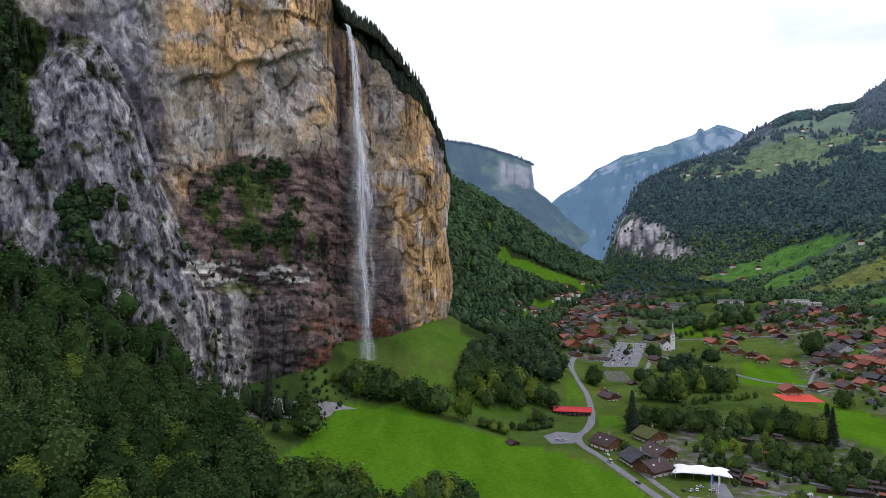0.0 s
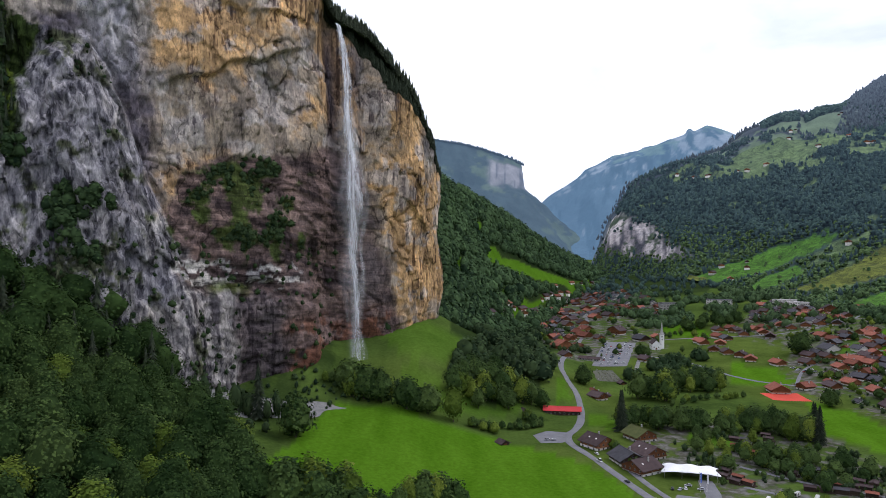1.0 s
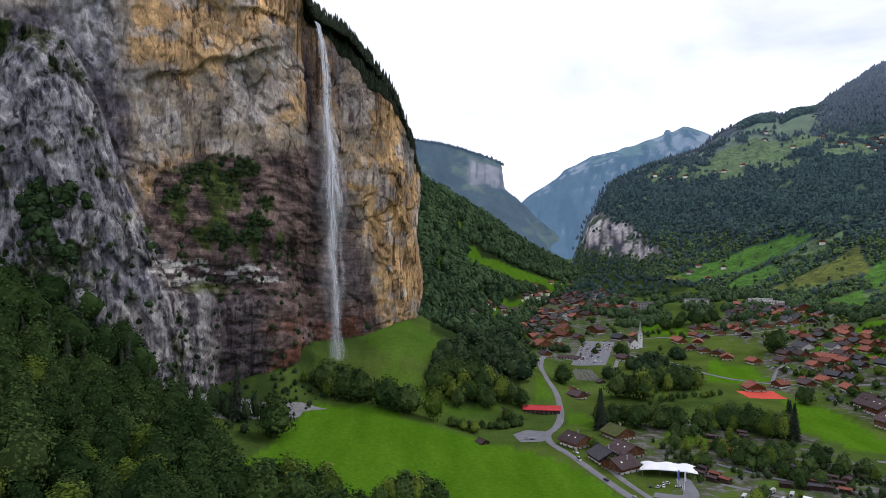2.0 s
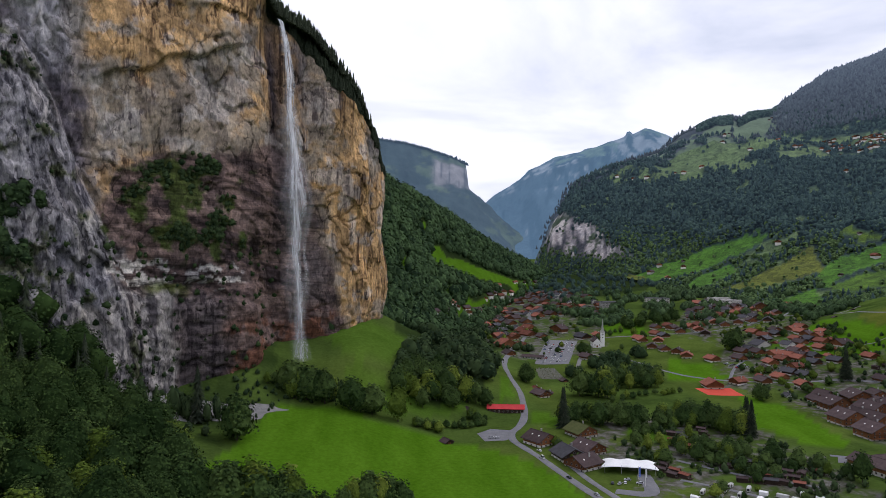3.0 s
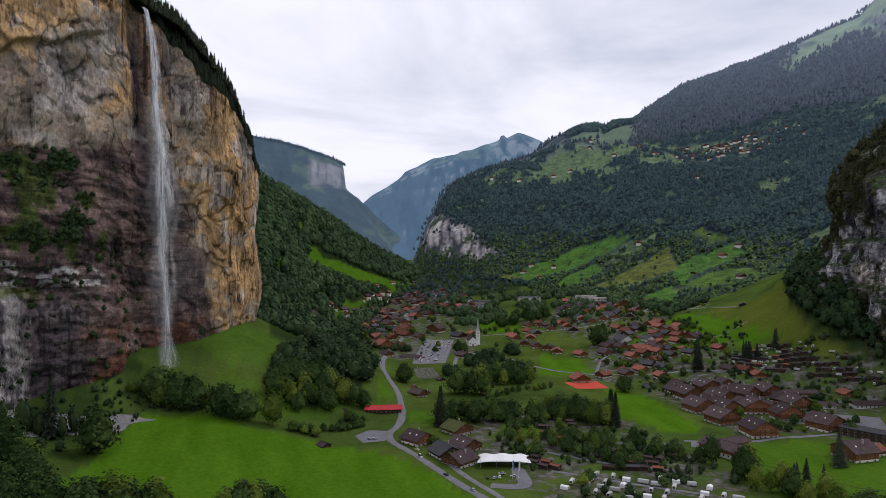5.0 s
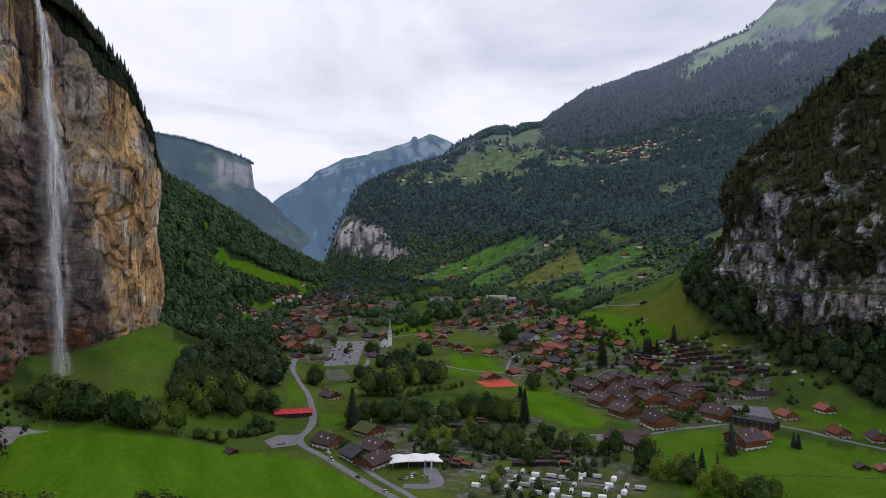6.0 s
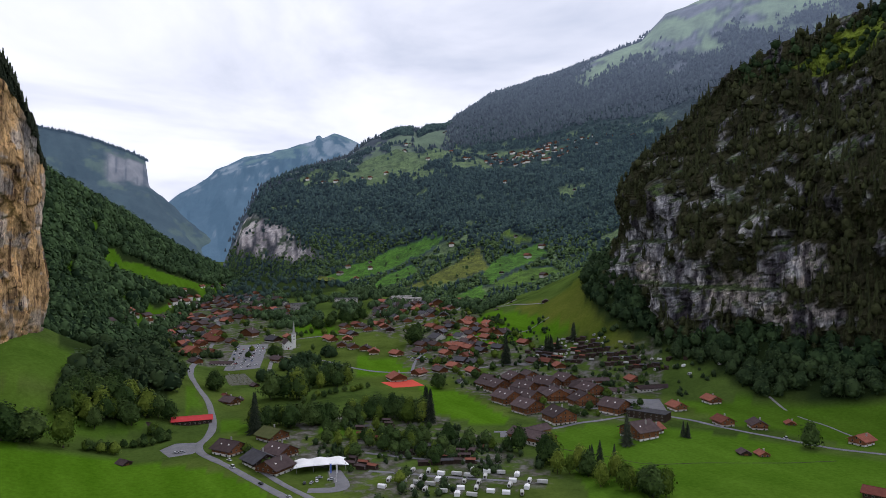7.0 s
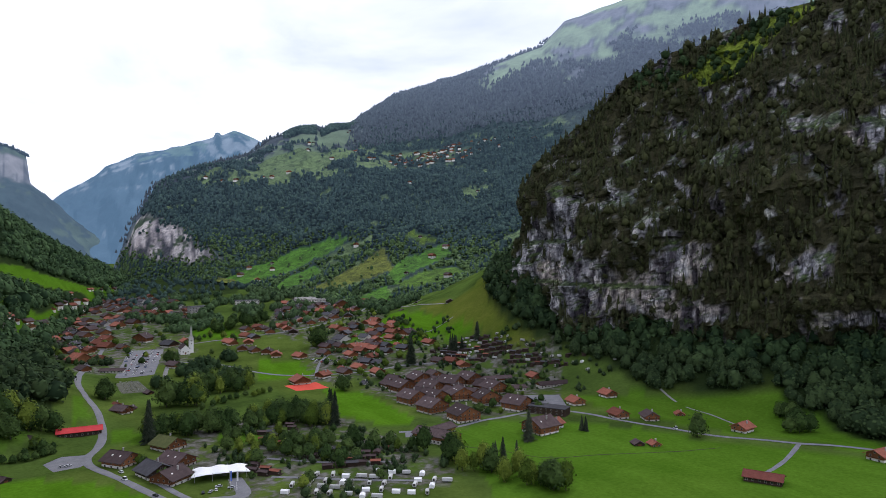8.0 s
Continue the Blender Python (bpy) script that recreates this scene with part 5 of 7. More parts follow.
wood("spruces_below_cliff", [spruce_shape(rng, 17, 11, 0.17) for _ in range(3)], rest[mixf], 22, 34, 1.0, NEEDLE, "dark spruces among the wood below the cliff", rg)


def tri_mesh(name, v, f, mat):
    me = bpy.data.meshes.new(name)
    me.from_pydata(v.tolist(), [], f.tolist())
    me.materials.append(mat)
    return me


def trunk_mesh(rg, height, radius):
    bm = bmesh.new()
    rings = []
    sway = rg.uniform(-0.02, 0.02, 2)
    for k in range(6):
        f = k / 5
        r = radius * (1.25 - f) + 0.03 + (0.25 * radius if k == 0 else 0)
        rings.append([bm.verts.new((math.cos(a) * r + sway[0] * height * f, math.sin(a) * r + sway[1] * height * f, height * f - 1.0)) for a in np.arange(7) * 2 * math.pi / 7])
    for a, b in zip(rings, rings[1:]):
        for j in range(7):
            bm.faces.new((a[j], a[(j + 1) % 7], b[(j + 1) % 7], b[j]))
    for j in range(5):
        a, z0 = j * 1.3 + rg.uniform(0, 1), height * rg.uniform(0.35, 0.7)
        o = Vector((0, 0, z0))
        tip = o + Vector((math.cos(a), math.sin(a), 0.9)) * height * rg.uniform(0.16, 0.26)
        side = Vector((-math.sin(a), math.cos(a), 0)) * radius * 0.3
        v = [bm.verts.new(o - side), bm.verts.new(o + side), bm.verts.new(o + Vector((0, 0, radius * 0.6))), bm.verts.new(tip)]
        for q in ((0, 1, 3), (1, 2, 3), (2, 0, 3)):
            bm.faces.new([v[x] for x in q])
    me = bpy.data.meshes.new("trunk")
    bm.to_mesh(me)
    bm.free()
    me.materials.append(BARK)
    return me


def make_tree(name, label, crown_v, crown_f, height, girth, mat, rg):
    """A tree standing at the origin: trunk with limbs, and a crown of leaf clumps or boughs."""
    tree = tagged(new(name), label, "tree")
    trunk = new("trunk", trunk_mesh(rg, height * 0.75, height * 0.014))
    crown = new("crown", tri_mesh("crown", crown_v * [height * girth, height * girth, height], crown_f, mat))
    trunk.parent = crown.parent = tree
    return tree


rg = np.random.default_rng(331)
FOREST_TREES = [make_tree("broadleaf_tree", "tall broadleaf tree with a dense dark green crown in the wood", *broadleaf_shape(rg, 1250, 0.027, 0.38, 0.08, 0.8), h, g_, m, rg) for h, g_, m in ((22, 1.0, LEAF), (24, 0.9, LEAF), (20, 1.1, LEAF_LIGHT), (26, 0.85, LEAF), (18, 1.05, LEAF))]
BELT_TREES = [make_tree("broadleaf_tree", "broadleaf tree with a rounded green crown in the meadow", *broadleaf_shape(rg, 430, 0.042, 0.36, 0.08, 0.82), 20, g_, m, rg) for g_, m in ((1.0, LEAF), (1.15, LEAF), (0.9, LEAF), (0.8, LEAF_LIGHT))]
SMALL_TREES = [make_tree("garden_tree", "small bushy garden tree with light green leaves", *broadleaf_shape(rg, 130, 0.075, 0.44, 0.06, 0.82), 8, g_, m, rg) for g_, m in ((1.1, LEAF), (1.0, LEAF_LIGHT), (0.85, LEAF))]
SPRUCES = [make_tree("spruce", "tall dark green spruce with drooping boughs", *spruce_shape(rg, 22, 13, w), 28, 1.0, NEEDLE, rg) for w in (0.2, 0.24, 0.18)]
USED = set()


def plant(kinds, x, y, height, full, rg, group):
    proto = kinds[int(rg.integers(len(kinds)))]
    s = height / full
    m = pose(x, y, float(ground(x, y)) - 0.3, 0, 0, rg.uniform(0, 360)) @ Matrix.Diagonal((s * rg.uniform(0.9, 1.1), s * rg.uniform(0.9, 1.1), s, 1))
    if proto.name not in USED:
        USED.add(proto.name)
        t_ = proto
        t_.matrix_basis = m
    else:
        t_ = copy_thing(proto, Matrix.Identity(4))
        t_.matrix_basis = m
    tagged(t_, group=group)


for p in single:
    plant(FOREST_TREES, p[0], p[1], rg.uniform(20, 31), 22, rg, "trees of the wood below the cliff")

# rows and clumps: from x, y to x, y, width, count, height, kind
FALL_TREES = [(-66, 560, -34, 556, 12, 9, 27, 'b'), (-21, 543, -2, 547, 8, 5, 24, 'b'), (16, 546, 16, 545, 1, 1, 28, 'b'), (15, 611, 84, 640, 44, 30, 24, 'b'), (29, 549, 47, 547, 6, 8, 9, 'b'), (-20, 384, 15, 399, 8, 8, 21, 'b'), (-89, 367, -44, 386, 14, 15, 29, 'b'), (-108, 388, -74, 382, 12, 10, 22, 'b'), (-58, 358, -22, 372, 8, 8, 21, 'b'),
              (-122, 496, -122, 496, 0, 1, 40, 's'), (-92, 474, -91, 473, 3, 2, 30, 'b'), (-83, 564, -67, 581, 10, 7, 14, 'b'), (54, 563, 92, 572, 8, 10, 7, 'b')]
MID_TREES = [(200, 684, 223, 663, 14, 7, 28, 'b'), (244, 719, 295, 718, 45, 16, 21, 'b'), (151, 573, 246, 545, 16, 27, 19, 'b'), (257, 567, 284, 525, 25, 17, 19, 'b'), (223, 502, 238, 416, 60, 20, 11, 'l'), (195, 520, 285, 435, 46, 24, 14, 'b'), (148, 557, 150, 557, 4, 2, 34, 's'), (285, 521, 285, 519, 2, 2, 29, 's')]
VILLAGE_TREES = [(440, 842, 439, 839, 2, 2, 26, 'b'), (154, 730, 155, 728, 4, 3, 20, 'b'), (261, 896, 271, 894, 6, 4, 16, 'b'), (127, 519, 135, 462, 5, 12, 8, 'b'), (361, 1053, 462, 1064, 30, 14, 20, 'b'), (214, 647, 295, 677, 12, 12, 7, 'b')]
EAST_TREES = [(300, 408, 318, 292, 20, 22, 19, 'b'), (322, 372, 326, 340, 6, 4, 20, 's'), (381, 391, 382, 390, 1, 1, 25, 's'), (434, 384, 434, 379, 3, 3, 13, 's'), (537, 687, 548, 676, 6, 5, 25, 's'), (570, 675, 571, 674, 2, 2, 24, 's'), (480, 690, 480, 688, 2, 2, 32, 's'), (492, 317, 491, 315, 1, 1, 21, 'b'),
              (605, 303, 562, 268, 14, 9, 17, 'b'), (436, 844, 438, 841, 3, 2, 26, 'b'), (287, 534, 288, 528, 2, 2, 29, 's'), (364, 647, 364, 640, 3, 3, 20, 'b')]
for rows, group in ((FALL_TREES, "trees below the waterfall"), (MID_TREES, "trees along the stream"), (VILLAGE_TREES, "trees of the village"), (EAST_TREES, "trees of the eastern meadows")):
    for x0, y0, x1, y1, wide, count, h, kind in rows:
        for k in range(count):
            f = (k + 0.5) / count
            x, y = x0 + (x1 - x0) * f + rg.uniform(-0.5, 0.5) * wide, y0 + (y1 - y0) * f + rg.uniform(-0.5, 0.5) * wide
            hh = h * rg.uniform(0.72, 1.12) if count > 2 else h
            if kind == 's':
                plant(SPRUCES, x, y, hh, 28, rg, group)
            elif h < 14:
                plant(SMALL_TREES, x, y, hh, 8, rg, group)
            else:
                plant(BELT_TREES, x, y, hh, 20, rg, group)

# hedges, orchards and thickets between the houses and up the eastern pastures
def thickets(outline, count, low, high, seed, label, name="thicket", lumps=True, girth=1.05, mat=WOODS):
    rg = np.random.default_rng(seed)
    xs, ys = [p[0] for p in outline], [p[1] for p in outline]
    q = np.stack([rg.uniform(min(xs), max(xs), count * 9), rg.uniform(min(ys), max(ys), count * 9)], -1)
    q = q[inside(q[:, 0], q[:, 1], outline)]
    if lumps:
        q = q[fbm(q[:, 0] / 45, q[:, 1] / 45, seed, 3, 0.6, seed=seed) > 0.12]
    on_hill = np.array([HILL_OPEN[int(np.clip(np.searchsorted(HILL_R[:, j], r_), 0, len(HILL_R) - 1)), j] if r_ > HILL_R[0, j] else 0.0
                        for r_, j in zip(np.hypot(q[:, 0], q[:, 1]), np.clip(((np.degrees(np.arctan2(q[:, 0], q[:, 1])) - 12.6) / 0.16).astype(int), 0, HILL_R.shape[1] - 1))])
    q = q[on_hill < 0.3]
    q = q[:count]
    P = np.concatenate([q, land(q[:, 0], q[:, 1])[:, None]], 1)
    return wood(name, BROAD_FAR, P, low, high, girth, mat, label, rg, 0.12)


# far belts take the lighter slope foliage, its paleness standing in for haze
thickets([(430, 940), (480, 1300), (640, 1500), (760, 1150), (640, 1010), (560, 1010)], 420, 9, 19, 701, "belts of broadleaf trees between the upper meadows", mat=SLOPE_LEAF)
thickets([(330, 1090), (300, 1420), (470, 1560), (540, 1400), (470, 1080)], 300, 9, 18, 703, "dark broadleaf trees round the village's far end", mat=SLOPE_LEAF)
thickets([(600, 930), (560, 1020), (700, 1180), (760, 1060), (690, 960)], 150, 9, 17, 705, "tree belts across the eastern pasture", mat=SLOPE_LEAF)
thickets([(150, 860), (150, 1240), (215, 1260), (215, 900)], 90, 6, 14, 707, "trees between the houses of the old street")
thickets([(120, 960), (150, 1230), (205, 1420), (240, 1480), (235, 1380), (180, 1200), (150, 980)], 120, 6, 14, 708, "trees and gardens along the foot of the hillside", lumps=False)
thickets([(62, 735), (40, 800), (60, 900), (130, 1200), (220, 1500), (250, 1400), (165, 1100), (135, 900), (112, 760)], 360, 10, 20, 709, "broadleaf wood at the foot of the hillside", lumps=False)
thickets([(200, 690), (215, 800), (330, 880), (320, 760), (290, 700)], 110, 8, 18, 711, "trees along the stream below the church")
thickets([(390, 600), (370, 720), (480, 900), (590, 960), (600, 760), (520, 650), (440, 570)], 210, 3, 8, 713, "garden hedges and shrubs between the houses", "garden_hedge")
thickets([(170, 370), (175, 560), (300, 570), (300, 360)], 170, 3, 8, 715, "hedges and shrubs between the campsite's pitches", "camp_hedge")
thickets([(500, 480), (500, 700), (610, 650), (620, 480)], 120, 3, 9, 717, "hedges and shrubs of the upper campsite", "camp_hedge")
thickets([(-120, 505), (-96, 560), (-62, 600), (-30, 600), (-20, 560), (-62, 548), (-92, 500)], 110, 2, 6, 719, "shrubs on the grassy cone below the waterfall", "cone_shrub", lumps=False)
# wood beyond the village uses the far foliage with haze painted in
thickets([(330, 1480), (400, 2000), (760, 2000), (760, 1600), (560, 1440)], 240, 10, 18, 729, "dark broadleaf wood beyond the village", "valley_wood", lumps=False, mat=WOODS_FAR)
thickets([(18, 650), (12, 608), (50, 606), (96, 650), (140, 800), (118, 860), (60, 745)], 130, 12, 23, 723, "dark broadleaf wood between the grassy hillock and the road", "road_wood", lumps=False)
thickets([(-185, 545), (-160, 505), (-110, 532), (-92, 575), (-120, 590)], 26, 3, 8, 725, "dark shrubs under the wet foot of the cliff", "cliff_foot_shrub", lumps=False)
thickets([(-130, 452), (-120, 480), (-92, 500), (-84, 470), (-100, 450)], 3, 8, 12, 727, "dark trees on the bank of the gravel", "bank_tree", lumps=False)
thickets([(-172, 490), (-140, 510), (-112, 512), (-108, 498), (-140, 480), (-160, 470)], 15, 18, 27, 721, "slender trees beside the stream's gravel", "gravel_tree", lumps=False, girth=0.5)


# ---- village: helpers ----
def part(name, bm, mat, parent, label=""):
    """Links a bmesh as one mesh object under a thing or a part."""
    me = bpy.data.meshes.new(name)
    bm.normal_update()
    bm.to_mesh(me)
    bm.free()
    for m in (mat if isinstance(mat, tuple) else (mat,)):
        me.materials.append(m)
    ob = new(name, me)
    ob.parent = parent
    if label:
        ob["label"] = label
    return ob


def shared(name, me, parent, at, turn=0.0):
    """One more object on a mesh that others use too."""
    ob = new(name, me)
    ob.parent = parent
    ob.matrix_basis = pose(*at, 0, 0, turn)
    return ob


def box(bm, x0, x1, y0, y1, z0, z1, slot=0, taper=0.0):
    k = taper
    v = [bm.verts.new(p) for p in ((x0, y0, z0), (x1, y0, z0), (x1, y1, z0), (x0, y1, z0), (x0 + k, y0 + k, z1), (x1 - k, y0 + k, z1), (x1 - k, y1 - k, z1), (x0 + k, y1 - k, z1))]
    for q in ((0, 3, 2, 1), (4, 5, 6, 7), (0, 1, 5, 4), (1, 2, 6, 5), (2, 3, 7, 6), (3, 0, 4, 7)):
        bm.faces.new([v[i] for i in q]).material_index = slot
    return v


def rod(bm, x, y, z0, z1, r, sides=8, top=None):
    top = r if top is None else top
    a = [bm.verts.new((x + math.cos(k * 2 * math.pi / sides) * r, y + math.sin(k * 2 * math.pi / sides) * r, z0)) for k in range(sides)]
    b = [bm.verts.new((x + math.cos(k * 2 * math.pi / sides) * top, y + math.sin(k * 2 * math.pi / sides) * top, z1)) for k in range(sides)]
    for k in range(sides):
        bm.faces.new((a[k], a[(k + 1) % sides], b[(k + 1) % sides], b[k]))
    bm.faces.new(b)
    bm.faces.new(a[::-1])


PLASTER = worn("white_plaster", (0.46, 0.44, 0.41), (0.74, 0.72, 0.68), 0.25, 0.9, 0.15, 0.02, spread=0.25)
TIMBER = worn("weathered_larch_boards", (0.095, 0.041, 0.020), (0.25, 0.108, 0.048), 0.35, 0.85, 0.4, 0.04, (0.4, 0.4, 3.0), spread=0.4)
TIMBER_DARK = worn("dark_tarred_boards", (0.022, 0.015, 0.012), (0.060, 0.042, 0.032), 0.35, 0.85, 0.4, 0.04, (0.4, 0.4, 3.0), spread=0.3)
ROOF_BROWN = worn("brown_tiles", (0.036, 0.025, 0.025), (0.085, 0.062, 0.062), 0.4, 0.8, 0.5, 0.06, (1, 4, 1), spread=0.3)
ROOF_RED = worn("clay_tiles", (0.10, 0.040, 0.030), (0.27, 0.098, 0.064), 0.4, 0.85, 0.5, 0.06, (1, 4, 1), spread=0.4)
ROOF_RUST = worn("rusty_tiles", (0.085, 0.028, 0.022), (0.17, 0.058, 0.045), 0.4, 0.85, 0.5, 0.06, (1, 4, 1))
ROOF_GREY = worn("grey_slates", (0.036, 0.035, 0.040), (0.085, 0.083, 0.092), 0.4, 0.75, 0.4, 0.05, (1, 4, 1), spread=0.25)
ROOF_MOSS = worn("mossy_shingles", (0.05, 0.060, 0.022), (0.105, 0.115, 0.045), 0.5, 0.95, 0.6, 0.08)
ROOF_SCARLET = worn("red_sheet_roofing", (0.36, 0.030, 0.035), (0.50, 0.060, 0.060), 0.3, 0.6, 0.2, 0.03, (4, 0.5, 1))
WHITE_PAINT = worn("white_painted_wood", (0.62, 0.61, 0.59), (0.80, 0.79, 0.77), 0.8, 0.6, 0.1, 0.01)
FRAME = worn("cream_window_frame", (0.20, 0.17, 0.14), (0.36, 0.32, 0.27), 0.8, 0.6, 0.1, 0.01)
GLASS, t, b = material("window_glass", 0.08)
t.links.new(ramped(t, grain(t, 0.8, 2), [(0.3, (0.012, 0.014, 0.017)), (0.7, (0.045, 0.050, 0.058))]), b.inputs["Base Color"])
b.inputs["Specular IOR Level"].default_value = 0.5
STONE = worn("cut_stone", (0.22, 0.21, 0.20), (0.42, 0.41, 0.39), 0.6, 0.9, 0.4, 0.03)
CHURCH_WHITE = worn("bright_limewash", (0.66, 0.65, 0.63), (0.82, 0.81, 0.79), 0.25, 0.9, 0.1, 0.02)
CANVAS = worn("white_canvas", (0.66, 0.66, 0.66), (0.82, 0.82, 0.82), 0.15, 0.7, 0.1, 0.05)
COURT_RED = worn("red_court_surface", (0.42, 0.055, 0.035), (0.56, 0.085, 0.055), 0.1, 0.9, 0.1, 0.01)
STEEL = worn("dull_steel", (0.28, 0.28, 0.29), (0.42, 0.42, 0.43), 0.5, 0.5, 0.1, 0.01, metal=0.6)
RUBBER = worn("black_rubber", (0.012, 0.012, 0.012), (0.03, 0.03, 0.03), 1.0, 0.8)
SKIN = worn("caravan_panel", (0.34, 0.34, 0.33), (0.54, 0.54, 0.53), 0.4, 0.45, 0.05, 0.01, spread=0.15)

SIZES = {'s': (7.5, 7.0, 1), 'm': (12.0, 13.0, 2), 'l': (17.5, 17.0, 2), 'y': (21.5, 19.5, 3), 'x': (23.0, 15.0, 3)}
ROOFS = {'b': ROOF_BROWN, 'r': ROOF_RED, 'g': ROOF_GREY, 'o': ROOF_MOSS, 'w': ROOF_GREY, 'k': ROOF_BROWN}
TELL = {'b': "dark timber chalet with a brown tiled roof and white base", 'r': "timber chalet with an orange-red tiled roof and white base", 'g': "timber house with a grey slate roof and pale base",
        'o': "old timber farmhouse under a mossy green shingle roof", 'w': "white plastered house with a grey roof", 'k': "small dark weathered timber barn with a brown roof"}


def window_mesh():
    bm = bmesh.new()
    rings = [[bm.verts.new((x * w_, y, z * h_)) for x, z in ((-1, -1), (1, -1), (1, 1), (-1, 1))] for w_, h_, y in ((0.7, 0.75, 0.05), (0.7, 0.75, -0.07), (0.57, 0.62, -0.07), (0.57, 0.62, -0.01))]
    for a, b_ in zip(rings, rings[1:]):
        for k in range(4):
            bm.faces.new((a[k], a[(k + 1) % 4], b_[(k + 1) % 4], b_[k]))
    bm.faces.new(rings[-1]).material_index = 1
    bmesh.ops.recalc_face_normals(bm, faces=bm.faces)
    me = bpy.data.meshes.new("window")
    bm.to_mesh(me)
    bm.free()
    me.materials.append(FRAME)
    me.materials.append(GLASS)
    return me


WINDOW = window_mesh()


def gable_roof(w, d, eave, pitch, over, thick):
    """Two thick slopes meeting in a ridge along y, wider than the walls, with a ridge cap and barge boards."""
    bm = bmesh.new()
    h = w / 2 * pitch
    e = w / 2 + over
    prof = [(-e, eave - over * pitch), (0, eave + h), (e, eave - over * pitch), (e, eave - over * pitch + thick), (0, eave + h + thick * 1.1), (-e, eave - over * pitch + thick)]
    ends = [[bm.verts.new((x, y, z)) for x, z in prof] for y in (-d / 2 - over, d / 2 + over)]
    for k in range(6):
        bm.faces.new((ends[0][k], ends[0][(k + 1) % 6], ends[1][(k + 1) % 6], ends[1][k]))
    bm.faces.new((ends[0][0], ends[0][5], ends[0][4], ends[0][1]))
    bm.faces.new((ends[0][1], ends[0][4], ends[0][3], ends[0][2]))
    bm.faces.new((ends[1][1], ends[1][4], ends[1][5], ends[1][0]))
    bm.faces.new((ends[1][2], ends[1][3], ends[1][4], ends[1][1]))
    box(bm, -0.22, 0.22, -d / 2 - over - 0.05, d / 2 + over + 0.05, eave + h + thick * 0.8, eave + h + thick * 1.1 + 0.12)
    bmesh.ops.recalc_face_normals(bm, faces=bm.faces)
    return bm


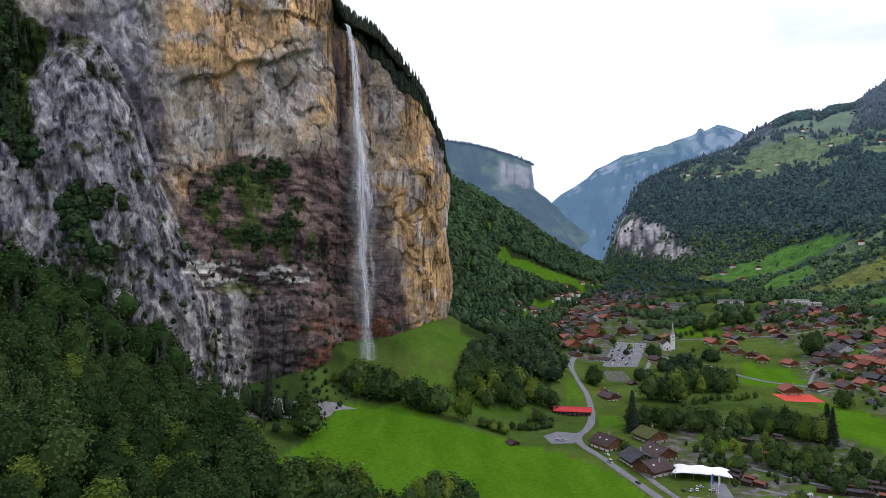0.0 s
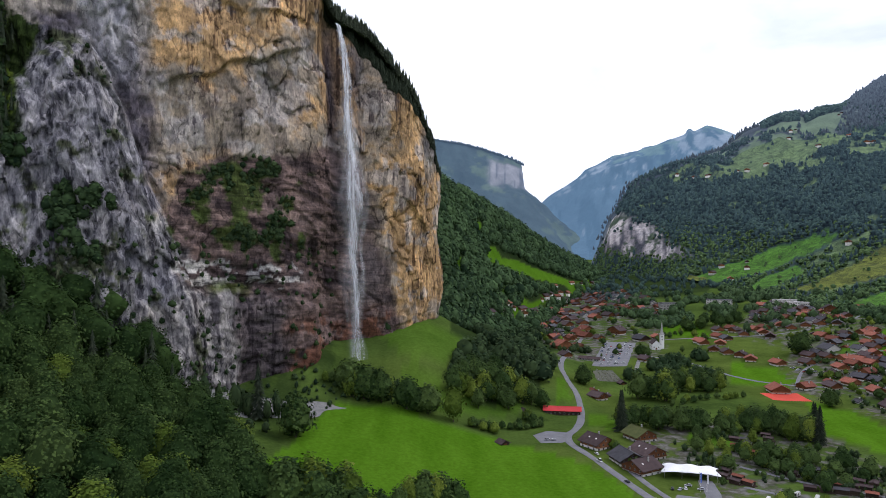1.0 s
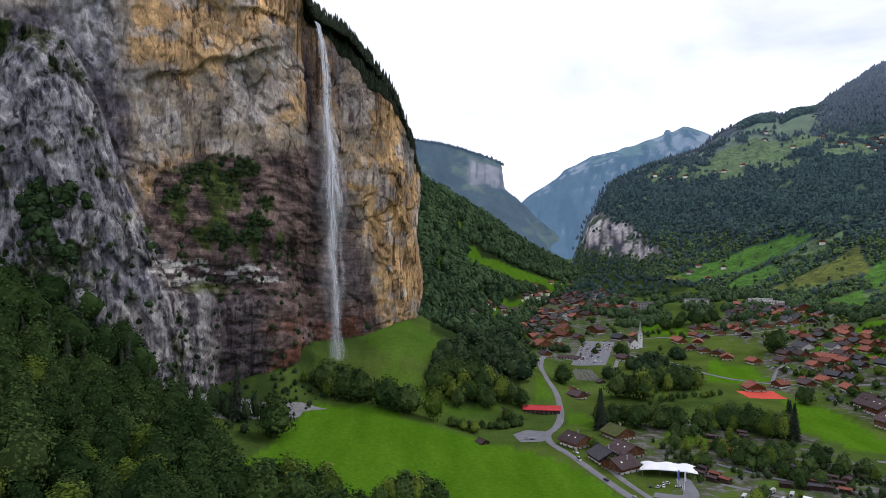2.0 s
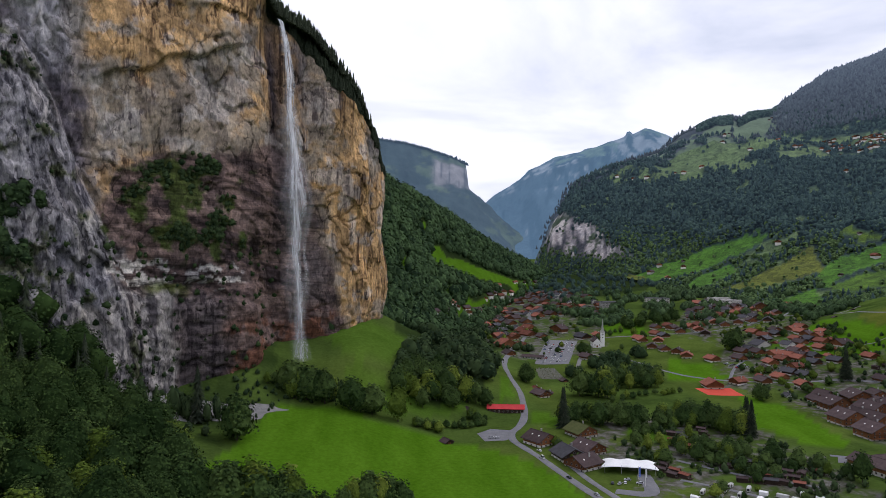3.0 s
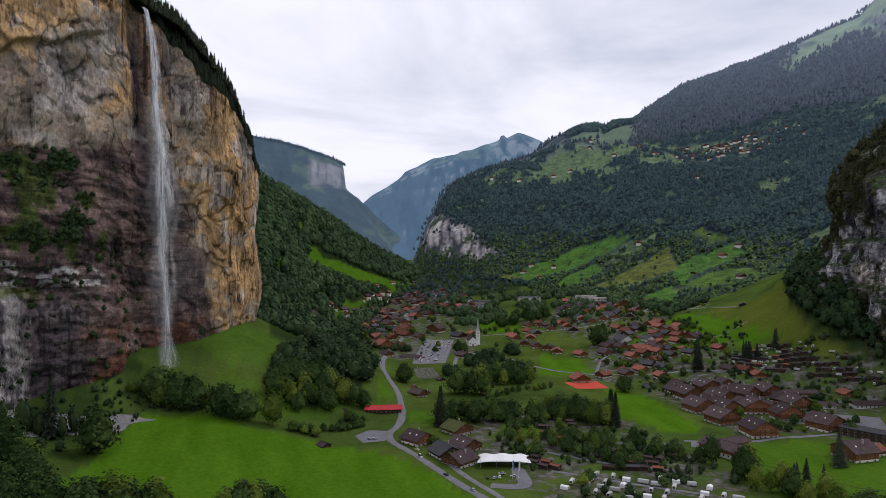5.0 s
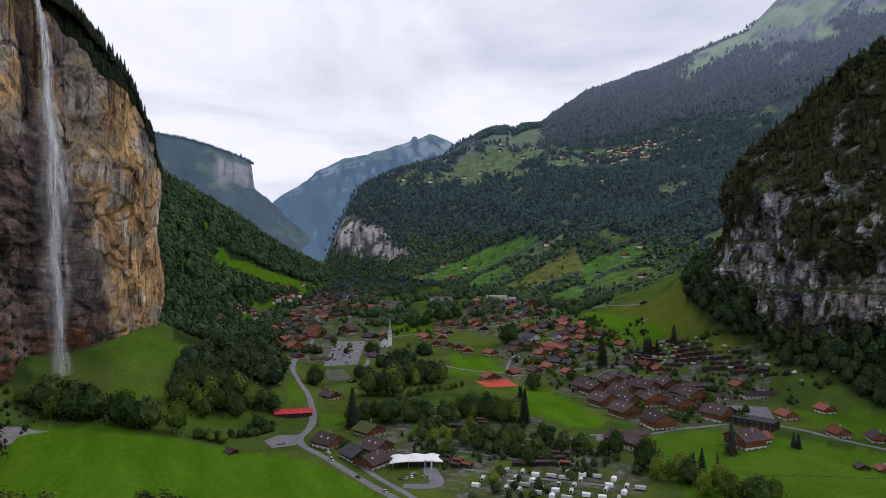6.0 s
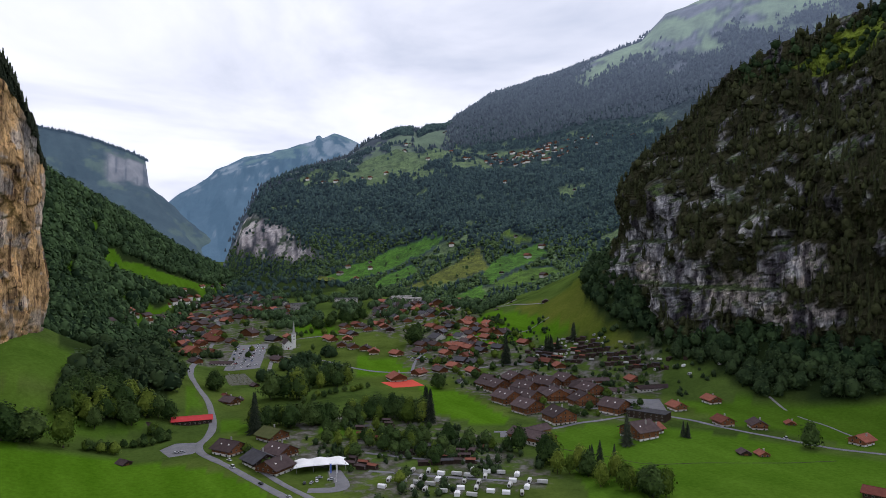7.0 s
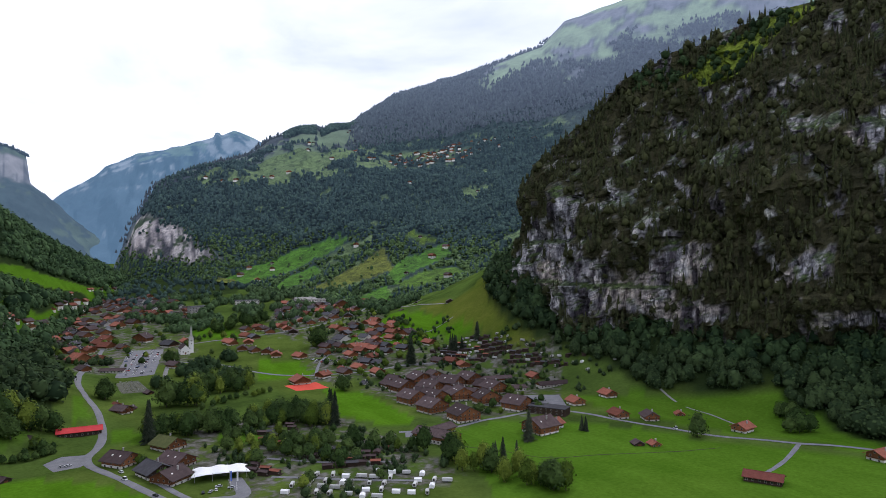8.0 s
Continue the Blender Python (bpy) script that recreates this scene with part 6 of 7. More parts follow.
def chalet(size, colour, far=0, dims=None, label=""):
    w, d, storeys = dims or SIZES[size]
    barn = colour == 'k'
    house = tagged(new("barn" if barn else "chalet" if colour in "bo" else "house"), label or TELL[colour], "barn" if barn else "house")
    pitch = 0.50 if colour != 'w' else 0.55
    eave = 2.6 * storeys + (0.3 if storeys > 1 else 0)
    low = 2.7 if storeys > 1 else 0.5
    if colour == 'w':
        low = eave - 0.4
    bm = bmesh.new()
    box(bm, -w / 2, w / 2, -d / 2, d / 2, -4.0, low)
    part("base_wall", bm, STONE if barn else PLASTER, house, "white plastered ground storey" if not barn else "")
    bm = bmesh.new()
    k = 0.12
    prof = [(-w / 2 - k, low), (w / 2 + k, low), (w / 2 + k, eave), (0, eave + (w / 2 + k) * pitch), (-w / 2 - k, eave)]
    ends = [[bm.verts.new((x, y, z)) for x, z in prof] for y in (-d / 2 - k, d / 2 + k)]
    for i in range(5):
        bm.faces.new((ends[0][i], ends[0][(i + 1) % 5], ends[1][(i + 1) % 5], ends[1][i]))
    bm.faces.new(ends[0][::-1])
    bm.faces.new(ends[1])
    bmesh.ops.recalc_face_normals(bm, faces=bm.faces)
    part("upper_wall", bm, TIMBER_DARK if barn or colour == 'g' else PLASTER if colour == 'w' else TIMBER, house)
    part("roof", gable_roof(w, d, eave + 0.02, pitch, 1.7 if storeys > 1 else 0.9, 0.3), ROOFS[colour], house)
    if far == 2:
        if not barn:
            shared("window", WINDOW, house, (0, -d / 2 - k - 0.02, eave))
        return house
    if not barn:
        bm = bmesh.new()
        box(bm, w * 0.18, w * 0.18 + 0.9, d * 0.1, d * 0.1 + 0.9, eave, eave + w / 2 * pitch + 1.0)
        box(bm, w * 0.18 - 0.1, w * 0.18 + 1.0, d * 0.1 - 0.1, d * 0.1 + 1.0, eave + w / 2 * pitch + 1.0, eave + w / 2 * pitch + 1.2)
        part("chimney", bm, STONE, house)
        cols = max(2, int(w / 4.3)) if not far else 2
        for s_ in range(storeys if not far else storeys - 1):
            z = 1.5 + 2.75 * s_
            for c_ in range(cols):
                x = (c_ + 0.5) / cols * w - w / 2
                wall_y = -d / 2 - (k if z > low else 0) - 0.02
                shared("window", WINDOW, house, (x, wall_y, z))
            if not far:
                for c_ in range(max(2, int(d / 5.5))):
                    y = (c_ + 0.5) / max(2, int(d / 5.5)) * d - d / 2
                    off = w / 2 + (k if z > low else 0) + 0.02
                    shared("window", WINDOW, house, (-off, y, z), -90)
                    shared("window", WINDOW, house, (off, y, z), 90)
        if storeys > 1 and not far:
            shared("window", WINDOW, house, (0, -d / 2 - k - 0.02, eave + w * pitch * 0.2))
        if storeys > 1 and colour != 'w':
            for s_ in range(1, storeys if not far else 2):
                bm = bmesh.new()
                z = 2.75 * s_ + 0.1
                box(bm, -w / 2 + 0.3, w / 2 - 0.3, -d / 2 - 1.25, -d / 2 - 0.13, z, z + 0.18)
                box(bm, -w / 2 + 0.3, w / 2 - 0.3, -d / 2 - 1.28, -d / 2 - 1.18, z + 0.2, z + 1.05)
                for x in np.linspace(-w / 2 + 0.4, w / 2 - 0.5, 5):
                    box(bm, x, x + 0.12, -d / 2 - 1.32, -d / 2 - 1.28, z - 0.2, z + 1.15)
                part("balcony", bm, TIMBER, house, "timber balcony")
        if size in 'lxy' and colour == 'b' and not far:
            for x, y in ((-w * 0.25, -d * 0.2), (-w * 0.25, d * 0.2), (w * 0.27, -d * 0.25)):
                bm = bmesh.new()
                box(bm, -0.6, 0.6, -0.5, 0.5, 0.0, 0.14)
                o = part("skylight", bm, (WHITE_PAINT,), house)
                zr = eave + 0.32 + (w / 2 - abs(x)) * pitch
                o.matrix_basis = pose(x, y, zr, 0, math.degrees(math.atan(pitch)) * (1 if x > 0 else -1), 0)
    else:
        bm = bmesh.new()
        box(bm, -1.3, 1.3, -d / 2 - 0.2, -d / 2 - 0.13, 0.0, 2.3)
        part("barn_door", bm, TIMBER, house)
    return house


PROTO = {}


def settle(x, y, r=6.0):
    return float(min(land(x + dx, y + dy)[0] for dx in (-r, 0, r) for dy in (-r, 0, r)))


def place_house(x, y, turn, kind, group, far=False, z=None):
    key = (kind, far)
    m = pose(x, y, settle(x, y) - 0.9 if z is None else z, 0, 0, turn)
    if key not in PROTO:
        PROTO[key] = chalet(kind[0], kind[1], far)
        PROTO[key].matrix_basis = m
        ob = PROTO[key]
    else:
        ob = copy_thing(PROTO[key], m)
    tagged(ob, group=group)


RIVERSIDE = [(156, 534, 22, 'lo'), (120, 517, 31, 'lb'), (132, 482, 13, 'lg'), (137, 464, -58, 'lb'), (150, 494, 24, 'lb'), (81, 598, 12, 'sr'), (79, 612, 31, 'sk'), (158, 678, 31, 'mb'), (160, 708, 17, 'sr'), (168, 690, -54, 'sb'), (257, 750, 23, 'sr'), (276, 734, -1, 'sk'), (51, 523, 32, 'sk'), (7, 424, 40, 'sk'), (260, 867, 27, 'mb'), (201, 753, 15, 'sk')]
OLD_STREET = [(171, 943, 28, 'xr'), (197, 960, 32, 'mr'), (166, 888, 19, 'mb'), (194, 1157, -50, 'mg'), (236, 1252, 31, 'mr'), (251, 1190, 8, 'lb'), (241, 1122, 26, 'lr'), (227, 1061, 32, 'lr'), (242, 1034, 17, 'mb'), (278, 1071, -55, 'xb'), (298, 1014, 26, 'lg'), (322, 1019, 2, 'mr'), (219, 1265, 28, 'mb'), (201, 1265, 35, 'mb'), (283, 1239, 17, 'lr'), (269, 1283, -52, 'mr'), (310, 1253, 28, 'lb'), (361, 1311, 5, 'lr'), (365, 1216, 21, 'mb'), (381, 1204, 26, 'mb'), (293, 1327, 18, 'mr')]
RISE = [(394, 806, 12, 'mr'), (423, 798, 16, 'mb'), (444, 767, 0, 'mr'), (458, 741, -72, 'mr'), (451, 713, 10, 'mg'), (426, 747, -10, 'mb'), (401, 707, 8, 'mb'), (424, 714, 13, 'mr'), (429, 681, -2, 'mr'), (376, 711, -68, 'mr'), (396, 654, 11, 'sw'), (344, 703, -6, 'lr'), (472, 840, 9, 'lw'), (498, 823, 13, 'mw'), (567, 858, -3, 'sk'), (547, 794, -75, 'lb'), (520, 792, 9, 'mr'), (503, 801, -12, 'mr'), (541, 865, 6, 'mr'), (498, 903, 15, 'mr'), (523, 893, 0, 'mb'), (541, 884, -71, 'mr'), (537, 730, 6, 'mr'), (519, 639, -19, 'mr')]
RESORT = [(409, 628, 7, 'mb'), (408, 600, 10, 'yb'), (386, 552, 1, 'yb'), (443, 620, 6, 'yb'), (380, 511, 11, 'yb'), (404, 542, 3, 'yb'), (383, 471, 5, 'yb'), (431, 534, -3, 'xb'), (439, 505, 1, 'xb'), (478, 539, 6, 'yb'), (445, 470, -3, 'yb'), (458, 584, 6, 'yb'), (486, 588, -4, 'yb'), (473, 634, 5, 'mb'), (507, 671, 11, 'mb'), (518, 660, 2, 'mr'), (406, 402, -93, 'yb'), (423, 405, -94, 'mr'), (551, 555, -3, 'mr'), (502, 451, 0, 'mr'), (427, 645, 6, 'mb'), (425, 575, 8, 'yb')]
EAST_FARMS = [(548, 451, -16, 'mr'), (493, 394, -16, 'mr'), (511, 375, -34, 'mb'), (545, 369, -41, 'sr'), (538, 306, -90, 'mr'), (435, 330, -28, 'sk'), (444, 322, -24, 'sr'), (538, 205, -99, 'mr'), (623, 917, -14, 'sk'), (664, 848, -38, 'mk'), (647, 803, -29, 'sk'), (665, 938, -35, 'sk'), (704, 1089, -23, 'mk'), (717, 1110, -33, 'sb'), (692, 1104, -32, 'sk')]
UPPER = [(620, 1102, -19, 'xb'), (636, 1059, -31, 'mb'), (596, 1081, -19, 'mr'), (580, 1039, -29, 'mr'), (600, 1022, -10, 'mb'), (486, 987, -26, 'mr'), (490, 965, -17, 'mb'), (510, 965, -28, 'mb'), (528, 963, -9, 'mb'), (547, 953, -30, 'mg'), (500, 926, -28, 'sk'), (426, 968, -14, 'mb'), (357, 898, -22, 'mb'), (364, 875, -3, 'mb'), (373, 856, -34, 'mb'), (378, 929, -22, 'mr'), (362, 947, -1, 'mr'), (375, 833, -24, 'mr'), (451, 964, -15, 'mr'), (449, 939, -26, 'mk')]
TAKEN = []
for rows, group, far in ((RIVERSIDE, "houses by the stream", False), (OLD_STREET, "houses of the old street", 1), (RISE, "houses on the rise", 1), (RESORT, "chalets of the resort", False), (EAST_FARMS, "farms of the eastern meadows", False), (UPPER, "upper houses of the village", True)):
    for x, y, turn, kind in rows:
        place_house(x, y, turn + (int(x * 7 + y * 3) % 31 - 15 if rows is RESORT else 0), kind, group, far)
        TAKEN.append((x, y, SIZES[kind[0]][0]))


def fill(outline, count, gap, seed, kinds, group, far=1):
    """Houses scattered over an outline with room between them, mostly facing the same way."""
    rg = np.random.default_rng(seed)
    xs, ys = [p[0] for p in outline], [p[1] for p in outline]
    made = tries = 0
    while made < count and tries < 4000:
        tries += 1
        x, y = rg.uniform(min(xs), max(xs)), rg.uniform(min(ys), max(ys))
        if not inside(x, y, outline) or any(math.hypot(x - a, y - b_) < gap + c_ * 0.5 for a, b_, c_ in TAKEN):
            continue
        kind = kinds[int(rg.integers(len(kinds)))]
        TAKEN.append((x, y, SIZES[kind[0]][0]))
        place_house(x, y, float(rg.choice([10, 22, -60, 15, 28, 5]) + rg.uniform(-8, 8)), kind, group, far)
        made += 1


fill([(200, 1238), (270, 1472), (330, 1700), (460, 1600), (425, 1307), (377, 1191), (359, 1267), (314, 1228)], 84, 7, 401, ['mr', 'mb', 'lb', 'mr', 'mb', 'lb', 'mg', 'mw'], "houses of the village centre", 2)
fill([(483, 1072), (540, 1200), (600, 1180), (589, 997), (534, 979), (477, 969)], 34, 7, 403, ['mr', 'mb', 'mg', 'mb', 'mw'], "houses of the upper village")
fill([(170, 1010), (160, 1240), (230, 1240), (240, 1040)], 22, 7, 405, ['mr', 'mb', 'lb', 'mg', 'lr', 'mw'], "houses of the old street")
fill([(385, 690), (440, 860), (560, 900), (560, 800), (470, 700)], 32, 6, 411, ['mr', 'mb', 'mr', 'mb', 'mg', 'sr'], "houses on the rise")
fill([(385, 500), (400, 640), (500, 620), (490, 520)], 8, 5, 413, ["lb", "mb", "lb"], "chalets of the resort", 1)
fill([(350, 940), (420, 930), (470, 990), (400, 1030)], 8, 9, 407, ['mb', 'mr', 'mg'], "upper houses of the village")
# row of houses on the western hillside
rg = np.random.default_rng(409)
for k in range(34):
    b_ = 4.4 + 8.4 * (k + rg.uniform(0, 1)) / 34
    col = int(np.argmin(np.abs(SLOPE_B[0] - b_)))
    rowk = int(rg.uniform(0.18, 0.55) / SLOPE_U[1, 0])
    v = SLOPE_V[rowk, col]
    place_house(float(v[0]), float(v[1]), rg.uniform(-60, 10), ['mb', 'mr', 'sk', 'mb', 'sr'][int(rg.integers(5))], "houses on the western hillside", 2, float(v[2]) - 0.5)
# barns on the mountain meadows
for k in range(38):
    cand = np.argwhere((HILL_OPEN > 0.8) & (HILL_U < 2.9) & (HILL_V[..., 2] < 640) & (HILL_B < 43) & (HILL_B > 19))
    i_, j_ = cand[int(rg.integers(len(cand)))]
    v = HILL_V[i_, j_]
    place_house(float(v[0]), float(v[1]), rg.uniform(-70, 20), ['sk', 'sk', 'mr', 'mb'][int(rg.integers(4))], "barns on the mountain meadows", 2, float(v[2]) + 0.3)
# the terrace village on the mountain
row = int(2.06 / HILL_U[1, 0])
for k in range(96):
    b_ = 36.8 + abs(rg.normal()) * rg.choice([-1.0, 1.0]) * 2.4
    col = int(np.clip((b_ - 12.6) / 0.16, 0, HILL_B.shape[1] - 1))
    v = HILL_V[row + int(rg.integers(-2, 3)), col]
    place_house(float(v[0]), float(v[1]), rg.uniform(-70, 20), ['mr', 'mb', 'mr', 'mg', 'lb'][int(rg.integers(5))], "houses of the terrace village", 2, float(v[2]) - 0.6)


# ---- larger buildings of their own ----
def standing(ob, x, y, turn, lift=0.3):
    ob.matrix_basis = pose(x, y, settle(x, y) + lift, 0, 0, turn)
    return ob


def long_house(dims, roof, wall, label, at, name="long_house", base=None):
    base = base or PLASTER
    w, d, eave = dims
    house = tagged(new(name), label, "building")
    bm = bmesh.new()
    box(bm, -w / 2, w / 2, -d / 2, d / 2, -3, 2.6)
    part("base_wall", bm, base, house)
    bm = bmesh.new()
    prof = [(-w / 2 - 0.1, 2.6), (w / 2 + 0.1, 2.6), (w / 2 + 0.1, eave), (0, eave + w / 2 * 0.4), (-w / 2 - 0.1, eave)]
    ends = [[bm.verts.new((x, y, z)) for x, z in prof] for y in (-d / 2 - 0.1, d / 2 + 0.1)]
    for i in range(5):
        bm.faces.new((ends[0][i], ends[0][(i + 1) % 5], ends[1][(i + 1) % 5], ends[1][i]))
    bm.faces.new(ends[0][::-1])
    bm.faces.new(ends[1])
    part("upper_wall", bm, wall, house)
    part("roof", gable_roof(w, d, eave + 0.02, 0.4, 1.2, 0.28), roof, house)
    for s_ in range(max(1, int((eave - 0.5) / 2.7))):
        for c_ in range(int(d / 3.6)):
            y = (c_ + 0.5) / int(d / 3.6) * d - d / 2
            for sx in (-1, 1):
                shared("window", WINDOW, house, (sx * (w / 2 + 0.13), y, 1.5 + 2.7 * s_), 90 * sx)
        for c_ in range(int(w / 3.5)):
            shared("window", WINDOW, house, ((c_ + 0.5) / int(w / 3.5) * w - w / 2, -d / 2 - 0.13, 1.5 + 2.7 * s_))
    return standing(house, *at)


long_house((11, 31, 4.0), ROOF_SCARLET, TIMBER_DARK, "long dark timber barn with a bright red metal roof", (113, 620, 80), "red_roofed_barn", TIMBER_DARK)
long_house((12, 22, 3.2), ROOF_RUST, TIMBER_DARK, "long timber barn with a rust-red roof in the meadow", (433, 232, 20), "meadow_barn", TIMBER_DARK)
long_house((17, 33, 5.6), ROOF_BROWN, TIMBER, "long timber farmhouse with a purple-brown roof and white base", (325, 432, 18))
long_house((12, 22, 5.6), ROOF_BROWN, TIMBER, "farmhouse wing with a purple-brown roof", (338, 444, 100))
long_house((10, 44, 5.0), ROOF_BROWN, TIMBER, "long low red-brown timber building", (506, 575, 70))
long_house((10, 36, 3.4), ROOF_BROWN, TIMBER, "long low timber building with a brown roof", (494, 535, 72))
long_house((11, 34, 3.4), ROOF_BROWN, TIMBER, "long low timber building with a brown roof", (545, 522, 75))
long_house((9, 26, 3.0), ROOF_BROWN, TIMBER_DARK, "low shed with a flat brown roof beside the car park", (196, 884, 60))


def block(name, label, w, d, h, x, y, turn, roof_mat, wall_mat, bay=2.6):
    """A plain modern building: slab floors, window bands and a flat roof with an edge."""
    ob = tagged(new(name), label, "building")
    bm = bmesh.new()
    box(bm, -w / 2, w / 2, -d / 2, d / 2, -3, h)
    part("wall", bm, wall_mat, ob)
    bm = bmesh.new()
    box(bm, -w / 2 - 0.5, w / 2 + 0.5, -d / 2 - 0.5, d / 2 + 0.5, h + 0.004, h + 0.5)
    box(bm, -w / 2 + 1, -w / 2 + 4, -1.5, 1.5, h + 0.5, h + 1.6)
    part("roof", bm, roof_mat, ob)
    for s_ in range(int(h / 3)):
        for c_ in range(int(w / bay)):
            shared("window", WINDOW, ob, ((c_ + 0.5) / int(w / bay) * w - w / 2, -d / 2 - 0.03, 1.6 + 3 * s_))
    return standing(ob, x, y, turn)


block("hall", "large grey hall with a pale metal roof", 34, 26, 10, 431, 1292, -8, ROOF_GREY, STONE)
block("school", "white modern building with rows of windows", 42, 18, 12, 500, 1235, -20, ROOF_GREY, PLASTER)
for k, (x, y) in enumerate(((560, 1150), (577, 1160), (594, 1165), (566, 1130), (584, 1138), (602, 1142))):
    block("apartment_block", "pale modern apartment block with a flat roof", 13, 13, 10, x, y, -27, STONE, PLASTER)
block("modern_lodge", "low dark modern building with a flat grey roof", 34, 15, 6, 455, 440, -66, ROOF_GREY, TIMBER_DARK, 4.8)

# church
church = tagged(new("church"), "small white church with a grey pointed spire", "church")
bm = bmesh.new()
box(bm, -5.5, 5.5, -11, 11, -3, 7)
part("nave", bm, CHURCH_WHITE, church)
part("roof", gable_roof(11, 22, 7.02, 0.95, 0.6, 0.3), ROOF_BROWN, church)
bm = bmesh.new()
prof = [(-5.4, 7.0), (5.4, 7.0), (0, 12.1)]
for y in (-11, 11):
    bm.faces.new([bm.verts.new((x, y, z)) for x, z in prof])
part("gable", bm, CHURCH_WHITE, church)
bm = bmesh.new()
box(bm, 5.8, 11.2, -4, 1.4, -3, 19)
tower = part("tower", bm, CHURCH_WHITE, church)
bm = bmesh.new()
low = [bm.verts.new(p) for p in ((5.3, -4.5, 19.004), (11.7, -4.5, 19.004), (11.7, 1.9, 19.004), (5.3, 1.9, 19.004))]
waist = [bm.verts.new((8.5 + math.cos(a) * 2.1, -1.3 + math.sin(a) * 2.1, 23.0)) for a in (-2.356, -0.785, 0.785, 2.356)]
tip = bm.verts.new((8.5, -1.3, 38))
for k in range(4):
    bm.faces.new((low[k], low[(k + 1) % 4], waist[(k + 1) % 4], waist[k]))
    bm.faces.new((waist[k], waist[(k + 1) % 4], tip))
bm.faces.new(low[::-1])
part("spire", bm, STONE, church, "tall pointed grey spire")
bm = bmesh.new()
rod(bm, 0, 0, 0, 0.12, 1.3, 16)
clock = part("clock_face", bm, STONE, tower)
clock.matrix_basis = pose(8.5, -4.02, 16.5, 90, 0, 0)
for x, y, z, a in ((-3, -11.03, 3.2, 0), (3, -11.03, 3.2, 0), (-5.53, -6, 3.5, -90), (-5.53, 0, 3.5, -90), (-5.53, 6, 3.5, -90), (8.5, -4.03, 12.5, 0), (5.77, -1.3, 12.5, -90)):
    shared("window", WINDOW, church, (x, y, z), a)
bm = bmesh.new()
box(bm, -1, 1, -11.1, -11.004, 0, 2.6)
part("door", bm, TIMBER, church)
standing(church, 297, 946, -8, 0.8)

# white event tent beside the restaurant
tent = tagged(new("event_tent"), "large white peaked canvas tent beside the timber restaurant", "tent")
n_u, n_v = 25, 13
U_, V_ = np.meshgrid(np.linspace(-1, 1, n_u), np.linspace(-1, 1, n_v))
zt = 4.2 + 1.5 * (1 - V_ ** 2) + 0.45 * np.cos(U_ * math.pi * 3) * (1 - 0.5 * np.abs(V_)) - 1.0 * np.abs(U_) ** 3
me_ob = grid_mesh("canopy", np.stack([U_ * 17 * (1 - 0.08 * np.cos(V_ * 3)), V_ * 9 * (1 + 0.08 * np.cos(U_ * 9)), zt], -1), CANVAS)
me_ob.parent = tent
sol = me_ob.modifiers.new("thickness", "SOLIDIFY")
sol.thickness = 0.08
for x in (-16, -5.3, 5.3, 16):
    for y in (-8, 8):
        bm = bmesh.new()
        rod(bm, x, y, -1.5, 4.9, 0.12)
        part("pole", bm, STEEL, tent)
standing(tent, 166, 456, -16, 0.6)


# ---- roads, lots and gravel ----
def ribbon(name, pts, width, mat, label, lift=0.45, category="road"):
    p, s = resample(pts, 3.0)
    d = np.gradient(p, axis=0)
    d /= np.linalg.norm(d, axis=1)[:, None]
    nrm = np.stack([-d[:, 1], d[:, 0]], 1)
    wv = width / 2 * (1 + 0.08 * fbm(s / 15, 0, 0, 2, seed=len(pts)))
    cs = np.array([-1, -0.6, 0.0, 0.6, 1])
    rows = []
    for c in cs:
        q = p + nrm * (c * wv)[:, None]
        z = ground(q[:, 0], q[:, 1]) + lift + (0.0 if abs(c) < 1 else -0.25)
        rows.append(np.concatenate([q, z[:, None]], 1))
    return tagged(grid_mesh(name, np.stack(rows), mat), label, category, kind="structure")


def lot(name, pts, mat, label, lift=0.35, category="paving", soft=0.0):
    q = np.array(list(pts) + [pts[0]], float)
    run = np.concatenate([[0], np.cumsum(np.linalg.norm(np.diff(q, axis=0), axis=1))])
    at = np.linspace(0, run[-1], int(run[-1] / 2.0))
    p = np.stack([np.interp(at, run, q[:, 0]), np.interp(at, run, q[:, 1])], 1)
    if soft:
        p = p + soft * np.stack([fbm(p[:, 0] / 16, p[:, 1] / 16, 1, 2, seed=3), fbm(p[:, 0] / 16, p[:, 1] / 16, 5, 2, seed=5)], 1)
        p[-1] = p[0]
    c = p.mean(0)
    rings = []
    for k in np.linspace(0.02, 1, 9):
        q = c + (p - c) * k
        rings.append(np.concatenate([q, (ground(q[:, 0], q[:, 1]) + lift - (0.3 if k == 1 else 0))[:, None]], 1))
    return tagged(grid_mesh(name, np.stack(rings), mat), label, category, kind="structure")


ribbon("road", [(146, 330), (129, 403), (120, 447), (109, 495), (101, 524), (103, 545), (113, 562), (124, 592), (133, 636), (137, 672), (137, 731), (145, 814), (175, 920), (215, 1030), (262, 1200), (300, 1404)], 6.0, ROAD, "grey asphalt road winding into the village")
ribbon("road", [(150, 345), (140, 400), (133, 440), (128, 470)], 4.5, ROAD, "grey lane beside the main road")
ribbon("road", [(430, 500), (470, 452), (479, 425), (484, 384), (495, 347), (503, 315), (518, 288), (533, 260), (550, 240), (568, 205), (590, 120)], 5.0, ROAD, "grey asphalt lane across the eastern meadow")
ribbon("road", [(532, 258), (505, 250), (478, 243), (446, 240)], 3.4, ROAD, "narrow lane to the meadow barn")
ribbon("path", [(592, 422), (579, 394), (566, 351), (552, 320)], 2.0, GRAVEL, "pale footpath over the meadow")
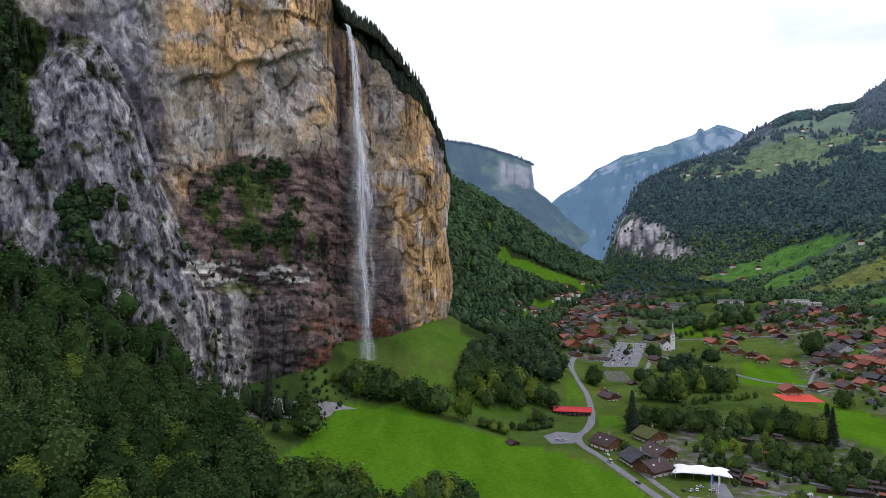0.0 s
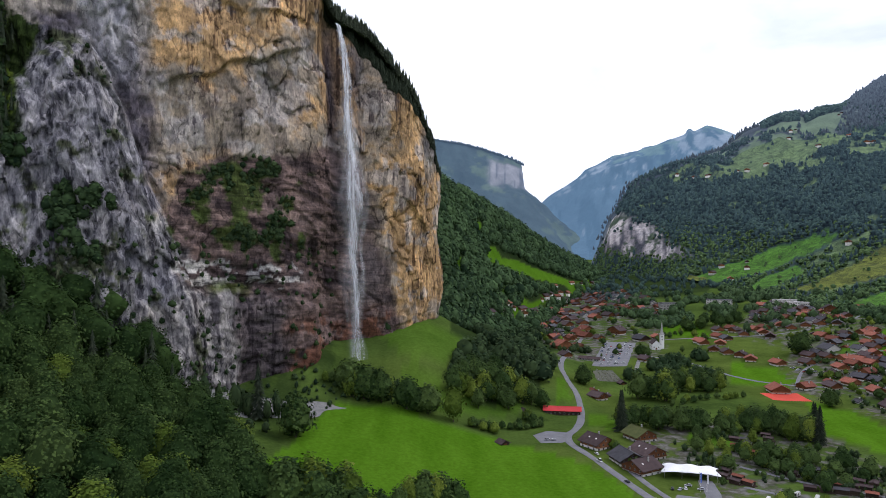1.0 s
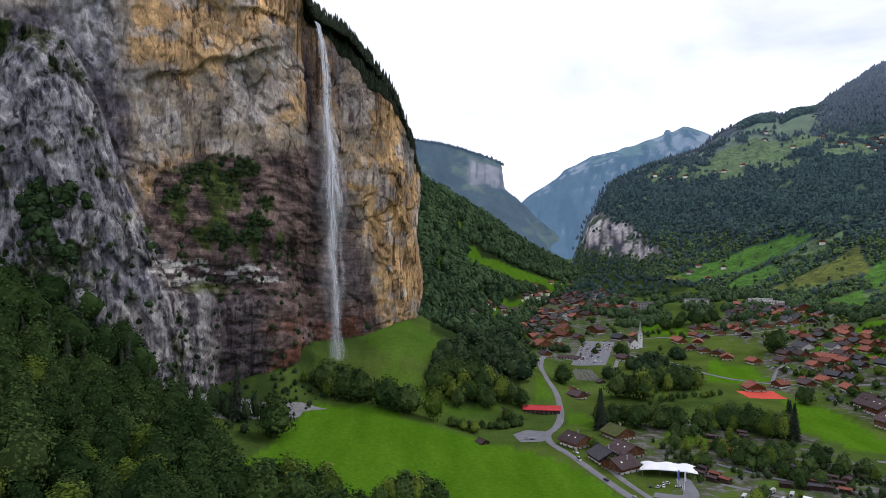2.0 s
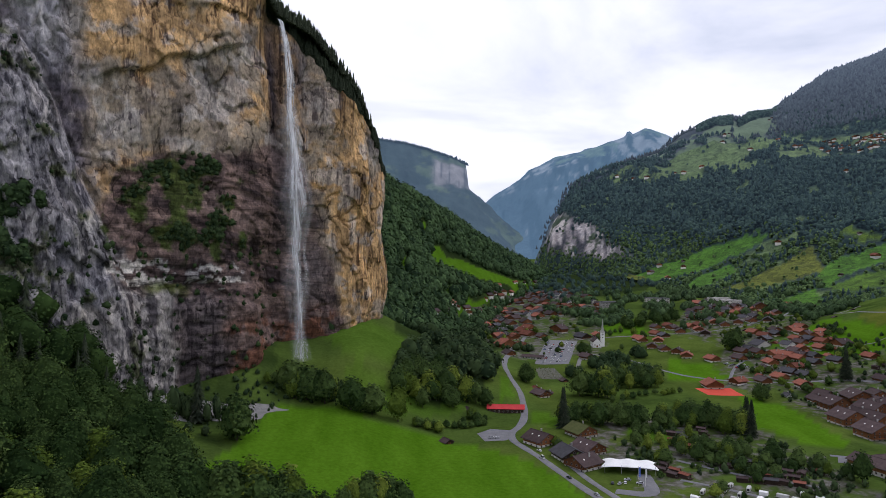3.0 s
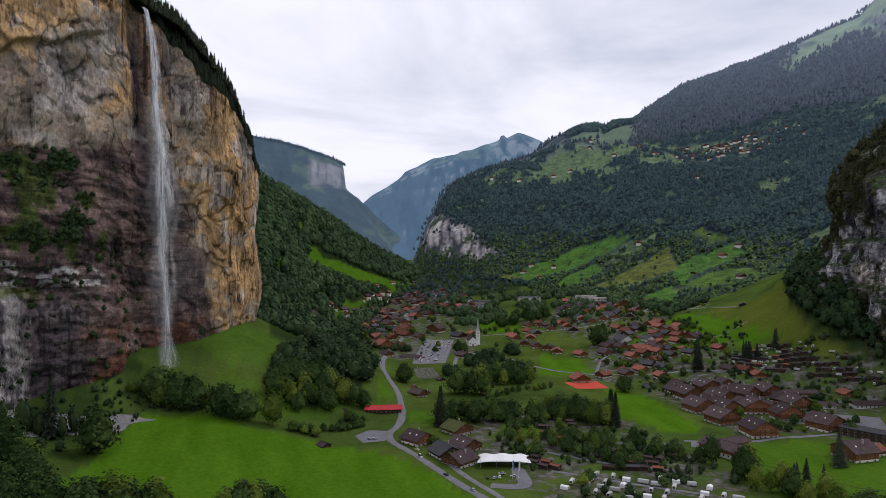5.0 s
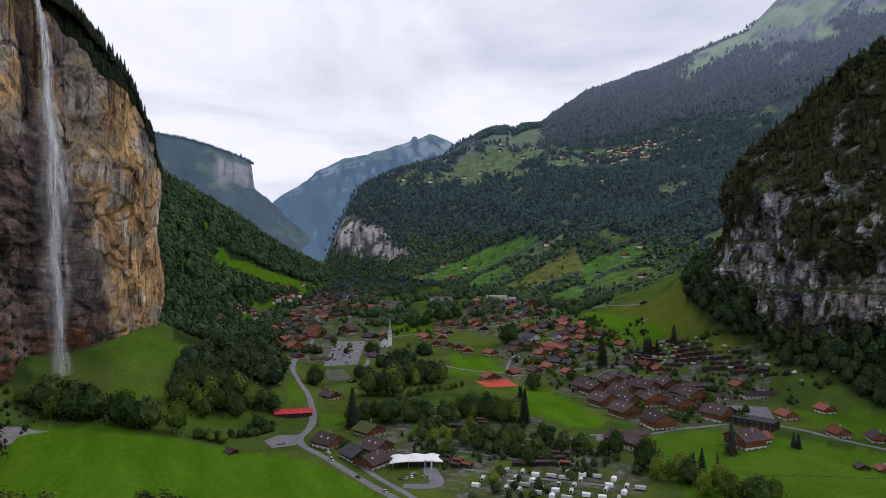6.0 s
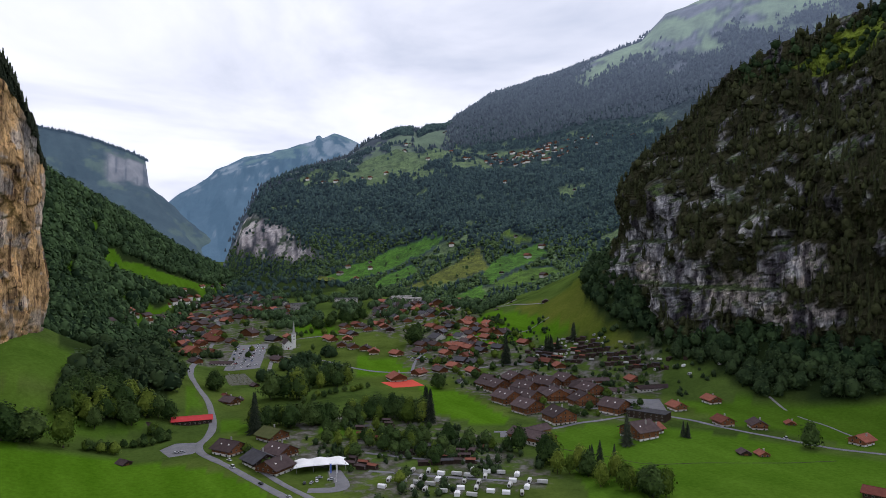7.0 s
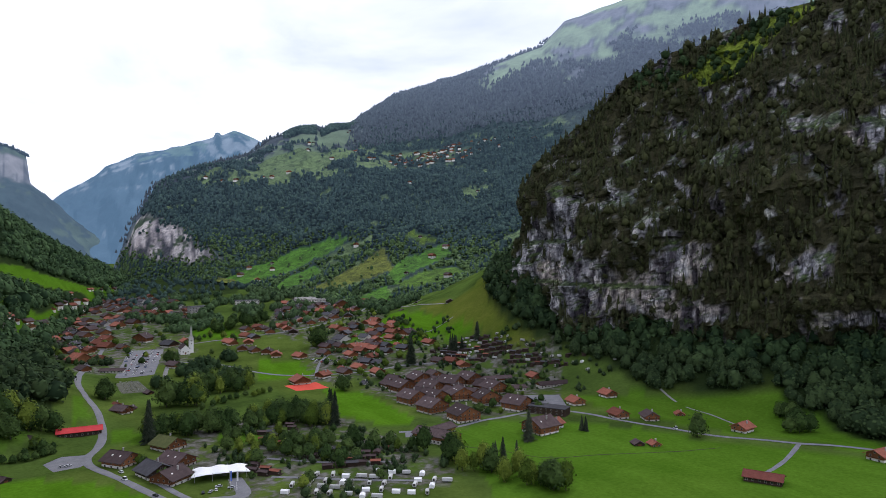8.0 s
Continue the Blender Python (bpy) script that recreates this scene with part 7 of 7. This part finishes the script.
ribbon("path", [(222, 755), (237, 827), (265, 900)], 5.0, GRAVEL, "pale lane past the churchyard")
ribbon("road", [(172, 446), (164, 404), (143, 415)], 9.0, ROAD, "asphalt yard beside the campsite")
ribbon("road", [(191, 432), (234, 390), (262, 368)], 3.2, ROAD, "narrow campsite lane")
ribbon("road", [(205, 470), (232, 432), (270, 408)], 2.8, ROAD, "narrow campsite lane")
ribbon("road", [(316, 470), (345, 455), (395, 458), (440, 452)], 4.0, ROAD, "pale lane through the resort")
ribbon("path", [(664, 848), (650, 880), (640, 930), (655, 990)], 3.0, GRAVEL, "pale track up the eastern pasture")
ribbon("path", [(547, 780), (575, 770), (600, 760)], 2.2, GRAVEL, "pale path on the pasture")
lot("pavement", [(77, 547), (90, 559), (104, 554), (106, 538), (96, 526), (80, 525)], ROAD, "grey asphalt turning place at the bend")
lot("car_park", [(247, 1020), (288, 1003), (250, 895), (231, 843), (190, 848), (208, 905)], ROAD, "asphalt car park full of parked cars")
lot("pavement", [(489, 509), (520, 489), (486, 446), (466, 470)], ROAD, "empty asphalt yard among the chalets")
lot("pavement", [(312, 455), (322, 470), (338, 462), (328, 446)], ROAD, "asphalt yard before the farmhouse")
lot("tennis_court", [(324, 700), (360, 697), (358, 664), (322, 667)], COURT_RED, "red tennis court", 0.38, "sports court")
lot("gravel_bed", [(-181, 516), (-168, 545), (-141, 531), (-94, 528), (-66, 538), (-88, 505), (-121, 500), (-141, 481), (-160, 478), (-170, 490)], GRAVEL, "pale grey stream gravel below the cliff", 0.4, "gravel", 3.0)
lot("churchyard", [(186, 832), (210, 826), (206, 762), (176, 762)], worn("churchyard_soil", (0.045, 0.052, 0.030), (0.13, 0.125, 0.105), 0.3), "worn grass and gravel of the churchyard", 0.15, "ground")
ribbon("ditch", [(332, 408), (349, 378), (360, 349), (394, 333), (440, 305), (480, 290)], 1.6, worn("ditch_soil", (0.02, 0.022, 0.012), (0.05, 0.06, 0.022), 0.5), "narrow dark ditch across the meadow", 0.08, "ditch")

ribbon("road", [(262, 905), (300, 860), (330, 760), (372, 722), (420, 700), (480, 690), (520, 650)], 4.0, ROAD, "narrow village lane between the chalets")
ribbon("road", [(372, 722), (405, 775), (450, 810), (500, 815), (545, 800)], 3.6, ROAD, "narrow lane climbing the rise")
ribbon("road", [(300, 1010), (360, 1000), (440, 950), (520, 945), (600, 1000), (640, 1050)], 4.0, ROAD, "lane through the upper village")
ribbon("path", [(600, 1000), (640, 930), (690, 960)], 2.4, GRAVEL, "pale farm track on the pasture")


# ---- campsite ----
def caravan_thing(length, label):
    """A touring caravan: rounded body, windows, door, wheels and drawbar; some with an awning."""
    van = tagged(new("caravan"), label, "caravan")
    bm = bmesh.new()
    box(bm, -length / 2, length / 2, -1.15, 1.15, 0.5, 2.65)
    bmesh.ops.bevel(bm, geom=[e_ for e_ in bm.edges], offset=0.3, segments=2, affect='EDGES')
    part("body", bm, SKIN, van)
    for x in (-length / 2 - 0.02, length / 2 + 0.02):
        shared("window", WINDOW, van, (x, 0, 1.8), 90 if x > 0 else -90)
    shared("window", WINDOW, van, (-0.9, -1.17, 1.8))
    bm = bmesh.new()
    box(bm, 0.5, 1.2, -1.19, -1.155, 0.6, 2.3)
    part("door", bm, WHITE_PAINT, van)
    for y in (-1.0, 1.0):
        bm = bmesh.new()
        rod(bm, 0, 0, -0.1, 0.1, 0.35, 10)
        part("wheel", bm, RUBBER, van).matrix_basis = pose(0.2, y, 0.35, 90, 0, 0)
    bm = bmesh.new()
    box(bm, length / 2 - 0.1, length / 2 + 1.2, -0.06, 0.06, 0.45, 0.58)
    part("drawbar", bm, STEEL, van)
    return van


def awning_thing():
    aw = tagged(new("awning_tent"), "pale canvas awning tent pitched beside a caravan", "tent")
    bm = bmesh.new()
    prof = [(-1.6, 0), (1.6, 0), (1.6, 1.9), (0, 2.5), (-1.6, 1.9)]
    ends = [[bm.verts.new((x, y, z)) for x, z in prof] for y in (-2.4, 2.4)]
    for i in range(5):
        bm.faces.new((ends[0][i], ends[0][(i + 1) % 5], ends[1][(i + 1) % 5], ends[1][i]))
    bm.faces.new(ends[0][::-1])
    bm.faces.new(ends[1])
    part("canvas", bm, CANVAS, aw)
    bm = bmesh.new()
    box(bm, -0.6, 0.6, -2.44, -2.41, 0, 1.8)
    part("entrance", bm, STONE, aw)
    return aw


def cabin_thing(roof, label, w=4.2, d=6.5):
    """A small camp cabin with a shallow roof, a porch and two windows."""
    hut = tagged(new("camp_cabin"), label, "cabin")
    bm = bmesh.new()
    box(bm, -w / 2, w / 2, -d / 2, d / 2, -1.5, 2.4)
    part("wall", bm, TIMBER_DARK, hut)
    part("roof", gable_roof(w, d, 2.42, 0.26, 0.5, 0.16), roof, hut)
    shared("window", WINDOW, hut, (-1.0, -d / 2 - 0.03, 1.4))
    bm = bmesh.new()
    box(bm, -w / 2, w / 2, -d / 2 - 1.6, -d / 2 - 0.01, -1.0, 0.2)
    part("porch", bm, TIMBER_DARK, hut)
    return hut


def car_thing(paint, label, long=4.2, tall=1.45):
    """A parked car: body with bonnet and boot, glass house, four wheels, lamps."""
    car = tagged(new("car"), label, "car")
    l, w = long / 2, 0.87
    bm = bmesh.new()
    prof = [(-l, 0.3), (l, 0.3), (l, 0.72), (l * 0.5, 0.86), (-l * 0.82, 0.9), (-l, 0.78)]
    ends = [[bm.verts.new((x, y, z)) for x, z in prof] for y in (-w, w)]
    for i in range(6):
        bm.faces.new((ends[0][i], ends[0][(i + 1) % 6], ends[1][(i + 1) % 6], ends[1][i]))
    bm.faces.new(ends[0][::-1])
    bm.faces.new(ends[1])
    bmesh.ops.recalc_face_normals(bm, faces=bm.faces)
    part("body", bm, paint, car)
    bm = bmesh.new()
    lo = [bm.verts.new(p) for p in ((-l * 0.85, -w * 0.95, 0.88), (l * 0.5, -w * 0.95, 0.87), (l * 0.5, w * 0.95, 0.87), (-l * 0.85, w * 0.95, 0.88))]
    hi = [bm.verts.new(p) for p in ((-l * 0.62, -w * 0.76, tall - 0.05), (l * 0.15, -w * 0.76, tall - 0.05), (l * 0.15, w * 0.76, tall - 0.05), (-l * 0.62, w * 0.76, tall - 0.05))]
    for k in range(4):
        bm.faces.new((lo[k], lo[(k + 1) % 4], hi[(k + 1) % 4], hi[k]))
    part("glass", bm, GLASS, car)
    bm = bmesh.new()
    box(bm, -l * 0.62, l * 0.15, -w * 0.78, w * 0.78, tall - 0.05, tall, 0, 0.05)
    part("roof", bm, paint, car)
    for x in (-l * 0.62, l * 0.62):
        for y in (-w, w):
            bm = bmesh.new()
            rod(bm, 0, 0, -0.1, 0.1, 0.32, 10)
            part("wheel", bm, RUBBER, car).matrix_basis = pose(x, y * 0.93, 0.32, 90, 0, 0)
    return car


def lacquer(name, c):
    return worn(name, tuple(v * 0.8 for v in c), c, 0.6, 0.3, 0.02, 0.01)


CARAVANS = [caravan_thing(5.6, "white touring caravan on the campsite grass"), caravan_thing(6.8, "long white caravan parked on the campsite"), awning_thing()]
CABINS = [cabin_thing(ROOF_BROWN, "small brown timber camp cabin"), cabin_thing(ROOF_RED, "small timber camp cabin with a red roof"), cabin_thing(ROOF_GREY, "timber camp cabin with a grey roof", 5.0, 7.5)]
CARS = [car_thing(lacquer("white_lacquer", (0.75, 0.75, 0.75)), "white car parked on grey asphalt"), car_thing(lacquer("silver_lacquer", (0.42, 0.43, 0.45)), "silver-grey car parked on asphalt", 4.4), car_thing(lacquer("black_lacquer", (0.02, 0.02, 0.024)), "black car parked on grey asphalt", 4.5, 1.5),
        car_thing(lacquer("blue_lacquer", (0.05, 0.10, 0.24)), "dark blue car parked on asphalt", 4.0), car_thing(lacquer("red_lacquer", (0.36, 0.03, 0.03)), "small red car parked on asphalt", 3.9), car_thing(lacquer("van_lacquer", (0.70, 0.70, 0.69)), "tall white van parked on asphalt", 5.2, 2.3)]
SET = set()


def put(kinds, x, y, turn, group, rg, lift=0.4, weights=None):
    proto = kinds[int(rg.choice(len(kinds), p=weights))]
    m = pose(x, y, float(ground(x, y)) + lift, 0, 0, turn)
    if proto.name in SET:
        tagged(copy_thing(proto, m), group=group)
    else:
        SET.add(proto.name)
        proto.matrix_basis = m
        tagged(proto, group=group)


rg = np.random.default_rng(501)
# pitches in rows: start, step along the row, step between rows, rows, places in a row
def pitches(outline, along, gap, between, turn, kinds, group, weights=None, keep=0.85, lift=0.1):
    xs, ys = [p[0] for p in outline], [p[1] for p in outline]
    c, s_ = math.cos(radians(along)), math.sin(radians(along))
    cx, cy = (min(xs) + max(xs)) / 2, (min(ys) + max(ys)) / 2
    for i_ in range(-30, 31):
        for j_ in range(-30, 31):
            x = cx + i_ * gap * c - j_ * between * s_ + rg.uniform(-0.8, 0.8)
            y = cy + i_ * gap * s_ + j_ * between * c + rg.uniform(-0.8, 0.8)
            if inside(x, y, outline) and rg.random() < keep:
                put(kinds, x, y, turn + rg.uniform(-8, 8) + rg.choice([0, 0, 90]), group, rg, lift, weights)


pitches([(178, 396), (205, 420), (235, 408), (266, 394), (290, 348), (268, 340), (240, 345), (207, 366)], -45, 9.5, 11.5, 50, CARAVANS, "caravans of the campsite", [0.45, 0.3, 0.25], 0.8)
pitches([(222, 432), (262, 424), (256, 404), (222, 414)], -20, 8, 10, 60, CABINS, "camp cabins by the caravans", None, 0.8, 0.3)
pitches([(218, 478), (246, 468), (284, 432), (264, 424), (226, 440)], -30, 9, 11, 50, CABINS, "camp cabins among the hedges", [0.5, 0.35, 0.15], 0.62, 0.3)
pitches([(224, 534), (262, 540), (240, 482), (211, 488)], -20, 8, 10.5, 60, CABINS, "camp cabins under the trees", [0.45, 0.4, 0.15], 0.75, 0.3)
pitches([(186, 466), (206, 450), (196, 430), (181, 432)], -30, 8, 10, 40, CABINS, "camp cabins near the tent", None, 0.7, 0.3)
pitches([(515, 700), (569, 700), (592, 640), (592, 560), (574, 544), (555, 610), (532, 643)], -55, 6.8, 8.5, 30, CABINS + CARAVANS[:2], "cabins and caravans of the upper campsite", [0.42, 0.06, 0.22, 0.18, 0.12], 0.8, 0.3)
pitches([(592, 560), (618, 520), (610, 470), (585, 500), (574, 544)], -60, 9, 14, 20, CARAVANS + CABINS[:1], "cabins and caravans of the upper campsite", [0.4, 0.2, 0.1, 0.3], 0.55, 0.2)
pitches([(246, 1012), (280, 998), (248, 900), (214, 910)], 70, 3.4, 8.5, 65, CARS, "cars in the car park", [0.34, 0.26, 0.14, 0.1, 0.06, 0.1], 0.5, 0.4)
pitches([(208, 900), (242, 892), (228, 850), (196, 854)], 70, 3.4, 8.5, 65, CARS, "cars in the car park", [0.34, 0.26, 0.14, 0.1, 0.06, 0.1], 0.6, 0.4)
pitches([(400, 790), (425, 775), (418, 755), (396, 768)], 30, 3.2, 8, 20, CARS, "cars parked on the rise", [0.34, 0.26, 0.14, 0.1, 0.06, 0.1], 0.7, 0.3)
pitches([(142, 430), (156, 442), (166, 430), (152, 418)], 60, 3.6, 8, 70, CARS, "cars beside the tent", [0.34, 0.2, 0.14, 0.16, 0.06, 0.1], 0.7, 0.16)
for x, y, a in ((115, 497, 110), (113, 480, 105), (121, 440, 104), (86, 532, 20), (90, 531, 20), (129, 408, 100), (460, 590, 30), (448, 480, 20), (497, 340, 60), (330, 455, 30), (150, 428, 50)):
    put(CARS, x, y, a, "cars along the roads", rg, 0.48)

# gravestones
def gravestone():
    g_ = tagged(new("gravestone"), "upright grey gravestone with a small planted bed", "gravestone")
    bm = bmesh.new()
    box(bm, -0.4, 0.4, -0.1, 0.1, 0, 1.0, 0, 0.03)
    part("stone", bm, STONE, g_)
    bm = bmesh.new()
    box(bm, -0.5, 0.5, -1.9, -0.15, 0, 0.2)
    part("bed", bm, ROOF_MOSS, g_)
    return g_


GRAVES = [gravestone()]
pitches([(188, 828), (206, 822), (204, 768), (180, 768)], 84, 3.2, 5.0, -5, GRAVES, "gravestones of the churchyard", None, 0.85, 0.2)

# flag masts beside the tent
for x, y, c in ((161, 425, (0.1, 0.16, 0.5)), (164, 422, (0.6, 0.6, 0.62))):
    mast = tagged(new("flag_mast"), "tall pole with a hanging banner beside the tent", "flagpole")
    bm = bmesh.new()
    rod(bm, 0, 0, -0.3, 12, 0.09, 8, 0.05)
    part("pole", bm, WHITE_PAINT, mast)
    bm = bmesh.new()
    box(bm, 0.1, 1.3, -0.02, 0.02, 5.5, 11.6)
    part("banner", bm, lacquer("banner_cloth", c), mast)
    mast.matrix_basis = pose(x, y, float(ground(x, y)), 0, 0, 20)

# garden trees among the houses
rg = np.random.default_rng(601)
AREAS = [([(150, 900), (170, 1300), (420, 1350), (400, 1000), (330, 900)], 90), ([(380, 680), (460, 940), (620, 1000), (560, 760), (430, 640)], 85), ([(380, 480), (420, 640), (520, 560), (470, 440)], 30),
         ([(175, 380), (190, 560), (290, 560), (280, 380)], 34), ([(60, 570), (60, 630), (110, 630), (105, 570)], 8), ([(470, 980), (560, 1180), (640, 1100), (560, 960)], 45), ([(500, 560), (520, 720), (600, 640), (590, 520)], 14)]
for outline, count in AREAS:
    xs, ys = [p[0] for p in outline], [p[1] for p in outline]
    made = 0
    for _ in range(3000):
        x, y = rg.uniform(min(xs), max(xs)), rg.uniform(min(ys), max(ys))
        if made < count and inside(x, y, outline) and all(math.hypot(x - a, y - b_) > c_ * 0.62 + 2 for a, b_, c_ in TAKEN):
            plant(SMALL_TREES, x, y, rg.uniform(4, 11), 8, rg, "garden trees of the village")
            made += 1
